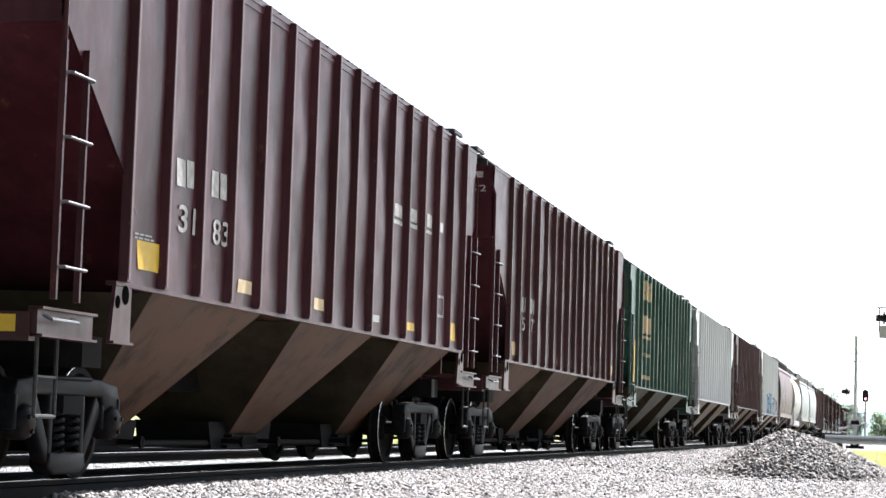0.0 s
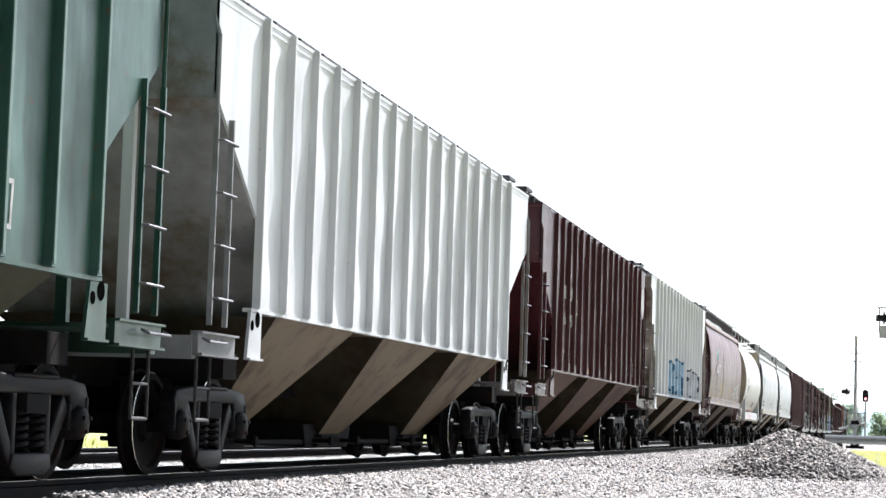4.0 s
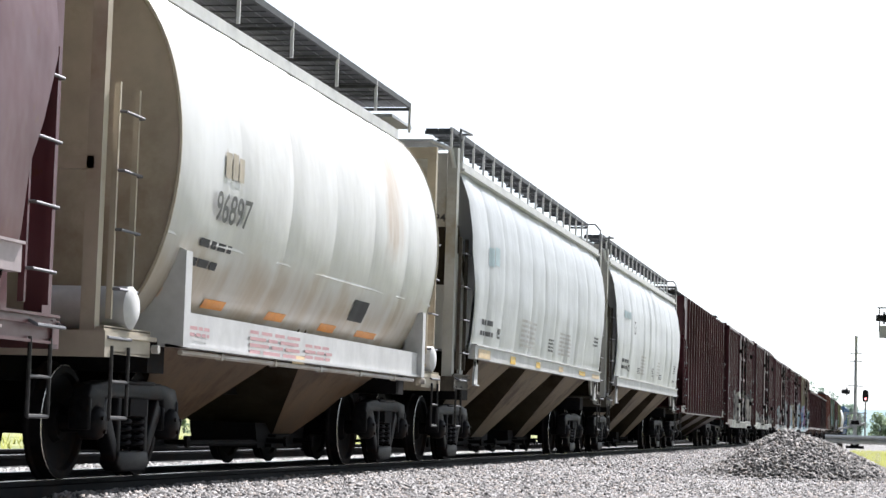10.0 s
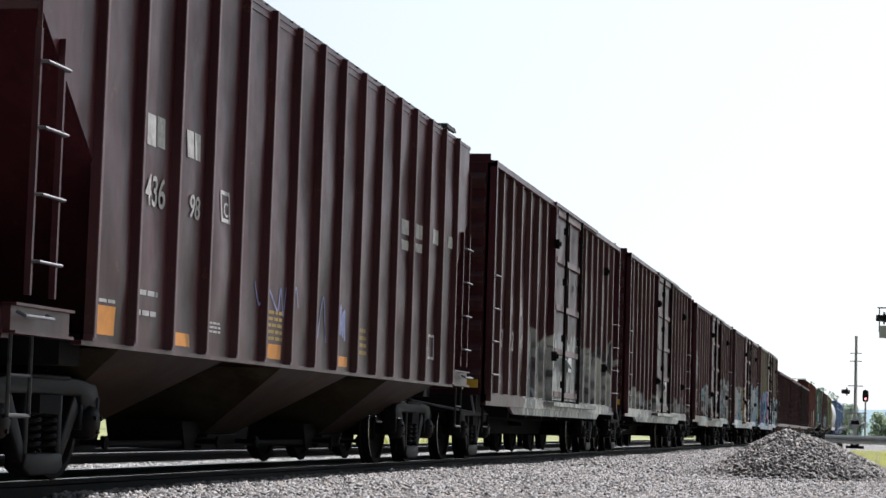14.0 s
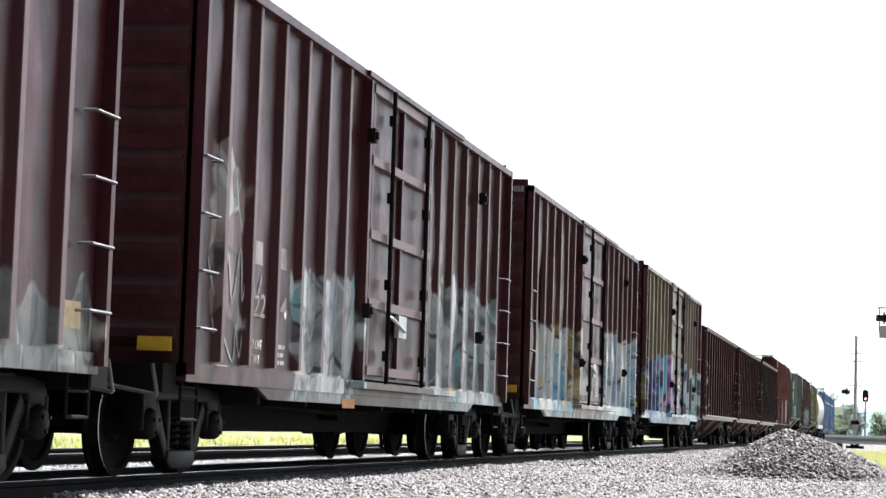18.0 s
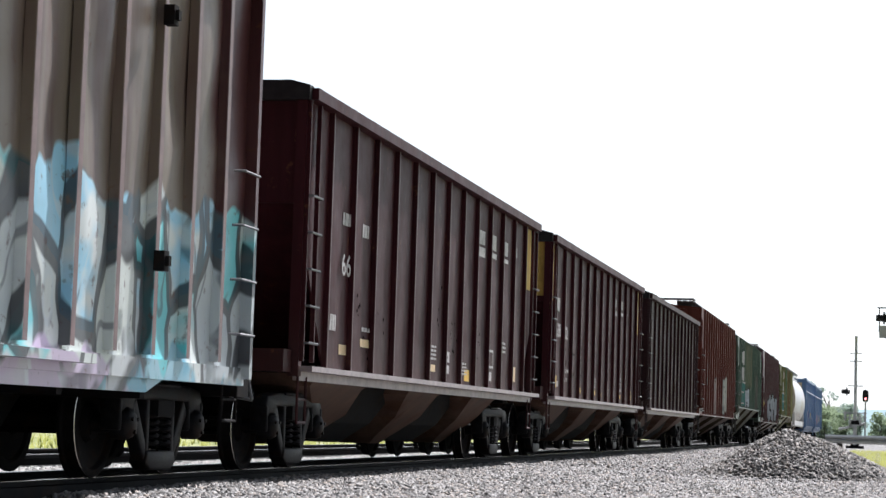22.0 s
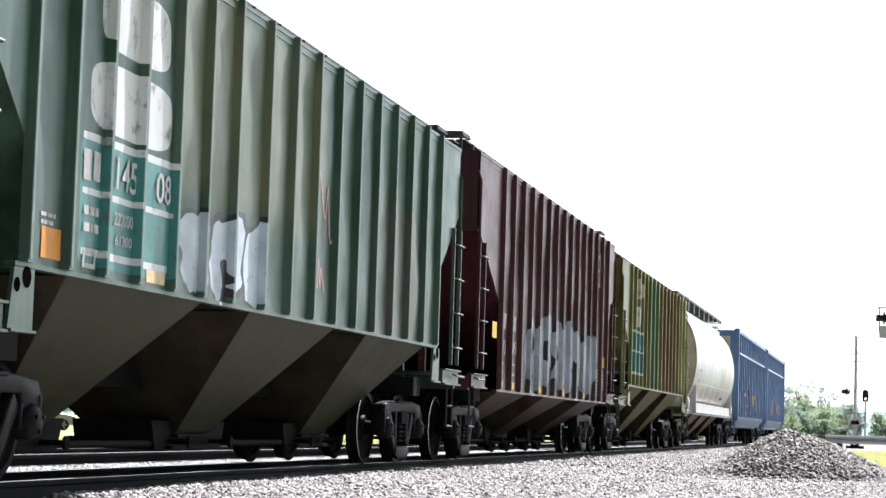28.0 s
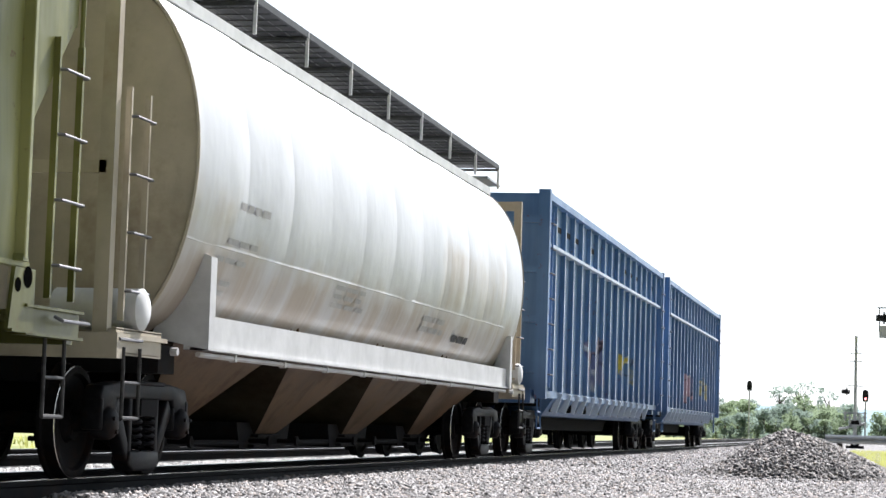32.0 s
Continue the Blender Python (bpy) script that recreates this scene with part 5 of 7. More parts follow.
def disc(c, y, z, w, h, mat, inner=0.0):
    n = 28
    ring = [(math.cos(6.2832 * i / n), math.sin(6.2832 * i / n)) for i in range(n)]
    mb = MB()
    pts = [(surf(c, z + h / 2 + b * h / 2, y + w / 2 + a * w / 2) + 0.008, y + w / 2 + a * w / 2, z + h / 2 + b * h / 2) for a, b in ring]
    if inner:
        pts += [(surf(c, z + h / 2 + b * h / 2 * inner, y + w / 2 + a * w / 2 * inner) + 0.008, y + w / 2 + a * w / 2 * inner, z + h / 2 + b * h / 2 * inner) for a, b in ring]
        mb.add(pts, [(i, (i + 1) % n, n + (i + 1) % n, n + i) for i in range(n)])
    else:
        mb.add(pts, [tuple(range(n))])
    return part("round_emblem", mb, mat, c)


def ring(c, y, z, w, h, mat):
    disc(c, y, z, w, h, mat, 0.8)
    block(c, y + w * 0.44, z + h * 0.12, w * 0.12, h * 0.76, mat)
    block(c, y + w * 0.15, z + h * 0.46, w * 0.7, h * 0.08, mat)


def lettering(words, w, h, mat):
    """A mesh of the words in the built-in font, fitted to w by h, upright in the yz plane."""
    cu = bpy.data.curves.new("letters", "FONT")
    cu.body, cu.offset = words, 0.012
    tmp = bpy.data.objects.new("letters", cu)
    scene.collection.objects.link(tmp)
    me = bpy.data.meshes.new_from_object(tmp.evaluated_get(bpy.context.evaluated_depsgraph_get()))
    bpy.data.objects.remove(tmp)
    me.materials.clear()
    me.materials.append(mat)
    xs, ys = [v.co.x for v in me.vertices], [v.co.y for v in me.vertices]
    a, b = w / (max(xs) - min(xs)), h / (max(ys) - min(ys))
    for v in me.vertices:
        v.co = (0.0, (v.co.x - min(xs)) * a, (v.co.y - min(ys)) * b)
    return me


def num(c, words, y, z, w, h, mat):
    me = lettering(words, w, h, mat)
    lift = 0.03 if c.name in SURF else 0.012
    for v in me.vertices:
        v.co.x = surf(c, z + v.co.z, y + v.co.y) + lift
    return part("stencil", me, None, c, at=(0, y, z))


def scrawl(c, y, z, w, h, mat, seed, turns=9, thick=0.022):
    """A hand-sprayed tag: one looping ribbon of paint that follows the sheet."""
    rng = random.Random(seed)
    keys = [(y + w * (k + rng.uniform(-0.5, 0.8)) / turns, z + h * (rng.uniform(0.0, 0.4) if k % 2 else rng.uniform(0.6, 1.0))) for k in range(turns + 1)]
    pts = []
    for k in range(len(keys) - 1):
        p0, p1, p2, p3 = keys[max(0, k - 1)], keys[k], keys[k + 1], keys[min(len(keys) - 1, k + 2)]
        for i in range(7):
            t = i / 7
            pts.append(tuple(0.5 * (2 * b + (d - a) * t + (2 * a - 5 * b + 4 * d - e) * t * t + (3 * b - a - 3 * d + e) * t ** 3) for a, b, d, e in zip(p0, p1, p2, p3)))
    v, f = [], []
    for k, (p, q) in enumerate(pts):
        a, b = pts[max(0, k - 1)], pts[min(len(pts) - 1, k + 1)]
        n = math.hypot(b[0] - a[0], b[1] - a[1]) or 1.0
        oy, oz = -(b[1] - a[1]) / n * thick, (b[0] - a[0]) / n * thick
        for s in (-1, 1):
            v.append((surf(c, q + s * oz, p + s * oy) + 0.007, p + s * oy, q + s * oz))
        if k:
            f.append((2 * k - 2, 2 * k - 1, 2 * k + 1, 2 * k))
    return part("sprayed_tag", MB().add(v, f), mat, c)


def pits(c, seed, n, y0, y1, z0, z1):
    """Small rusted holes in a thin side sheet: flat black specks paint the shade inside, in loose clusters."""
    rng = random.Random(seed)
    mb = MB()
    for k in range(n):
        y, z = rng.uniform(y0, y1), rng.uniform(z0, z1)
        for j in range(rng.randint(3, 7)):
            a, b, r = y + rng.gauss(0, 0.12), z + rng.gauss(0, 0.16), rng.uniform(0.012, 0.03)
            mb.add([(surf(c, b + p * r, a + q * r) + 0.006, a + q * r, b + p * r) for q, p in ((1, 0), (0.5, 0.9), (-0.6, 0.8), (-1, 0), (-0.4, -0.9), (0.6, -0.8))], [(0, 1, 2, 3, 4, 5)])
    return tagged(part("rust_pit", mb, M["void"], c), kind="stuff")


def end_num(c, words, x, z, w, h, y, mat):
    """Numbers on the end that faces the camera."""
    me = lettering(words, w, h, mat)
    me.transform(Matrix.Rotation(radians(-90), 4, "Z"))
    return part("stencil", me, None, c, at=(x, y, z))


def end_block(c, x, z, w, h, y, mat, name="painted_mark"):
    return part(name, MB().box(x, x + w, y - 0.003, y, z, z + h), mat, c)


M["orange"] = plain("orange_reflective_tape", (0.70, 0.28, 0.05), 0.45, vary=0.15, scale=9)
M["ochre"] = plain("faded_yellow_stencil", (0.42, 0.29, 0.10), 0.6, vary=0.3)
M["pink"] = plain("faded_red_stencil", (0.55, 0.33, 0.34), 0.6, vary=0.1)
M["ghost"] = plain("faded_teal_lettering", (0.36, 0.46, 0.50), 0.55, vary=0.2, scale=5)
M["ghost2"] = plain("faded_white_lettering", (0.33, 0.29, 0.29), 0.6, vary=0.4, scale=5)
M["ghost3"] = plain("blue_grey_patch_paint", (0.16, 0.17, 0.24), 0.45, vary=0.45, scale=3)
M["ghost5"] = plain("faded_lettering_on_green", (0.17, 0.24, 0.21), 0.6, vary=0.3)
M["grey_mark"] = plain("grey_number_paint", (0.13, 0.13, 0.125), 0.6, vary=0.2)
M["tag_lilac"] = plain("lilac_spray", (0.28, 0.30, 0.52), 0.6, vary=0.3)
M["tag_white"] = plain("thin_white_spray", (0.36, 0.36, 0.37), 0.6, vary=0.4)
M["ghost4"] = plain("faded_grey_stencil", (0.42, 0.41, 0.40), 0.6, vary=0.2)


V = 11.761       # speed in metres a second
G = [13.05, 29.65, 46.70, 63.55, 81.10, 98.05, 115.25, 132.1, 145.2, 161.2, 177.25, 193.80, 210.50, 227.40, 244.15, 260.9, 278.05, 293.75, 309.00, 324.25, 340.75, 357.85, 374.50, 391.1, 410.6, 430.75, 449.6]
LEN = [b - a for a, b in zip(G, G[1:])]

c = covered_hopper(G[0], LEN[0], M["brown_a"], M["bay_tan"], bay_at=(0.35, 4.35, 3.0), label="dark brown weathered covered hopper with outside ribs", eave=4.37)
block(c, 3.27, 2.43, 0.2, 0.23, M["white_mark"])
block(c, 3.5, 2.44, 0.17, 0.23, M["white_mark"])
block(c, 4.19, 2.44, 0.17, 0.23, M["white_mark"])
block(c, 4.4, 2.44, 0.16, 0.23, M["white_mark"])
num(c, "31", 3.33, 2.05, 0.4, 0.23, M["white_mark"])
num(c, "83", 4.23, 2.03, 0.41, 0.22, M["white_mark"])
block(c, 10.99, 2.98, 0.41, 0.15, M["white_mark"])
block(c, 10.98, 2.89, 0.44, 0.05, M["white_mark"])
block(c, 11.9, 3.01, 0.35, 0.16, M["white_mark"])
block(c, 11.89, 2.93, 0.38, 0.05, M["white_mark"])
block(c, 12.78, 3.02, 0.3, 0.17, M["white_mark"])
block(c, 12.77, 2.94, 0.33, 0.04, M["white_mark"])
block(c, 13.57, 3.03, 0.25, 0.13, M["white_mark"])
tape(c, 2.44, 1.67, M["yellow"], 0.44, 0.23)
tape(c, 4.97, 1.66, M["cream"], 0.44, 0.12)
tape(c, 7.57, 1.66, M["cream"], 0.39, 0.12)
tape(c, 10.11, 1.67, M["white_mark"], 0.27, 0.08)
tape(c, 11.82, 1.66, M["yellow"], 0.44, 0.1)
tape(c, 14.47, 1.65, M["yellow"], 0.34, 0.24)
outline(c, 13.55, 1.92, 0.43, 0.29, M["white_mark"])
bars(c, 2.39, 1.9, 0.36, 0.06, 2, M["white_mark"])
end_block(c, 1.05, 1.08, 0.27, 0.12, 0.447, M["yellow"], "reflector_tape")
c = covered_hopper(G[1], LEN[1], M["brown_b"], M["bay_tan"], "brown covered hopper with white number stencils", eave=4.35)
block(c, 3.41, 2.36, 0.21, 0.24, M["white_mark"])
block(c, 3.69, 2.37, 0.21, 0.24, M["white_mark"])
block(c, 4.28, 2.38, 0.2, 0.25, M["white_mark"])
block(c, 4.53, 2.38, 0.2, 0.24, M["white_mark"])
num(c, "51", 3.5, 2.06, 0.45, 0.22, M["white_mark"])
num(c, "72", 4.35, 2.07, 0.43, 0.23, M["white_mark"])
tape(c, 2.58, 1.64, M["cream"], 0.48, 0.21)
tape(c, 7.15, 1.63, M["cream"], 0.46, 0.13)
tape(c, 8.89, 1.64, M["cream"], 0.43, 0.12)
tape(c, 11.47, 1.62, M["cream"], 0.41, 0.13)
tape(c, 14.38, 1.65, M["cream"], 0.39, 0.21)
bars(c, 8.08, 1.69, 0.42, 0.14, 4, M["white_mark"])
bars(c, 12.3, 1.66, 0.54, 0.21, 4, M["white_mark"])
outline(c, 13.31, 1.64, 0.43, 0.3, M["white_mark"])
ring(c, 13.45, 3.41, 0.57, 0.7, M["white_mark"])
bars(c, 12.7, 1.97, 0.22, 0.21, 3, M["white_mark"])
end_num(c, "472", 1.04, 3.99, 0.3, 0.1, 0.715, M["white_mark"])
end_block(c, 1.03, 4.2, 0.12, 0.09, 0.715, M["white_mark"])
end_block(c, 1.17, 4.2, 0.12, 0.09, 0.715, M["white_mark"])
c = covered_hopper(G[2], LEN[2], M["green_a"], M["bay_green"], bay_at=(-0.15, 4.45, 2.9), label="dark green covered hopper with a cream emblem", eave=4.27, y_rib=1.92)
scrawl(c, 4.3, 1.6, 0.8, 0.42, M["tag_white"], 10, 8, 0.01)
scrawl(c, 6.5, 1.75, 0.3, 0.8, M["tag_white"], 11, 5, 0.009)
scrawl(c, 10.2, 1.65, 0.8, 0.35, M["tag_white"], 12, 9, 0.009)
bars(c, 3.12, 2.39, 1.36, 0.24, 1, M["ghost5"])
bars(c, 3.08, 1.9, 1.36, 0.3, 3, M["ghost5"])
tape(c, 1.53, 1.62, M["yellow"], 0.21, 0.98)
num(c, "71", 2.41, 2.43, 0.37, 0.26, M["cream"])
bars(c, 2.38, 1.86, 0.37, 0.4, 2, M["ghost5"])
outline(c, 5.52, 2.42, 0.32, 0.26, M["white_mark"])
tape(c, 4.53, 1.65, M["cream"], 0.17, 0.48)
outline(c, 13.0, 1.74, 0.36, 0.34, M["white_mark"])
c = covered_hopper(G[3], LEN[3], M["white_a"], M["bay_cream"], "weathered white covered hopper with outside ribs", eave=4.25, end_mat=M["end_grey"])
c = covered_hopper(G[4], LEN[4], M["brown_c"], M["bay_tan"], "brown covered hopper with faded white numbers", eave=4.27, at=(2.2, 2.99, 3.78, 4.51, 5.30))
block(c, 3.21, 2.86, 0.25, 0.23, M["white_mark"])
block(c, 3.5, 2.87, 0.21, 0.24, M["white_mark"])
block(c, 4.03, 2.87, 0.2, 0.22, M["white_mark"])
block(c, 4.26, 2.87, 0.18, 0.23, M["white_mark"])
num(c, "466", 3.24, 2.39, 0.45, 0.25, M["white_mark"])
num(c, "89", 4.1, 2.38, 0.4, 0.23, M["white_mark"])
num(c, "LD LMT", 3.22, 1.87, 0.34, 0.08, M["white_mark"])
num(c, "LT WT", 3.22, 1.74, 0.29, 0.08, M["white_mark"])
bars(c, 3.97, 1.71, 0.38, 0.26, 2, M["white_mark"])
tape(c, 3.96, 1.58, M["white_mark"], 0.41, 0.13)
tape(c, 6.35, 1.58, M["cream"], 0.5, 0.12)
bars(c, 6.42, 1.71, 0.38, 0.15, 3, M["white_mark"])
tape(c, 8.12, 1.6, M["sill_mauve"], 0.51, 0.34)
tape(c, 9.94, 1.58, M["cream"], 0.39, 0.12)
tape(c, 12.32, 1.57, M["yellow"], 0.32, 0.11)
outline(c, 13.16, 1.7, 0.37, 0.33, M["white_mark"])
outline(c, 4.92, 2.64, 0.24, 0.28, M["end_tan"])
disc(c, 15.4, 3.2, 0.55, 0.7, M["white_mark"])
tape(c, 4.7, 1.56, M["end_tan"], 0.44, 0.13)
bars(c, 13.89, 1.71, 0.33, 0.32, 4, M["white_mark"])
c = covered_hopper(G[5], LEN[5], M["white_b"], M["bay_cream"], bay_at=(0.2, 4.42, 2.95), label="white covered hopper with blue spray paint", eave=4.35, sill=1.46, end_mat=M["end_dirty"])
outline(c, 2.5, 1.81, 0.22, 0.13, M["black_mark"])
bars(c, 3.34, 2.13, 0.21, 0.3, 2, M["black_mark"])
c = curved_hopper(G[6], LEN[6], M["mauve"], M["bay_red"], M["sill_mauve"], "faded maroon covered hopper with smooth sides")
SURF[c.name] = curved_face
block(c, 3.11, 3.03, 0.3, 0.19, M["white_mark"])
block(c, 3.45, 3.02, 0.28, 0.24, M["white_mark"])
block(c, 3.79, 2.96, 0.31, 0.35, M["teal_mark"])
num(c, "484777", 3.07, 2.37, 1.56, 0.46, M["white_mark"])
num(c, "224300", 3.32, 1.99, 0.38, 0.12, M["white_mark"])
num(c, "61700", 3.31, 1.83, 0.34, 0.1, M["white_mark"])
num(c, "WARNING", 5.72, 2.21, 0.66, 0.063, M["ochre"])
bars(c, 5.64, 1.83, 0.83, 0.36, 7, M["ochre"])
bars(c, 4.8, 1.83, 0.47, 0.16, 3, M["white_mark"])
outline(c, 6.06, 2.71, 0.26, 0.29, M["white_mark"])
num(c, "C", 6.13, 2.75, 0.14, 0.12, M["white_mark"])
num(c, "WARNING", 10.10, 2.20, 0.62, 0.062, M["ochre"])
bars(c, 10.02, 1.83, 0.77, 0.35, 8, M["ochre"])
outline(c, 12.64, 1.84, 0.61, 0.36, M["white_mark"])
block(c, 12.78, 2.03, 0.3, 0.12, M["teal_mark"])
ring(c, 13.57, 1.91, 0.49, 0.28, M["white_mark"])
bars(c, 13.33, 2.21, 0.7, 0.15, 2, M["white_mark"])
bars(c, 7.54, 1.83, 0.28, 0.12, 3, M["white_mark"])
bars(c, 11.25, 1.82, 0.45, 0.16, 3, M["white_mark"])
bars(c, 11.92, 1.93, 0.6, 0.1, 2, M["white_mark"])
tape(c, 4.45, 1.51, M["cream"], 0.45, 0.12)
tape(c, 6.9, 1.51, M["cream"], 0.47, 0.12)
tape(c, 9.28, 1.55, M["white_mark"], 0.77, 0.14)
tape(c, 11.88, 1.5, M["cream"], 0.45, 0.12)
tape(c, 14.04, 1.82, M["white_mark"], 0.31, 0.1)
end_num(c, "777", 1.0, 3.9, 0.22, 0.1, 0.617, M["white_mark"])
c = centre_flow(G[7], LEN[7], M["ivory"], M["end_tan"], M["bay_rust2"], M["sill_pale"], "short rust-stained white teardrop covered hopper", 2, plate_in=0.4)
SURF[c.name] = flow_face
block(c, 2.74, 2.61, 0.16, 0.22, M["end_tan"])
block(c, 2.93, 2.61, 0.15, 0.23, M["end_tan"])
block(c, 3.11, 2.61, 0.15, 0.21, M["end_tan"])
num(c, "96897", 2.5, 2.21, 0.98, 0.26, M["grey_mark"])
bars(c, 2.34, 1.94, 0.91, 0.13, 1, M["black_mark"])
bars(c, 2.21, 1.77, 0.82, 0.13, 1, M["black_mark"])
tape(c, 1.92, 1.51, M["orange"], 0.23, 0.08)
tape(c, 3.1, 1.49, M["orange"], 0.57, 0.08)
tape(c, 5.05, 1.49, M["orange"], 0.57, 0.08)
tape(c, 7.01, 1.48, M["orange"], 0.63, 0.08)
tape(c, 8.56, 1.49, M["orange"], 0.89, 0.07)
block(c, 7.89, 1.64, 0.66, 0.23, M["black_mark"])
bars(c, 3.94, 1.11, 1.67, 0.24, 4, M["pink"])
bars(c, 5.81, 1.13, 1.04, 0.17, 3, M["pink"])
tape(c, 5.36, 1.08, M["cream"], 0.44, 0.08)
bars(c, 2.21, 1.19, 0.54, 0.11, 2, M["pink"])
c = curved_hopper(G[8], LEN[8], M["grey_a"], M["bay_cream"], M["sill_pale"], "pale grey covered hopper with smooth sides", post_mat=M["end_pale"])
SURF[c.name] = curved_face
block(c, 2.14, 2.84, 0.36, 0.27, M["ghost"])
block(c, 2.58, 2.88, 0.38, 0.27, M["ghost"])
bars(c, 1.9, 1.93, 0.91, 0.15, 1, M["black_mark"])
bars(c, 1.84, 1.78, 0.89, 0.13, 1, M["black_mark"])
outline(c, 3.09, 1.82, 0.32, 0.15, M["black_mark"])
block(c, 3.17, 1.88, 0.17, 0.06, M["truck_steel"])
bars(c, 5.17, 1.77, 1.49, 0.47, 6, M["ghost4"])
bars(c, 8.0, 1.81, 0.59, 0.24, 4, M["black_mark"])
bars(c, 9.2, 1.79, 1.29, 0.43, 6, M["ghost4"])
bars(c, 13.49, 2.13, 0.61, 0.21, 3, M["black_mark"])
tape(c, 1.6, 1.48, M["cream"], 0.92, 0.13)
tape(c, 4.2, 1.48, M["yellow"], 0.46, 0.12)
tape(c, 6.63, 1.5, M["yellow"], 0.44, 0.1)
tape(c, 9.11, 1.51, M["cream"], 0.48, 0.09)
tape(c, 11.58, 1.52, M["yellow"], 0.85, 0.08)
tape(c, 13.38, 1.51, M["cream"], 1.09, 0.08)
end_num(c, "200194", 0.68, 3.32, 0.52, 0.11, 0.617, M["black_mark"])
end_block(c, 0.68, 3.54, 0.075, 0.1, 0.617, M["black_mark"])
end_block(c, 0.78, 3.54, 0.075, 0.1, 0.617, M["black_mark"])
end_block(c, 0.88, 3.54, 0.075, 0.1, 0.617, M["black_mark"])
end_block(c, 0.98, 3.54, 0.075, 0.1, 0.617, M["black_mark"])
c = curved_hopper(G[9], LEN[9], M["grey_b"], M["bay_cream"], M["sill_pale"], "light grey covered hopper with a pale sill", post_mat=M["end_pale"])
SURF[c.name] = curved_face
outline(c, 4.15, 2.7, 0.29, 0.29, M["black_mark"])
num(c, "C", 4.24, 2.73, 0.14, 0.14, M["black_mark"])
bars(c, 5.76, 1.81, 0.8, 0.47, 6, M["ghost4"])
bars(c, 5.23, 1.82, 0.48, 0.15, 4, M["black_mark"])
bars(c, 8.14, 1.83, 0.38, 0.23, 4, M["black_mark"])
bars(c, 9.33, 1.86, 0.76, 0.39, 5, M["ghost4"])
bars(c, 9.95, 1.81, 0.61, 0.14, 3, M["black_mark"])
bars(c, 13.47, 2.05, 0.47, 0.24, 4, M["black_mark"])
bars(c, 13.34, 1.8, 0.54, 0.1, 1, M["black_mark"])
bars(c, 2.29, 2.9, 1.07, 0.3, 1, M["ghost"])
bars(c, 2.26, 1.82, 1.25, 0.29, 2, M["black_mark"])
outline(c, 3.34, 1.83, 0.31, 0.14, M["black_mark"])
end_num(c, "521182", 0.66, 3.3, 0.52, 0.11, 0.617, M["black_mark"])
c = covered_hopper(G[10], LEN[10], M["brown_c"], M["bay_dark"], "brown covered hopper with deep sides and pale numbers", eave=4.37, sill=1.06, pitch=0.868, y_rib=1.87)
scrawl(c, 6.0, 1.5, 0.95, 0.36, M["tag_lilac"], 3, 8, 0.014)
scrawl(c, 7.2, 1.45, 0.2, 0.5, M["tag_lilac"], 4, 3, 0.012)
scrawl(c, 8.0, 1.25, 0.5, 0.65, M["tag_lilac"], 5, 5, 0.015)
scrawl(c, 8.95, 1.3, 0.35, 0.5, M["tag_lilac"], 6, 9, 0.03)
block(c, 2.97, 2.67, 0.21, 0.25, M["white_mark"])
block(c, 3.21, 2.68, 0.2, 0.25, M["white_mark"])
block(c, 3.91, 2.69, 0.16, 0.23, M["white_mark"])
block(c, 4.1, 2.69, 0.16, 0.23, M["white_mark"])
num(c, "436", 2.94, 2.19, 0.51, 0.25, M["white_mark"])
num(c, "98", 4.0, 2.19, 0.32, 0.2, M["white_mark"])
outline(c, 4.83, 2.24, 0.3, 0.28, M["white_mark"])
num(c, "C", 4.91, 2.29, 0.14, 0.13, M["white_mark"])
tape(c, 1.97, 1.12, M["orange"], 0.43, 0.22)
bars(c, 1.99, 1.35, 0.39, 0.05, 1, M["white_mark"])
tape(c, 3.71, 1.11, M["orange"], 0.48, 0.11)
bars(c, 2.9, 1.45, 0.44, 0.08, 1, M["white_mark"])
bars(c, 2.87, 1.29, 0.44, 0.08, 1, M["white_mark"])
bars(c, 4.65, 1.25, 0.31, 0.11, 3, M["white_mark"])
tape(c, 6.43, 1.1, M["orange"], 0.45, 0.14)
bars(c, 6.43, 1.26, 0.45, 0.31, 5, M["ochre"])
tape(c, 9.07, 1.11, M["orange"], 0.38, 0.11)
bars(c, 9.98, 1.25, 0.36, 0.33, 4, M["ochre"])
block(c, 11.89, 2.81, 0.39, 0.18, M["white_mark"])
block(c, 11.89, 2.62, 0.39, 0.12, M["white_mark"])
block(c, 12.73, 2.83, 0.32, 0.18, M["white_mark"])
block(c, 12.73, 2.66, 0.32, 0.11, M["white_mark"])
block(c, 13.6, 2.84, 0.34, 0.19, M["white_mark"])
block(c, 14.56, 2.87, 0.29, 0.15, M["white_mark"])
outline(c, 13.53, 1.35, 0.38, 0.32, M["white_mark"])
c = box_car(G[11], LEN[11], M["box_a"], "brown boxcar with grey spray paint along its foot", eave=4.43)
SURF[c.name] = lambda z: 1.462
scrawl(c, 4.4, 1.1, 2.0, 0.8, M["tag_white"], 16, 12, 0.02)
scrawl(c, 11.0, 1.1, 3.6, 0.8, M["tag_white"], 17, 20, 0.02)
num(c, "7", 2.18, 1.71, 0.26, 0.29, M["ghost2"])
num(c, "22", 2.75, 1.7, 0.44, 0.3, M["ghost2"])
num(c, "4", 3.59, 1.68, 0.36, 0.31, M["ghost2"])
num(c, "6", 4.31, 1.7, 0.31, 0.32, M["ghost2"])
tape(c, 1.86, 1.38, M["cream"], 0.38, 0.22)
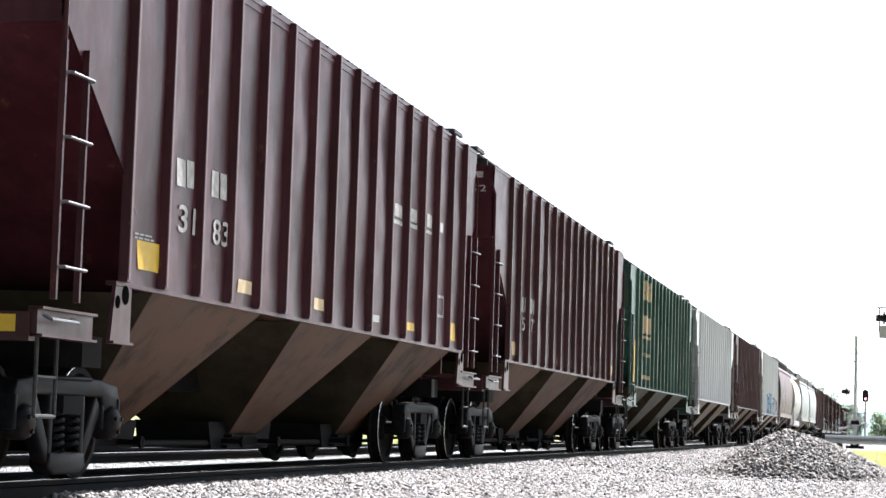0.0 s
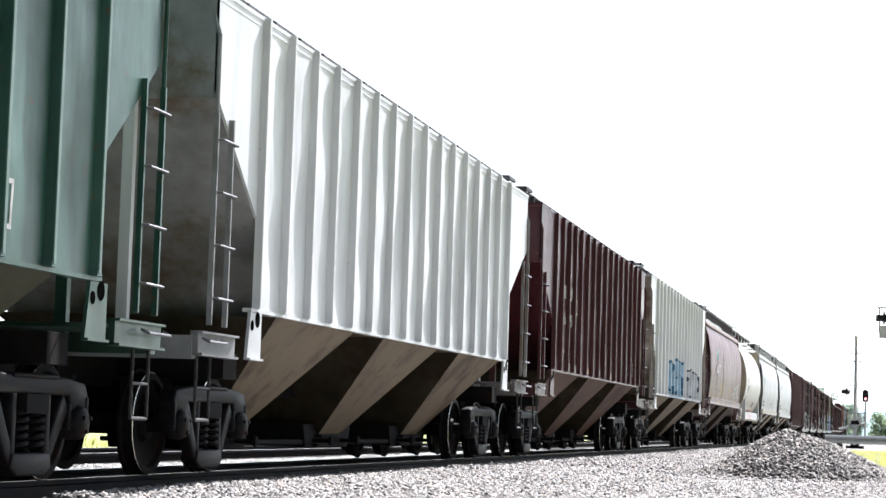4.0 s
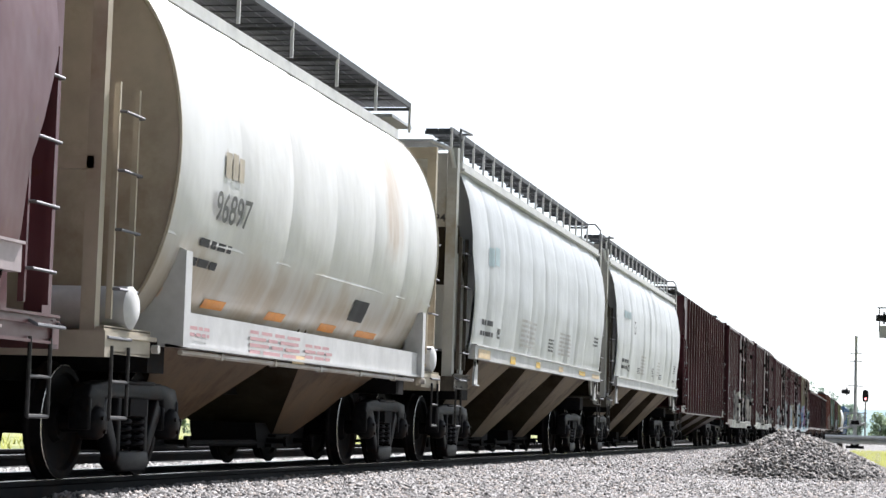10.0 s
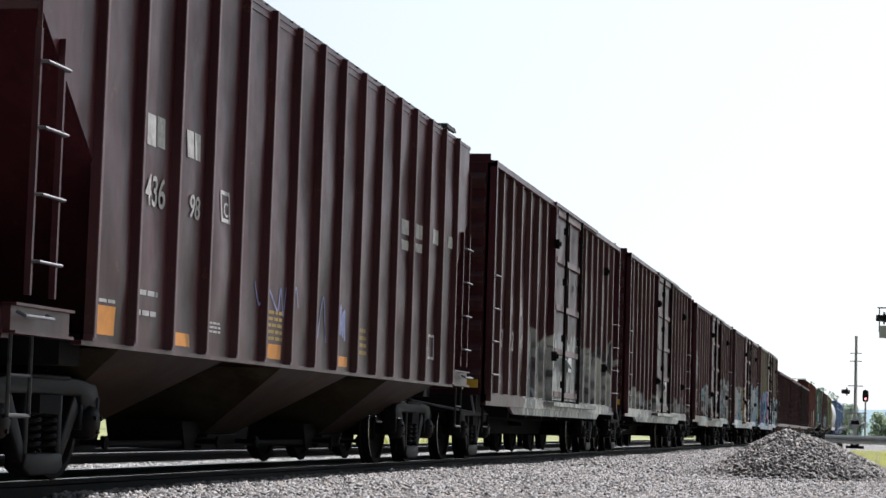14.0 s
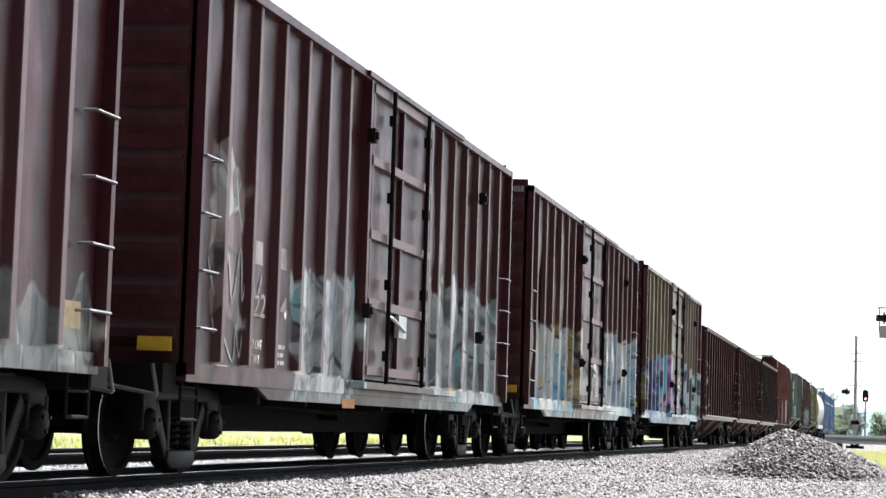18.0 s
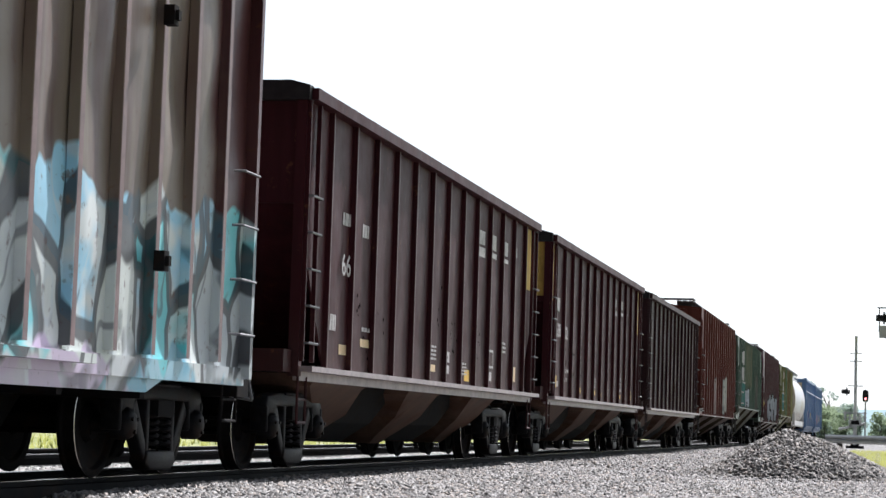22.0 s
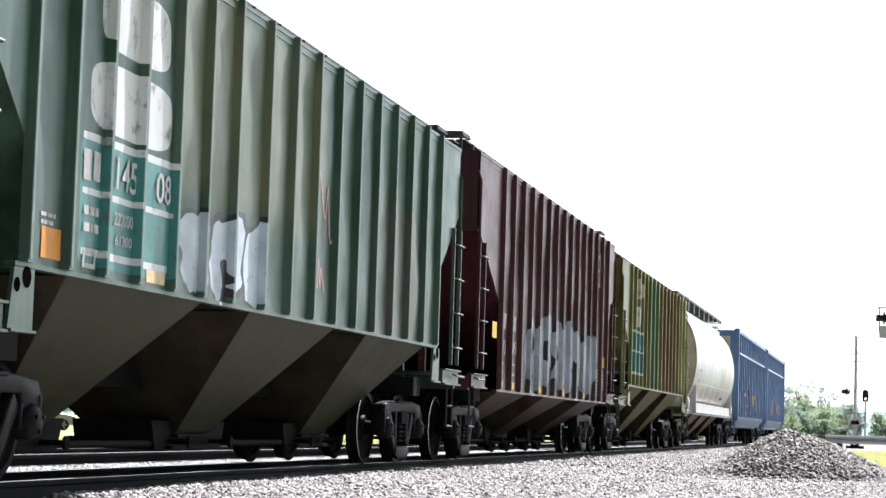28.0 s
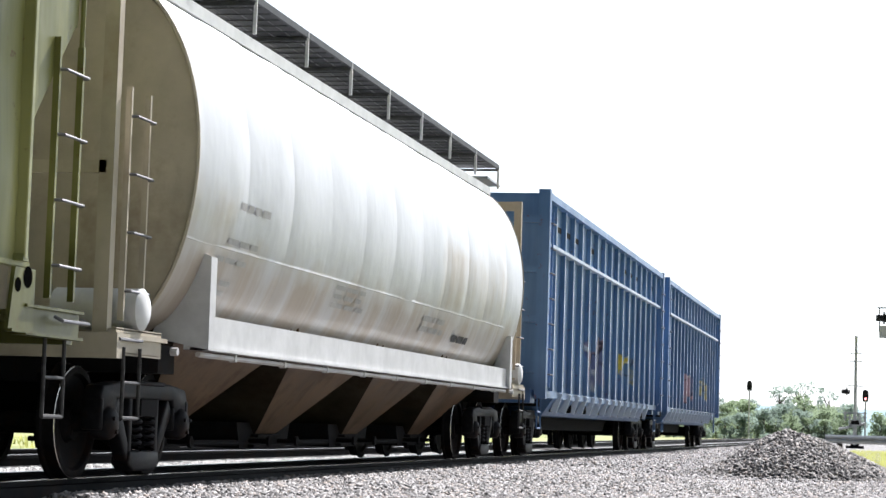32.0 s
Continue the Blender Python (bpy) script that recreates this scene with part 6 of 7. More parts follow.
tape(c, 5.93, 1.13, M["yellow"], 0.41, 0.13)
bars(c, 1.86, 1.15, 0.4, 0.16, 2, M["white_mark"])
block(c, 2.8, 2.26, 0.32, 0.3, M["ghost2"])
block(c, 3.6, 2.29, 0.32, 0.28, M["ghost2"])
c = box_car(G[12], LEN[12], M["box_b"], "brown ribbed boxcar with a scuffed pale sill", eave=4.5)
SURF[c.name] = lambda z: 1.462
tape(c, 15.17, 1.14, M["cream"], 0.41, 0.2)
c = box_car(G[13], LEN[13], M["box_c"], "brown boxcar with pale blue spray paint")
SURF[c.name] = lambda z: 1.462
scrawl(c, 1.6, 1.55, 1.4, 0.55, M["tag_white"], 7, 10, 0.02)
scrawl(c, 1.75, 1.0, 0.9, 0.4, M["tag_white"], 8, 6, 0.016)
scrawl(c, 10.6, 2.2, 0.5, 1.1, M["tag_white"], 9, 9, 0.02)
block(c, 2.86, 1.96, 0.27, 0.22, M["ghost2"])
block(c, 3.58, 1.98, 0.39, 0.21, M["ghost2"])
num(c, "22", 2.78, 1.47, 0.41, 0.22, M["ghost2"])
num(c, "34", 3.55, 1.49, 0.4, 0.22, M["ghost2"])
tape(c, 1.75, 0.82, M["cream"], 0.45, 0.17)
tape(c, 4.24, 0.89, M["yellow"], 0.45, 0.1)
tape(c, 6.27, 0.67, M["orange"], 0.54, 0.1)
num(c, "LD LMT", 2.71, 1.17, 0.42, 0.09, M["white_mark"])
num(c, "LT WT", 2.71, 1.03, 0.36, 0.09, M["white_mark"])
bars(c, 3.51, 1.03, 0.46, 0.23, 3, M["white_mark"])
tape(c, 11.92, 0.9, M["yellow"], 0.47, 0.11)
tape(c, 14.5, 0.87, M["yellow"], 0.39, 0.13)
c = box_car(G[14], LEN[14], M["box_d"], "dented brown boxcar with white and blue spray paint", eave=4.45, dent=0.05)
SURF[c.name] = lambda z: 1.462
tape(c, 5.48, 0.91, M["yellow"], 0.42, 0.11)
tape(c, 8.13, 0.91, M["yellow"], 0.51, 0.11)
tape(c, 11.02, 0.88, M["yellow"], 0.41, 0.14)
tape(c, 13.05, 0.9, M["yellow"], 0.55, 0.12)
end_num(c, "713058", 1.05, 4.33, 0.34, 0.1, 0.905, M["white_mark"])
c = box_car(G[15], LEN[15], M["box_e"], "olive and brown boxcar with purple and cyan spray paint", eave=4.5, door_at=0.1, dent=0.05)
SURF[c.name] = lambda z: 1.462
scrawl(c, 2.0, 1.05, 0.75, 0.75, M["white_mark"], 15, 16, 0.02)
end_num(c, "56", 1.2, 4.33, 0.15, 0.1, 0.905, M["white_mark"])
c = open_hopper(G[16], LEN[16], M["coal"], "brown open coal hopper with thin side posts", patch="rear", yp=1.78)
pits(c, 32, 9, 3.0, 12.0, 1.3, 1.9)
SURF[c.name] = lambda z: 1.456
bars(c, 2.46, 2.57, 0.36, 0.26, 1, M["white_mark"])
bars(c, 3.35, 2.51, 0.26, 0.28, 1, M["white_mark"])
num(c, "66", 2.39, 2.09, 0.36, 0.24, M["white_mark"])
tape(c, 2.44, 1.24, M["cream"], 0.31, 0.11)
tape(c, 3.39, 1.36, M["cream"], 0.37, 0.09)
bars(c, 2.03, 1.39, 0.23, 0.33, 1, M["white_mark"])
bars(c, 3.43, 1.51, 0.39, 0.09, 1, M["white_mark"])
tape(c, 9.3, 1.13, M["yellow"], 0.36, 0.16)
block(c, 10.09, 3.14, 0.5, 0.2, M["white_mark"])
block(c, 10.07, 2.96, 0.56, 0.14, M["white_mark"])
block(c, 11.19, 3.13, 0.35, 0.23, M["white_mark"])
block(c, 11.18, 3.01, 0.41, 0.08, M["white_mark"])
block(c, 12.12, 3.13, 0.34, 0.21, M["white_mark"])
block(c, 12.1, 3.02, 0.42, 0.06, M["white_mark"])
block(c, 13.11, 3.18, 0.2, 0.16, M["white_mark"])
bars(c, 6.97, 1.34, 0.44, 0.21, 4, M["white_mark"])
tape(c, 7.0, 1.2, M["cream"], 0.37, 0.09)
block(c, 8.0, 1.35, 0.27, 0.14, M["white_mark"])
block(c, 7.98, 1.2, 0.27, 0.11, M["white_mark"])
bars(c, 8.96, 1.2, 0.51, 0.19, 4, M["white_mark"])
outline(c, 11.09, 1.37, 0.36, 0.27, M["white_mark"])
bars(c, 12.06, 1.62, 0.36, 0.19, 3, M["white_mark"])
tape(c, 13.04, 1.22, M["cream"], 0.33, 0.23)
tape(c, 11.07, 1.18, M["white_mark"], 0.27, 0.13)
c = open_hopper(G[17], LEN[17], M["coal"], "brown open coal hopper with yellow end panels")
pits(c, 31, 13, 2.6, 9.6, 1.35, 2.0)
SURF[c.name] = lambda z: 1.456
block(c, 1.73, 2.61, 0.21, 0.23, M["white_mark"])
block(c, 1.99, 2.6, 0.22, 0.24, M["white_mark"])
block(c, 2.72, 2.6, 0.2, 0.23, M["white_mark"])
num(c, "638", 1.65, 2.13, 0.56, 0.25, M["white_mark"])
num(c, "02", 2.7, 2.13, 0.36, 0.23, M["white_mark"])
num(c, "LD LMT", 2.81, 1.52, 0.36, 0.07, M["white_mark"])
num(c, "LT WT", 2.8, 1.36, 0.32, 0.07, M["white_mark"])
bars(c, 3.62, 1.52, 0.18, 0.08, 1, M["white_mark"])
bars(c, 3.64, 1.36, 0.17, 0.08, 1, M["white_mark"])
tape(c, 1.61, 1.23, M["yellow"], 0.29, 0.21)
tape(c, 1.93, 1.25, M["white_mark"], 0.15, 0.1)
tape(c, 4.57, 1.19, M["yellow"], 0.46, 0.11)
tape(c, 6.75, 1.19, M["yellow"], 0.31, 0.1)
tape(c, 7.74, 1.19, M["yellow"], 0.25, 0.11)
bars(c, 6.76, 1.32, 0.31, 0.22, 4, M["white_mark"])
tape(c, 7.7, 1.34, M["white_mark"], 0.25, 0.13)
bars(c, 8.68, 1.18, 0.36, 0.19, 3, M["white_mark"])
tape(c, 10.78, 1.18, M["yellow"], 0.33, 0.1)
outline(c, 10.8, 1.35, 0.33, 0.29, M["white_mark"])
tape(c, 12.72, 1.2, M["yellow"], 0.38, 0.22)
block(c, 9.83, 3.14, 0.37, 0.19, M["white_mark"])
block(c, 9.79, 2.97, 0.47, 0.11, M["white_mark"])
block(c, 10.91, 3.15, 0.31, 0.19, M["white_mark"])
block(c, 10.91, 3.01, 0.33, 0.07, M["white_mark"])
block(c, 11.82, 3.18, 0.28, 0.16, M["white_mark"])
block(c, 11.81, 3.05, 0.33, 0.08, M["white_mark"])
bars(c, 11.9, 1.58, 0.22, 0.13, 2, M["white_mark"])
end_block(c, 0.6, 2.8, 0.84, 0.95, 0.848, M["yellow_dull"])
c = open_hopper(G[18], LEN[18], M["coal_b"], "dark brown open coal hopper", patch="")
SURF[c.name] = lambda z: 1.456
c = covered_hopper(G[19], LEN[19], M["red"], M["bay_red"], "faded red covered hopper with sprayed figures", eave=4.4, sill=1.07, ribs=15, pitch=0.94, y_rib=1.64)
block(c, 2.87, 1.14, 0.45, 2.05, M["ghost3"])
block(c, 3.81, 1.13, 0.52, 2.06, M["ghost3"])
block(c, 2.81, 2.76, 0.15, 0.25, M["white_mark"])
block(c, 3.01, 2.77, 0.18, 0.25, M["white_mark"])
block(c, 3.84, 2.78, 0.26, 0.24, M["white_mark"])
num(c, "325", 2.77, 2.35, 0.51, 0.31, M["white_mark"])
num(c, "65", 3.71, 2.34, 0.49, 0.25, M["white_mark"])
bars(c, 2.72, 1.43, 0.38, 0.26, 2, M["white_mark"])
bars(c, 3.64, 1.42, 0.42, 0.26, 2, M["white_mark"])
outline(c, 4.71, 2.37, 0.27, 0.26, M["cream"])
block(c, 3.39, 2.06, 0.38, 0.25, M["teal_mark"])
tape(c, 4.92, 1.29, M["orange"], 0.26, 0.42)
block(c, 1.83, 1.32, 0.27, 0.17, M["black_mark"])
bars(c, 8.15, 1.43, 0.33, 0.87, 8, M["cream"])
outline(c, 14.27, 1.28, 0.47, 0.48, M["white_mark"])
block(c, 1.81, 1.76, 0.13, 0.17, M["white_mark"])
c = covered_hopper(G[20], LEN[20], M["green_b"], M["bay_green"], "faded green covered hopper with a white emblem", eave=4.26, at=(1.79, 2.52, 3.22, 3.94, 4.76, 5.53, 6.32, 7.28))
scrawl(c, 9.25, 2.3, 0.75, 0.95, M["pink"], 13, 4, 0.018)
scrawl(c, 9.1, 1.75, 0.4, 0.5, M["pink"], 14, 7, 0.014)
block(c, 2.8, 2.23, 0.14, 0.23, M["white_mark"])
block(c, 2.98, 2.24, 0.15, 0.22, M["white_mark"])
num(c, "145", 3.45, 2.23, 0.48, 0.25, M["white_mark"])
num(c, "08", 4.34, 2.23, 0.33, 0.24, M["white_mark"])
bars(c, 2.82, 1.82, 0.31, 0.25, 2, M["white_mark"])
num(c, "222000", 3.47, 1.96, 0.4, 0.1, M["white_mark"])
num(c, "61300", 3.52, 1.81, 0.34, 0.08, M["white_mark"])
tape(c, 2.09, 1.6, M["orange"], 0.36, 0.22)
tape(c, 4.23, 1.58, M["cream"], 0.41, 0.1)
outline(c, 2.85, 1.59, 0.25, 0.14, M["white_mark"])
bars(c, 2.07, 1.82, 0.28, 0.11, 2, M["white_mark"])
c = covered_hopper(G[21], LEN[21], M["brown_d"], M["bay_dark"], "brown covered hopper with large silver spray letters", eave=4.42, sill=1.07, ribs=15, y_rib=2.54, pitch=0.868)
block(c, 2.76, 2.01, 0.2, 0.24, M["white_mark"])
block(c, 2.99, 2.01, 0.23, 0.24, M["white_mark"])
block(c, 3.67, 2.01, 0.15, 0.23, M["white_mark"])
block(c, 3.86, 2.01, 0.15, 0.23, M["white_mark"])
num(c, "30", 2.78, 1.61, 0.43, 0.24, M["white_mark"])
num(c, "09", 3.7, 1.62, 0.39, 0.24, M["white_mark"])
tape(c, 1.9, 1.83, M["yellow"], 0.35, 0.24)
tape(c, 3.58, 1.1, M["yellow"], 0.42, 0.11)
tape(c, 2.75, 1.12, M["cream"], 0.22, 0.09)
tape(c, 6.3, 1.1, M["yellow"], 0.39, 0.11)
tape(c, 8.96, 1.1, M["yellow"], 0.35, 0.11)
tape(c, 11.61, 1.1, M["yellow"], 0.31, 0.1)
bars(c, 2.71, 1.44, 0.25, 0.09, 1, M["white_mark"])
bars(c, 2.71, 1.32, 0.22, 0.06, 1, M["white_mark"])
bars(c, 3.65, 1.45, 0.4, 0.07, 1, M["white_mark"])
bars(c, 3.67, 1.29, 0.37, 0.07, 1, M["white_mark"])
ring(c, 13.53, 3.38, 0.46, 0.69, M["white_mark"])
tape(c, 14.32, 1.77, M["yellow"], 0.35, 0.22)
bars(c, 13.37, 1.16, 0.36, 0.57, 8, M["white_mark"])
bars(c, 14.34, 1.29, 0.29, 0.43, 6, M["white_mark"])
outline(c, 13.17, 1.4, 0.35, 0.29, M["white_mark"])
c = covered_hopper(G[22], LEN[22], M["olive"], M["bay_olive"], "olive green covered hopper with rust-brown patches", eave=4.27, at=(2.25, 3.03, 3.78, 4.56, 5.33, 6.08))
num(c, "468", 3.19, 2.38, 0.5, 0.3, M["white_mark"])
num(c, "06", 4.11, 2.39, 0.37, 0.25, M["white_mark"])
num(c, "222100", 3.17, 2.05, 0.41, 0.11, M["white_mark"])
num(c, "60800", 3.24, 1.91, 0.34, 0.1, M["white_mark"])
bars(c, 3.99, 1.84, 0.45, 0.19, 4, M["white_mark"])
tape(c, 3.08, 1.62, M["orange"], 0.1, 0.45)
outline(c, 4.93, 2.42, 0.24, 0.27, M["white_mark"])
outline(c, 13.22, 1.76, 0.35, 0.33, M["white_mark"])
c = centre_flow(G[23], LEN[23], M["ivory_b"], M["end_tan"], M["bay_rust2"], M["sill_pale"], "chalky white teardrop covered hopper with brown foot", 4, 1.75, plate_in=0.6)
SURF[c.name] = flow_face
bars(c, 3.0, 2.34, 0.9, 0.13, 1, M["ghost4"])
bars(c, 2.83, 2.03, 0.9, 0.1, 1, M["ghost4"])
bars(c, 2.65, 1.87, 0.87, 0.09, 1, M["ghost4"])
bars(c, 2.4, 1.59, 0.89, 0.17, 2, M["ghost4"])
bars(c, 6.75, 1.71, 1.33, 0.28, 3, M["ghost4"])
bars(c, 11.11, 1.66, 1.41, 0.26, 2, M["ghost4"])
bars(c, 13.2, 1.6, 1.05, 0.18, 1, M["black_mark"])
c = chip_car(G[24], LEN[24], M["blue"], "blue high-sided gondola with close side posts")
c = chip_car(G[25], LEN[25], M["blue"], "blue high-sided gondola at the end of the train")


# ---- track, ballast and surroundings ----
def rail(x, y0, y1, dz, name="rail", label="worn steel rail with a bright running surface"):
    r = thing(name, label, "rail", "rails of the two tracks", "structure")
    half = [(0.0, -0.172), (0.07, -0.172), (0.07, -0.160), (0.012, -0.135), (0.010, -0.05), (0.034, -0.038), (0.036, -0.008), (0.028, 0.0)]
    poly = half + [(-a, b) for a, b in reversed(half)][:-1]
    part("rail_web", MB().prism([(x + a, b + dz) for a, b in poly], y0, y1, "y"), M["rail_side"], r)
    part("rail_head", MB().box(x - 0.026, x + 0.026, y0, y1, dz, dz + 0.0025), M["rail_top"], r)


for x, dz in ((0.755, 0.0), (-0.755, -0.04), (-3.06, 0.0), (-4.56, 0.0)):
    rail(x, -40.0, 700.0, dz)


def gravel_material(name, light, dark, warm):
    n = Nodes(name)
    o = n.coords()
    geo = n.t.nodes.new("ShaderNodeNewGeometry")
    col = n.stops(geo.outputs["Random Per Island"], [(0.0, dark), (0.35, tuple((a + b) / 2 for a, b in zip(dark, light))), (0.7, light), (1.0, warm)])
    col = n.mix(n.ramp(n.noise(o, 45, 3), 0.35, 0.7).outputs[0], col, n.mix(0.5, col, dark))
    n.bump(n.noise(o, 120, 3), 0.4, 0.004)
    return n.out(col, 0.8, 0.0, 0.25)


def bed_material():
    n = Nodes("ballast_bed")
    o = n.coords()
    v = n.add("ShaderNodeTexVoronoi", Scale=17.0)
    n.link(o, v.inputs["Vector"])
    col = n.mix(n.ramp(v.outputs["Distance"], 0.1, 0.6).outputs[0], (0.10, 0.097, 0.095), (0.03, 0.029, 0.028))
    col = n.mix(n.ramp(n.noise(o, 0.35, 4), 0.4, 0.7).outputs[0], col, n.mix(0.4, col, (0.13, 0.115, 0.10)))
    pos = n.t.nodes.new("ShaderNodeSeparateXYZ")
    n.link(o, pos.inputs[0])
    # train's shadow on the near track, painted as a darker band
    shade_band = window(n, pos, 0, -1.7, 1.15, 0.35, n.noise(o, 2.0, 3), 0.4)
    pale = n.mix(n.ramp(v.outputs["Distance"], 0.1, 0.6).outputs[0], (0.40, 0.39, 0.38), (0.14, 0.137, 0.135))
    col = n.mix(shade_band, pale, col)
    n.bump(n.math("MULTIPLY", v.outputs["Distance"], -1.0), 0.9, 0.05)
    return n.out(col, 0.85, 0.0, 0.2)


def ground_material():
    n = Nodes("dry_grass_ground")
    o = n.coords()
    a = n.noise(o, 0.05, 5, 0.6)
    b = n.noise(o, 1.8, 5, 0.7)
    col = n.stops(a, [(0.3, (0.36, 0.355, 0.20)), (0.47, (0.32, 0.33, 0.14)), (0.55, (0.20, 0.23, 0.07)), (0.66, (0.32, 0.32, 0.15)), (0.75, (0.38, 0.365, 0.24))])
    col = n.mix(n.ramp(b, 0.35, 0.7).outputs[0], col, n.mix(0.5, col, (0.08, 0.10, 0.03)))
    n.bump(b, 0.8, 0.1)
    return n.out(col, 0.9, 0.0, 0.2)


M["stone"] = gravel_material("crushed_stone", (0.39, 0.38, 0.375), (0.05, 0.047, 0.047), (0.34, 0.285, 0.245))
# lighter copy of the stone, strong sunlight put into its colour
M["stone_lit"] = gravel_material("lit_crushed_stone", (0.66, 0.65, 0.64), (0.34, 0.335, 0.33), (0.60, 0.57, 0.53))
M["stone_heap"] = gravel_material("heaped_crushed_stone", (0.35, 0.335, 0.32), (0.05, 0.047, 0.047), (0.28, 0.235, 0.20))
M["bed"] = bed_material()
M["ground"] = ground_material()


def lie(x, y):
    """Height of the ballast and yard surface."""
    if x > 1.0:
        z = -0.115 - 0.19 * min(1.0, max(0.0, (x - 1.25) / 3.0))
    elif x > -6.0:
        z = -0.14 if x > -1.35 else -0.18
    else:
        z = -0.13 - 0.35 * min(1.0, (-6.0 - x) / 3.0)
    return z + 0.02 * noise.noise((x * 0.9, y * 0.35, 3.0))


gxs = [-9.0, -7.5, -6.0, -4.5, -3.8, -3.0, -2.8, -2.6, -2.4, -2.25, -2.1, -1.9, -1.7, -1.5, -0.7, 0.0, 0.6, 0.9, 1.3, 1.8, 2.4, 3.2, 4.2, 5.5, 7.0, 9.0, 12.0]
gys = [-40 + 4 * i for i in range(10)] + [0.8 * i for i in range(100)] + [80 + 8 * i for i in range(78)]
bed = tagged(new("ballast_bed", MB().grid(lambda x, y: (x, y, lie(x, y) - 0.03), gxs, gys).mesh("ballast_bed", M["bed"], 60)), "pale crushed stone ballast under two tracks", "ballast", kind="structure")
ground = tagged(new("ground", MB().grid(lambda x, y: (x, y, -0.52 if abs(x) < 40 and y < 300 else -0.55), [-4000, -400, -60, -9, 0, 12, 60, 400, 4000], [-4000, -200, 0, 100, 300, 800, 4900]).mesh("ground", M["ground"])), "dry yellow-green grass reaching to the horizon", "ground", kind="structure")


def scatter(name, places, sizes, mat, label, seed, flat=0.75, kind="stuff"):
    """Many crushed stones as one mesh: jittered blocks, turned at random."""
    rng = np.random.default_rng(seed)
    n = len(places)
    base = np.array([(x, y, z) for x in (-1, 1) for y in (-1, 1) for z in (-1, 1)], float)
    faces = np.array([(0, 1, 3, 2), (4, 6, 7, 5), (0, 4, 5, 1), (2, 3, 7, 6), (0, 2, 6, 4), (1, 5, 7, 3)])
    shape = base[None] * rng.uniform(0.45, 1.0, (n, 8, 3)) * np.array([1.0, 0.8, flat]) * sizes[:, None, None] * 0.5
    q = rng.normal(size=(n, 4))
    q /= np.linalg.norm(q, axis=1)[:, None]
    w, x, y, z = q.T
    R = np.stack([1 - 2 * (y * y + z * z), 2 * (x * y - z * w), 2 * (x * z + y * w), 2 * (x * y + z * w), 1 - 2 * (x * x + z * z), 2 * (y * z - x * w), 2 * (x * z - y * w), 2 * (y * z + x * w), 1 - 2 * (x * x + y * y)], 1).reshape(n, 3, 3)
    verts = np.einsum("nij,nkj->nki", R, shape) + np.asarray(places)[:, None, :]
    me = bpy.data.meshes.new(name)
    idx = (faces[None] + 8 * np.arange(n)[:, None, None]).reshape(-1)
    me.vertices.add(8 * n)
    me.vertices.foreach_set("co", verts.reshape(-1).astype(np.float32))
    me.loops.add(len(idx))
    me.loops.foreach_set("vertex_index", idx.astype(np.int32))
    me.polygons.add(6 * n)
    me.polygons.foreach_set("loop_start", np.arange(0, 24 * n, 4, dtype=np.int32))
    me.update(calc_edges=True)
    me.materials.append(mat)
    return tagged(new(name, me), label, "gravel", kind=kind)


def strew(n, x0, x1, y0, y1, s0, s1, seed, lift=0.0):
    rng = np.random.default_rng(seed)
    xs, ys = rng.uniform(x0, x1, n), rng.uniform(y0, y1, n)
    zs = np.array([lie(a, b) for a, b in zip(xs, ys)]) + rng.uniform(-0.015, 0.02, n) + lift
    return np.stack([xs, ys, zs], 1), rng.uniform(s0, s1, n)


for n_, box_, s_, seed_ in ((20000, (0.95, 3.4, 15.0, 21.0), (0.035, 0.075), 1), (22000, (0.95, 5.3, 21.0, 25.5), (0.035, 0.08), 7), (40000, (0.95, 7.6, 25.5, 36.0), (0.04, 0.085), 2), (26000, (0.95, 7.5, 36.0, 60.0), (0.05, 0.10), 3), (14000, (0.95, 7.0, 60.0, 110.0), (0.07, 0.13), 4),
                           (20000, (-2.97, -2.15, 16.0, 60.0), (0.035, 0.065), 5), (9000, (-6.2, -4.8, 20.0, 80.0), (0.05, 0.10), 6)):
    p_, d_ = strew(n_, *box_, *s_, seed_)
    # far strips: lit copy, stones flattened so their tops face the camera
    scatter("ballast_stones", p_, d_, M["stone"] if seed_ not in (5, 6) else M["stone_lit"], "sunlit pale grey crushed ballast stones", seed_, 0.75 if seed_ not in (5, 6) else 0.4)

# heap of ballast beside the track
HEAP = (5.35, 40.2)


def heap_z(x, y):
    r = math.hypot((x - HEAP[0]) / (2.4 if x > HEAP[0] else 1.45), (y - HEAP[1]) / 2.7)
    r *= 1 + 0.10 * noise.noise((x * 0.8, y * 0.8, 7))
    s = math.hypot((x - 4.6) / 1.2, (y - HEAP[1]) / 2.6)
    tall = 1.02 * (max(0.0, 1 - r) + 0.02) ** 0.9 - 0.07 * math.exp(-(r * 5) ** 2)
    return max(-0.40, -0.38 + max(tall, 0.46 * max(0.0, 1 - s)))


rng_ = np.random.default_rng(11)
hp = []
while len(hp) < 26000:
    a_, r_ = rng_.uniform(0, 2 * math.pi), math.sqrt(rng_.uniform(0, 1))
    x_, y_ = HEAP[0] - 0.5 + 3.0 * r_ * math.cos(a_), HEAP[1] + 2.75 * r_ * math.sin(a_)
    hp.append((x_, y_, heap_z(x_, y_) + rng_.uniform(-0.03, 0.03)))
heap = thing("gravel_heap", "grey heap of crushed stone beside the track", "gravel heap")
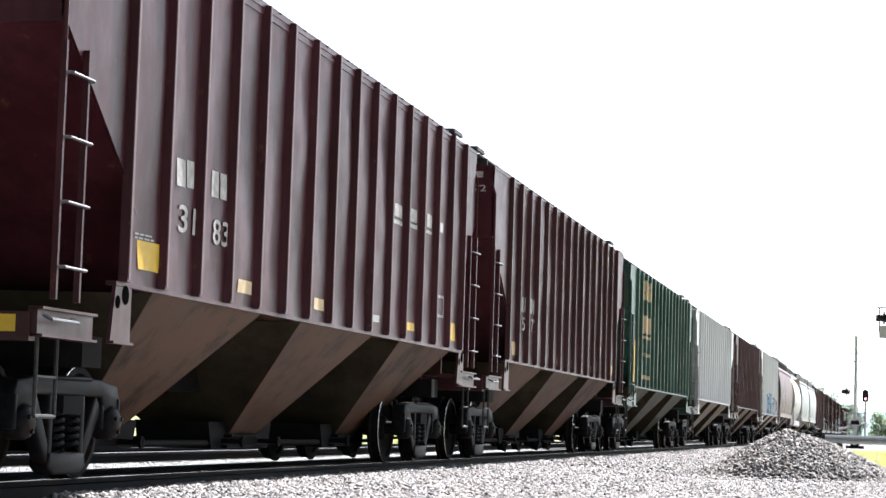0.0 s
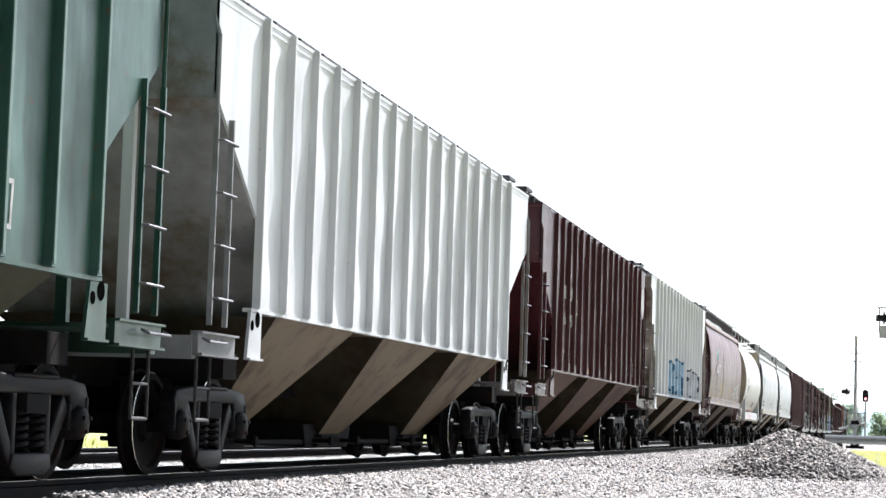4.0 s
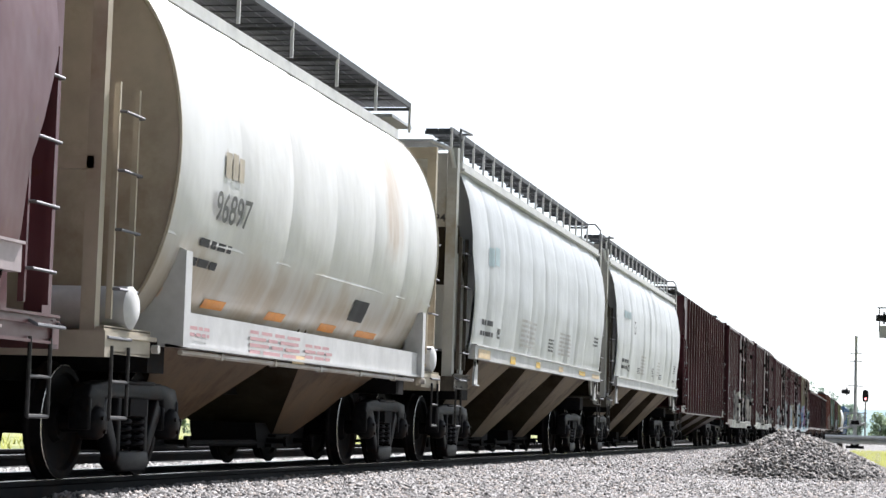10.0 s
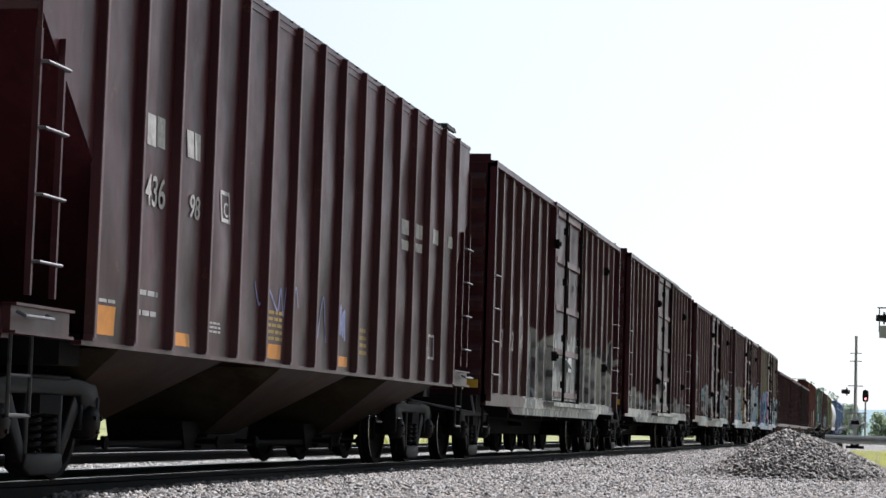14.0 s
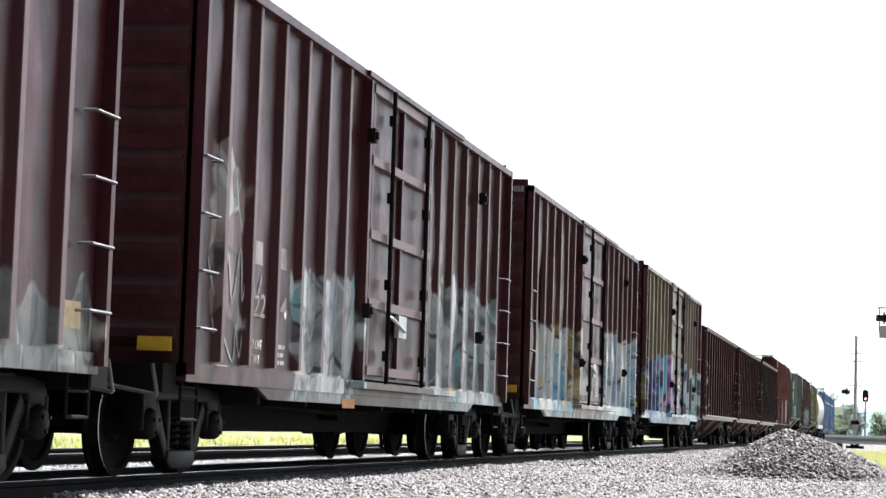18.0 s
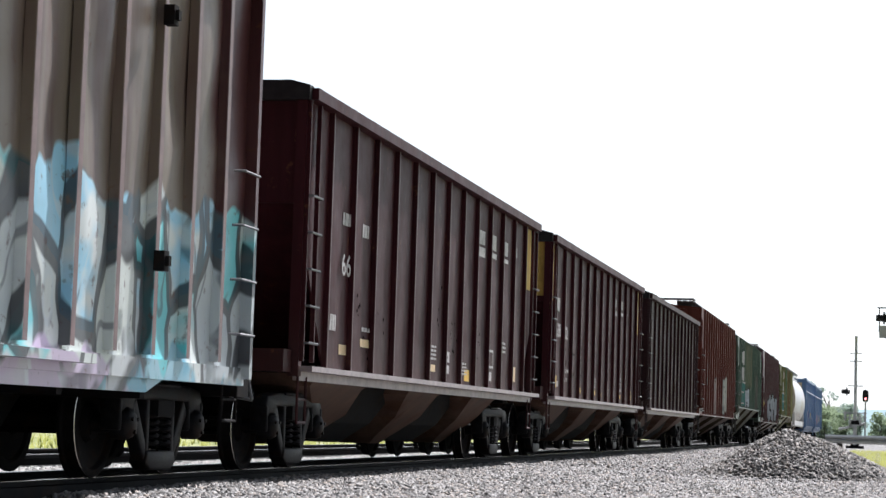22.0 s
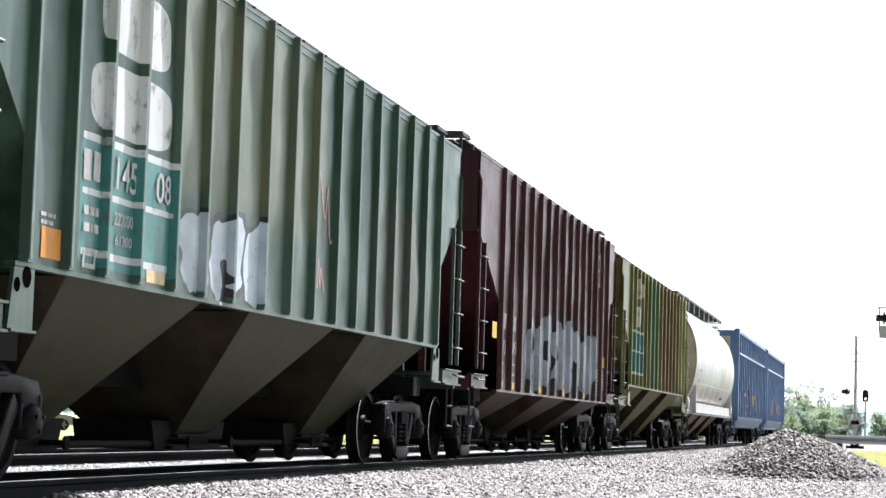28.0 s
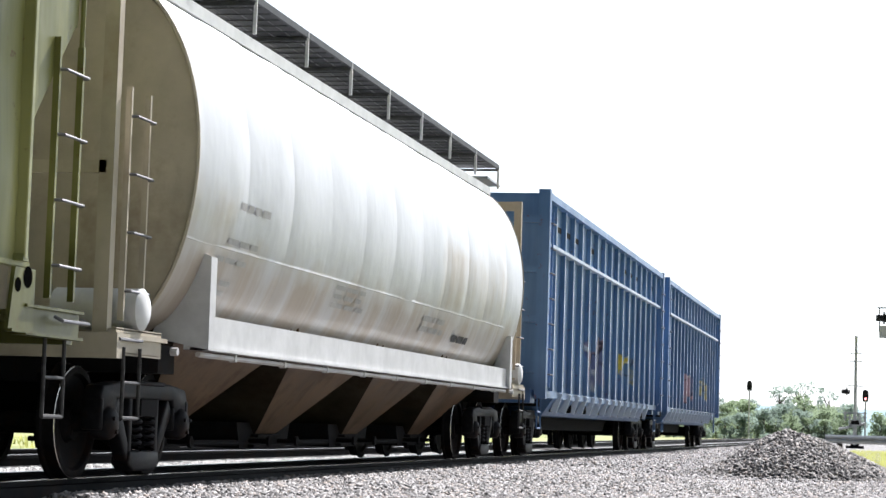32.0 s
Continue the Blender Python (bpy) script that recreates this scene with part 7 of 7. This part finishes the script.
part("heap_core", MB().grid(lambda u, v: (HEAP[0] - 0.5 + 3.0 * u, HEAP[1] + 2.75 * v, heap_z(HEAP[0] - 0.5 + 3.0 * u, HEAP[1] + 2.75 * v) - 0.06), [-1 + 0.1 * i for i in range(21)], [-1 + 0.1 * i for i in range(21)]), M["bed"], heap, smooth=60)
st = scatter("loose_stone", hp, rng_.uniform(0.05, 0.11, len(hp)), M["stone_heap"], "", 12)
del st["category"]
st.parent = heap

# ties, near ones as pieces of the two tracks
bedding = thing("track_ties", "dark timber ties under the rails", "railway ties", "", "structure")
for xc, nm in ((0.0, 0), (-3.81, 1)):
    me = MB().box(-1.3, 1.3, -0.115, 0.115, -0.33, -0.165).mesh("tie", M["tie"])
    for i in range(120):
        part("tie", me, None, bedding, at=(xc, 8 + 0.52 * i + 0.03 * noise.noise((i * 1.7, nm, 0)), 0.0))


# ---- crossing equipment beyond the heap ----
def guardrail():
    g = thing("guardrail", "galvanised steel guardrail on short posts", "guardrail")
    prof = [(0.0, 0.02), (0.05, 0.07), (0.05, 0.105), (0.0, 0.15), (0.05, 0.195), (0.05, 0.23), (0.0, 0.28)]
    y = 64.0
    pts = [(y - a, 0.27 + b) for a, b in prof]
    part("beam", MB().prism(pts + [(p + 0.012, q) for p, q in reversed(pts)], 5.62, 13.0), M["galv"], g)
    part("end_wing", MB().prism(pts + [(p + 0.012, q) for p, q in reversed(pts)], 5.42, 5.617), M["galv"], g)
    for x in (5.85, 7.75, 9.65, 11.55):
        part("post", MB().box(x - 0.09, x + 0.09, y + 0.013, y + 0.2, -0.56, 0.55), M["tie"], g)


guardrail()
tagged(new("road", MB().box(2.2, 30.0, 118.0, 143.0, -0.5, -0.42).mesh("road", plain("pale_concrete", (0.55, 0.54, 0.52), 0.8, vary=0.1, scale=0.5))), "pale concrete crossing apron", "road", kind="structure")


def hooded_lamp(parent, x, y, z, face, mat, lit=None, r=0.15):
    """Round signal lamp with a backplate and hood. face: unit vector."""
    f = Vector(face).normalized()
    c = Vector((x, y, z))
    mb = MB().rod(c - f * 0.02, c, 0.3, 18)
    mb.rod(c - f * 0.2, c - f * 0.02, 0.16, 12, 0.2)
    lamp = part("signal_lamp", mb, mat, parent, "black hooded crossing lamp")
    mb = MB()
    mb.rod(c, c + f * 0.34, r + 0.02, 14, r)
    part("hood", mb, mat, lamp)
    if lit:
        part("lens", MB().rod(c + f * 0.3, c + f * 0.345, r * 0.8, 14), lit, lamp)


n_ = Nodes("red_signal_lens")
n_.bsdf.inputs["Emission Color"].default_value = (1.0, 0.25, 0.28, 1)
n_.bsdf.inputs["Emission Strength"].default_value = 2.0
M["red_lens"] = n_.out((0.5, 0.05, 0.05), 0.3)


def crossing_mast(x, y):
    m = thing("crossing_mast", "tall grey pole with crossing lamps and boxes", "signal mast")
    part("base", MB().box(x - 0.6, x + 0.6, y - 0.4, y + 0.4, -0.55, -0.15).box(x - 0.3, x + 0.3, y - 0.3, y + 0.3, -0.15, 0.2), M["truck_steel"], m)
    part("pole", MB().rod((x, y, 0.4), (x, y, 7.1), 0.13, 14, 0.09), M["galv"], m, smooth=40)
    part("finial", MB().rod((x, y, 7.1), (x, y, 7.4), 0.11, 10, 0.1), M["sill_pale"], m)
    for z, w in ((6.2, 0.4), (5.65, 0.4), (3.95, 0.52)):
        part("cross_arm", MB().box(x - w, x + w, y - 0.05, y + 0.05, z - 0.03, z + 0.03), M["galv"], m)
    hooded_lamp(m, x - 0.6, y, 3.55, (-1, -0.25, 0), M["black"])
    part("gate_mechanism", MB().box(x - 0.42, x + 0.42, y - 0.4, y + 0.2, 1.22, 1.66), M["galv"], m, "grey gate mechanism box")
    part("mechanism_cover", MB().prism([(x - 0.3, 1.3), (x + 0.3, 1.3), (x + 0.24, 1.58), (x - 0.24, 1.58)], y - 0.46, y - 0.403, "y"), M["truck_steel"], m)
    for z in (1.78, 2.08):
        part("counterweight_arm", MB().box(x - 0.78, x + 0.78, y - 0.44, y - 0.38, z - 0.035, z + 0.035), M["galv"], m)
    for d, w, t in ((-0.68, 0.07, 2.16), (-0.36, 0.05, 2.12), (-0.05, 0.09, 2.2), (0.3, 0.06, 2.12), (0.66, 0.08, 2.16)):
        part("counterweight", MB().box(x + d - w, x + d + w, y - 0.5, y - 0.443, 1.55, t), M["galv"], m)
    part("stub_post", MB().box(x - 0.12, x + 0.12, y - 0.45, y - 0.25, -0.1, 1.3), M["galv"], m)
    part("gate_arm", MB().rod((x - 1.1, y - 0.3, 0.95), (x + 0.7, y - 0.3, 1.4), 0.08, 8), M["galv"], m)


crossing_mast(5.12, 147.0)


def track_signal(x, y, z_head, lit, label):
    s = thing("track_signal", label, "railway signal")
    part("pole", MB().rod((x, y, -0.55), (x, y, z_head - 0.4), 0.09, 10), M["galv"], s)
    part("head", MB().prism([(x - 0.28, z_head - 0.55), (x + 0.28, z_head - 0.55), (x + 0.32, z_head), (x + 0.28, z_head + 0.55), (x, z_head + 0.7), (x - 0.28, z_head + 0.55), (x - 0.32, z_head)], y, y + 0.06, "y"), M["black"], s)
    for z in (0.3, -0.25):
        part("hood", MB().rod((x, y, z_head + z), (x, y - 0.35, z_head + z), 0.17, 12), M["black"], s)
    part("lens", MB().rod((x, y - 0.3, z_head - 0.25), (x, y - 0.36, z_head - 0.25), 0.11, 12), lit, s, "glowing red lens" if lit is M["red_lens"] else "unlit lens")


track_signal(5.1, 220.0, 4.6, M["red_lens"], "dark track signal showing a red light")
track_signal(-9.3, 260.0, 6.2, M["void"], "dark two-lamp track signal among trees")

# bracket lamp of the nearer crossing cantilever
near_c = thing("crossing_cantilever", "white bracket box with a black hooded lamp", "crossing signal")
part("pole", MB().rod((8.2, 96.0, -0.5), (8.2, 96.0, 7.0), 0.14, 12), M["galv"], near_c)
part("arm", MB().box(6.75, 8.2, 95.95, 96.05, 6.28, 6.34), M["galv"], near_c)
part("junction_box", MB().box(6.85, 7.6, 95.8, 96.2, 4.95, 5.5), M["sill_pale"], near_c)
part("stem", MB().box(6.82, 6.88, 95.95, 96.05, 5.2, 6.3), M["galv"], near_c)
hooded_lamp(near_c, 7.05, 96.0, 5.85, (-1, -0.2, 0), M["black"])


# ---- car parked beyond the far track ----
def parked_car(x, y, turn):
    car = thing("parked_car", "silver-grey saloon car parked on the grass verge", "car")
    car.location, car.rotation_euler = (x, y, -0.52), (0, 0, radians(turn))
    body_mat = plain("silver_car_paint", (0.28, 0.29, 0.31), 0.3, 0.3, vary=0.08, scale=1.0, spec=0.5)
    glass = plain("dark_car_glass", (0.02, 0.025, 0.03), 0.12, vary=0.1, spec=0.6)
    shell = [(-2.2, 0.28), (-2.25, 0.62), (-2.1, 0.82), (-1.55, 0.9), (-0.95, 1.38), (0.45, 1.42), (1.15, 0.95), (2.0, 0.82), (2.22, 0.6), (2.18, 0.28)]
    arches = [(1.35 + 0.36 * math.cos(a), 0.31 + 0.36 * math.sin(a)) for a in (0.0, 0.8, 1.57, 2.3, 3.14)] + [(-1.35 + 0.36 * math.cos(a), 0.31 + 0.36 * math.sin(a)) for a in (0.0, 0.8, 1.57, 2.3, 3.14)]
    rings = [[(u * k, d, 0.28 + (v - 0.28) * h) for u, v in shell + arches] for d, k, h in ((-0.84, 0.97, 0.96), (-0.78, 1.0, 1.0), (0.78, 1.0, 1.0), (0.84, 0.97, 0.96))]
    part("body", MB().loft(rings), body_mat, car, smooth=35)
    for s_ in (-1, 1):
        for pts in ([(-1.35, 0.93), (-0.9, 1.3), (-0.2, 1.32), (-0.2, 0.93)], [(-0.12, 0.93), (-0.12, 1.32), (0.4, 1.33), (0.92, 0.95)]):
            part("side_window", MB().prism(pts, *sorted((s_ * 0.83, s_ * 0.845)), "y"), glass, car)
        for w_ in (-1.35, 1.35):
            wheel = part("wheel", MB().add(*lathe_y(0.31, s_ * 0.66, s_ * 0.86)), M["black"], car, "black tyre with an alloy rim")
            wheel.location = (w_, 0, 0.31)
            rim = MB()
            for k in range(5):
                a = 1.2566 * k
                rim.rod((0.04 * math.cos(a), s_ * 0.865, 0.04 * math.sin(a)), (0.2 * math.cos(a), s_ * 0.865, 0.2 * math.sin(a)), 0.028, 5)
            part("rim", rim, M["galv"], wheel)


def lathe_y(r, a, b, n=20):
    """A plain drum about the y axis: its vertices and faces."""
    v = [(q * r * math.cos(6.2832 * i / n), y, q * r * math.sin(6.2832 * i / n)) for y, q in ((a, 0.8), (a * 0.98 + b * 0.02, 1.0), (b * 0.96 + a * 0.04, 1.0), (b, 0.8)) for i in range(n)]
    f = [(j * n + i, j * n + (i + 1) % n, (j + 1) * n + (i + 1) % n, (j + 1) * n + i) for j in range(3) for i in range(n)]
    return v, f + [tuple(range(n))[::-1], tuple(range(3 * n, 4 * n))]


parked_car(-39.1, 110.0, 23.0)

# ---- trees, brush and hills ----
def leaf_material(name, a, b, thin_tint=(0.42, 0.52, 0.46)):
    n = Nodes(name)
    geo = n.t.nodes.new("ShaderNodeNewGeometry")
    col = n.stops(geo.outputs["Random Per Island"], [(0.0, a), (0.6, b), (1.0, tuple(min(1, c * 1.5) for c in b))])
    n.out(col, 0.7, 0.0, 0.2)
    thin = n.t.nodes.new("ShaderNodeBsdfTranslucent")
    n.link(n.mix(0.6, col, thin_tint), thin.inputs["Color"])
    both = n.add("ShaderNodeMixShader", Fac=0.6)
    n.link(n.bsdf.outputs[0], both.inputs[1])
    n.link(thin.outputs[0], both.inputs[2])
    n.link(both.outputs[0], n.t.nodes["Material Output"].inputs["Surface"])
    return n.mat


# leaf colours are paled and blued to carry the distance haze
M["leaf_a"] = leaf_material("green_leaves", (0.065, 0.10, 0.08), (0.115, 0.16, 0.12))
M["leaf_b"] = leaf_material("yellow_green_leaves", (0.08, 0.115, 0.062), (0.145, 0.19, 0.095), (0.42, 0.52, 0.36))
M["bark"] = plain("grey_bark", (0.10, 0.085, 0.07), 0.9, vary=0.4, scale=3)


def leaves(centres, radii, n_each, size, seed, mat, name="crown"):
    rng = np.random.default_rng(seed)
    P = []
    for (cx, cy, cz), r in zip(centres, radii):
        q = rng.normal(size=(n_each, 3))
        q /= np.linalg.norm(q, axis=1)[:, None]
        q *= (rng.uniform(0.3, 1.0, (n_each, 1)) ** 0.5) * r
        P.append(q * np.array([1, 1, 0.75]) + np.array([cx, cy, cz]))
    P = np.concatenate(P)
    n = len(P)
    u = rng.normal(size=(n, 3))
    u /= np.linalg.norm(u, axis=1)[:, None]
    v = np.cross(u, rng.normal(size=(n, 3)))
    v /= np.linalg.norm(v, axis=1)[:, None]
    s = size * rng.uniform(0.6, 1.3, (n, 1))
    quad = np.stack([P - u * s, P - v * s * 0.6, P + u * s, P + v * s * 0.6], 1).reshape(-1, 3)
    me = bpy.data.meshes.new(name)
    me.from_pydata(quad.tolist(), [], [(4 * i, 4 * i + 1, 4 * i + 2, 4 * i + 3) for i in range(n)])
    me.materials.append(mat)
    return me


def tree(x, y, h, seed, mat, sparse=False, low=0.18):
    rng = random.Random(seed)
    t = thing("tree", "slender tree with a sparse crown" if sparse else "leafy green tree", "tree", "trees beyond the crossing")
    t.location = (x, y, -0.55)
    mb = MB().rod((0, 0, 0), (0.05 * h * rng.uniform(-1, 1), 0, h * 0.75), 0.035 * h * 0.6, 7, 0.01 * h)
    cs, rs = [], []
    for i in range(9 if sparse else 13):
        a, k = rng.uniform(0, 6.28), rng.uniform(0.55, 0.98) if sparse else rng.uniform(low, 0.9)
        w = h * (0.30 if sparse else 0.36) * (1.05 - abs(k - 0.5) * 0.9)
        tip = (w * rng.uniform(0.3, 1) * math.cos(a), w * rng.uniform(0.3, 1) * math.sin(a), h * k)
        mb.rod((0, 0, h * k * 0.7), tip, 0.009 * h, 5, 0.003 * h)
        cs.append(tip)
        rs.append(h * (rng.uniform(0.06, 0.10) if sparse else rng.uniform(0.13, 0.22)))
    part("trunk", mb, M["bark"], t)
    part("crown", leaves(cs, rs, 34 if sparse else 190, 0.029 * h if not sparse else 0.024 * h, seed, mat), None, t)
    return t


rt = random.Random(5)
for i in range(46):
    y = rt.uniform(330, 430)
    x = -34 + 36 * (i + rt.uniform(0, 1)) / 46
    h = rt.uniform(5.4, 7.8) * (1.0 if x < -6 else 0.85)
    tree(x * y / 380, y, h, 100 + i, M["leaf_a"] if rt.random() < 0.55 else M["leaf_b"])
for i in range(34):
    y = rt.uniform(300, 335)
    tree((-33 + 37 * (i + rt.uniform(0, 1)) / 34) * y / 380, y, rt.uniform(3.2, 5.0), 700 + i, M["leaf_b"] if i % 3 else M["leaf_a"], False, 0.04)
for x, y, h in ((-12.5, 400, 11.2), (-9.0, 405, 12.2), (-4.0, 410, 10.2)):
    tree(x, y, h, int(100 - x), M["leaf_a"], True)
for i in range(8):
    tree(6.5 + 1.6 * i, rt.uniform(270, 330), rt.uniform(4.2, 5.6), 300 + i, M["leaf_a"] if i % 2 else M["leaf_b"])
for i in range(16):
    tree(-30 - 7 * i + rt.uniform(-3, 3), rt.uniform(150, 330), rt.uniform(6, 9), 400 + i, M["leaf_a"] if i % 2 else M["leaf_b"])

for x, y in ((-34.0, 120.0), (-31.0, 117.0)):
    tree(x, y, 2.6, int(900 - x), M["leaf_b"], False, 0.04)

# unseen trees added behind the camera to block sky light from that side
for i in range(26):
    a_ = radians(-178 + 11.5 * i) if i < 10 else radians(-170 + 9.0 * (i - 10))
    d_ = 26 + 9 * (i % 3)
    x_, y_ = CAM_X + d_ * math.cos(a_), d_ * math.sin(a_)
    if abs(x_ + 2) > 8:
        tree(x_, y_, rt.uniform(10, 14), 500 + i, M["leaf_a"])

# grass tufts beside the far track and behind the heap
def tufts(name, n, x0, x1, y0, y1, h, seed, cols):
    rng = np.random.default_rng(seed)
    V_, F_ = [], []
    for i in range(n):
        x, y = rng.uniform(x0, x1), rng.uniform(y0, y1)
        for k in range(5):
            a, l = rng.uniform(0, 6.28), h * rng.uniform(0.5, 1.2)
            dx, dy = 0.35 * l * math.cos(a), 0.35 * l * math.sin(a)
            b = len(V_)
            V_ += [(x - 0.02, y, -0.53), (x + 0.02, y, -0.53), (x + dx, y + dy, -0.53 + l)]
            F_.append((b, b + 1, b + 2))
    me = bpy.data.meshes.new(name)
    me.from_pydata(V_, [], F_)
    me.materials.append(cols)
    tagged(new(name, me), "tufts of dry yellow-green grass", "grass", kind="stuff")


M["grass"] = leaf_material("dry_grass_blades", (0.14, 0.16, 0.03), (0.30, 0.30, 0.07), (0.48, 0.50, 0.20))
tufts("grass", 900, -22, -9.0, 18, 110, 0.35, 21, M["grass"])
tufts("grass", 5000, 5.5, 11, 50, 110, 0.35, 22, M["grass"])


# self-glowing backdrop: distance haze is painted into its colour
def haze_glow_material(name, col, e):
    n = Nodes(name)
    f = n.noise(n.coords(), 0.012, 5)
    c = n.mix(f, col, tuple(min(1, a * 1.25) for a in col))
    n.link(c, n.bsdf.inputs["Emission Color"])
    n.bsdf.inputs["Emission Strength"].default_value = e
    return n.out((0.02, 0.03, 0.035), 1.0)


def ridge(name, y, h, seed, mat, label):
    mb = MB()
    xs = [-1800 + 30 * i for i in range(121)]
    top = lambda x: h * (0.75 + 0.35 * noise.noise((x * 0.004, seed, 0)) + 0.10 * noise.noise((x * 0.03, seed, 1)))
    mb.grid(lambda x, k: (x, y + 60 * k, -1 + top(x) * k), xs, [0.0, 0.5, 1.0])
    tagged(new(name, mb.mesh(name, mat, 60)), label, "hills", kind="structure")


ridge("backdrop_hills", 2600, 46, 1.0, haze_glow_material("hazy_blue_hills", (0.42, 0.58, 0.70), 0.62), "hazy blue wooded hills on the horizon")
ridge("backdrop_woods", 1300, 14, 2.0, haze_glow_material("hazy_green_woods", (0.30, 0.46, 0.46), 0.5), "hazy green woods in the distance")


# ---- motion: the train rolls past at a steady speed ----
def motions():
    ticks = [0.0, 1 / 30, 2 / 30] + [float(k) for k in range(2, 31, 4)] + [32 - 2 / 30, 32 - 1 / 30, 32.0]
    for car, start in CARS:
        walk(car, [(t, pose(0, start - V * t, 0)) for t in ticks])
    turn = math.degrees(V / 30 / WHEEL_R)
    first = {}
    for wheel, d in WHEELS:
        if d not in first:
            first[d] = wheel
            walk(wheel, [(k / 30, pose(0, d, WHEEL_R, turn * k % 360)) for k in range(961)])
        else:
            data = wheel.animation_data_create()
            data.action = first[d].animation_data.action
            data.action_slot = first[d].animation_data.action_slot


motions()
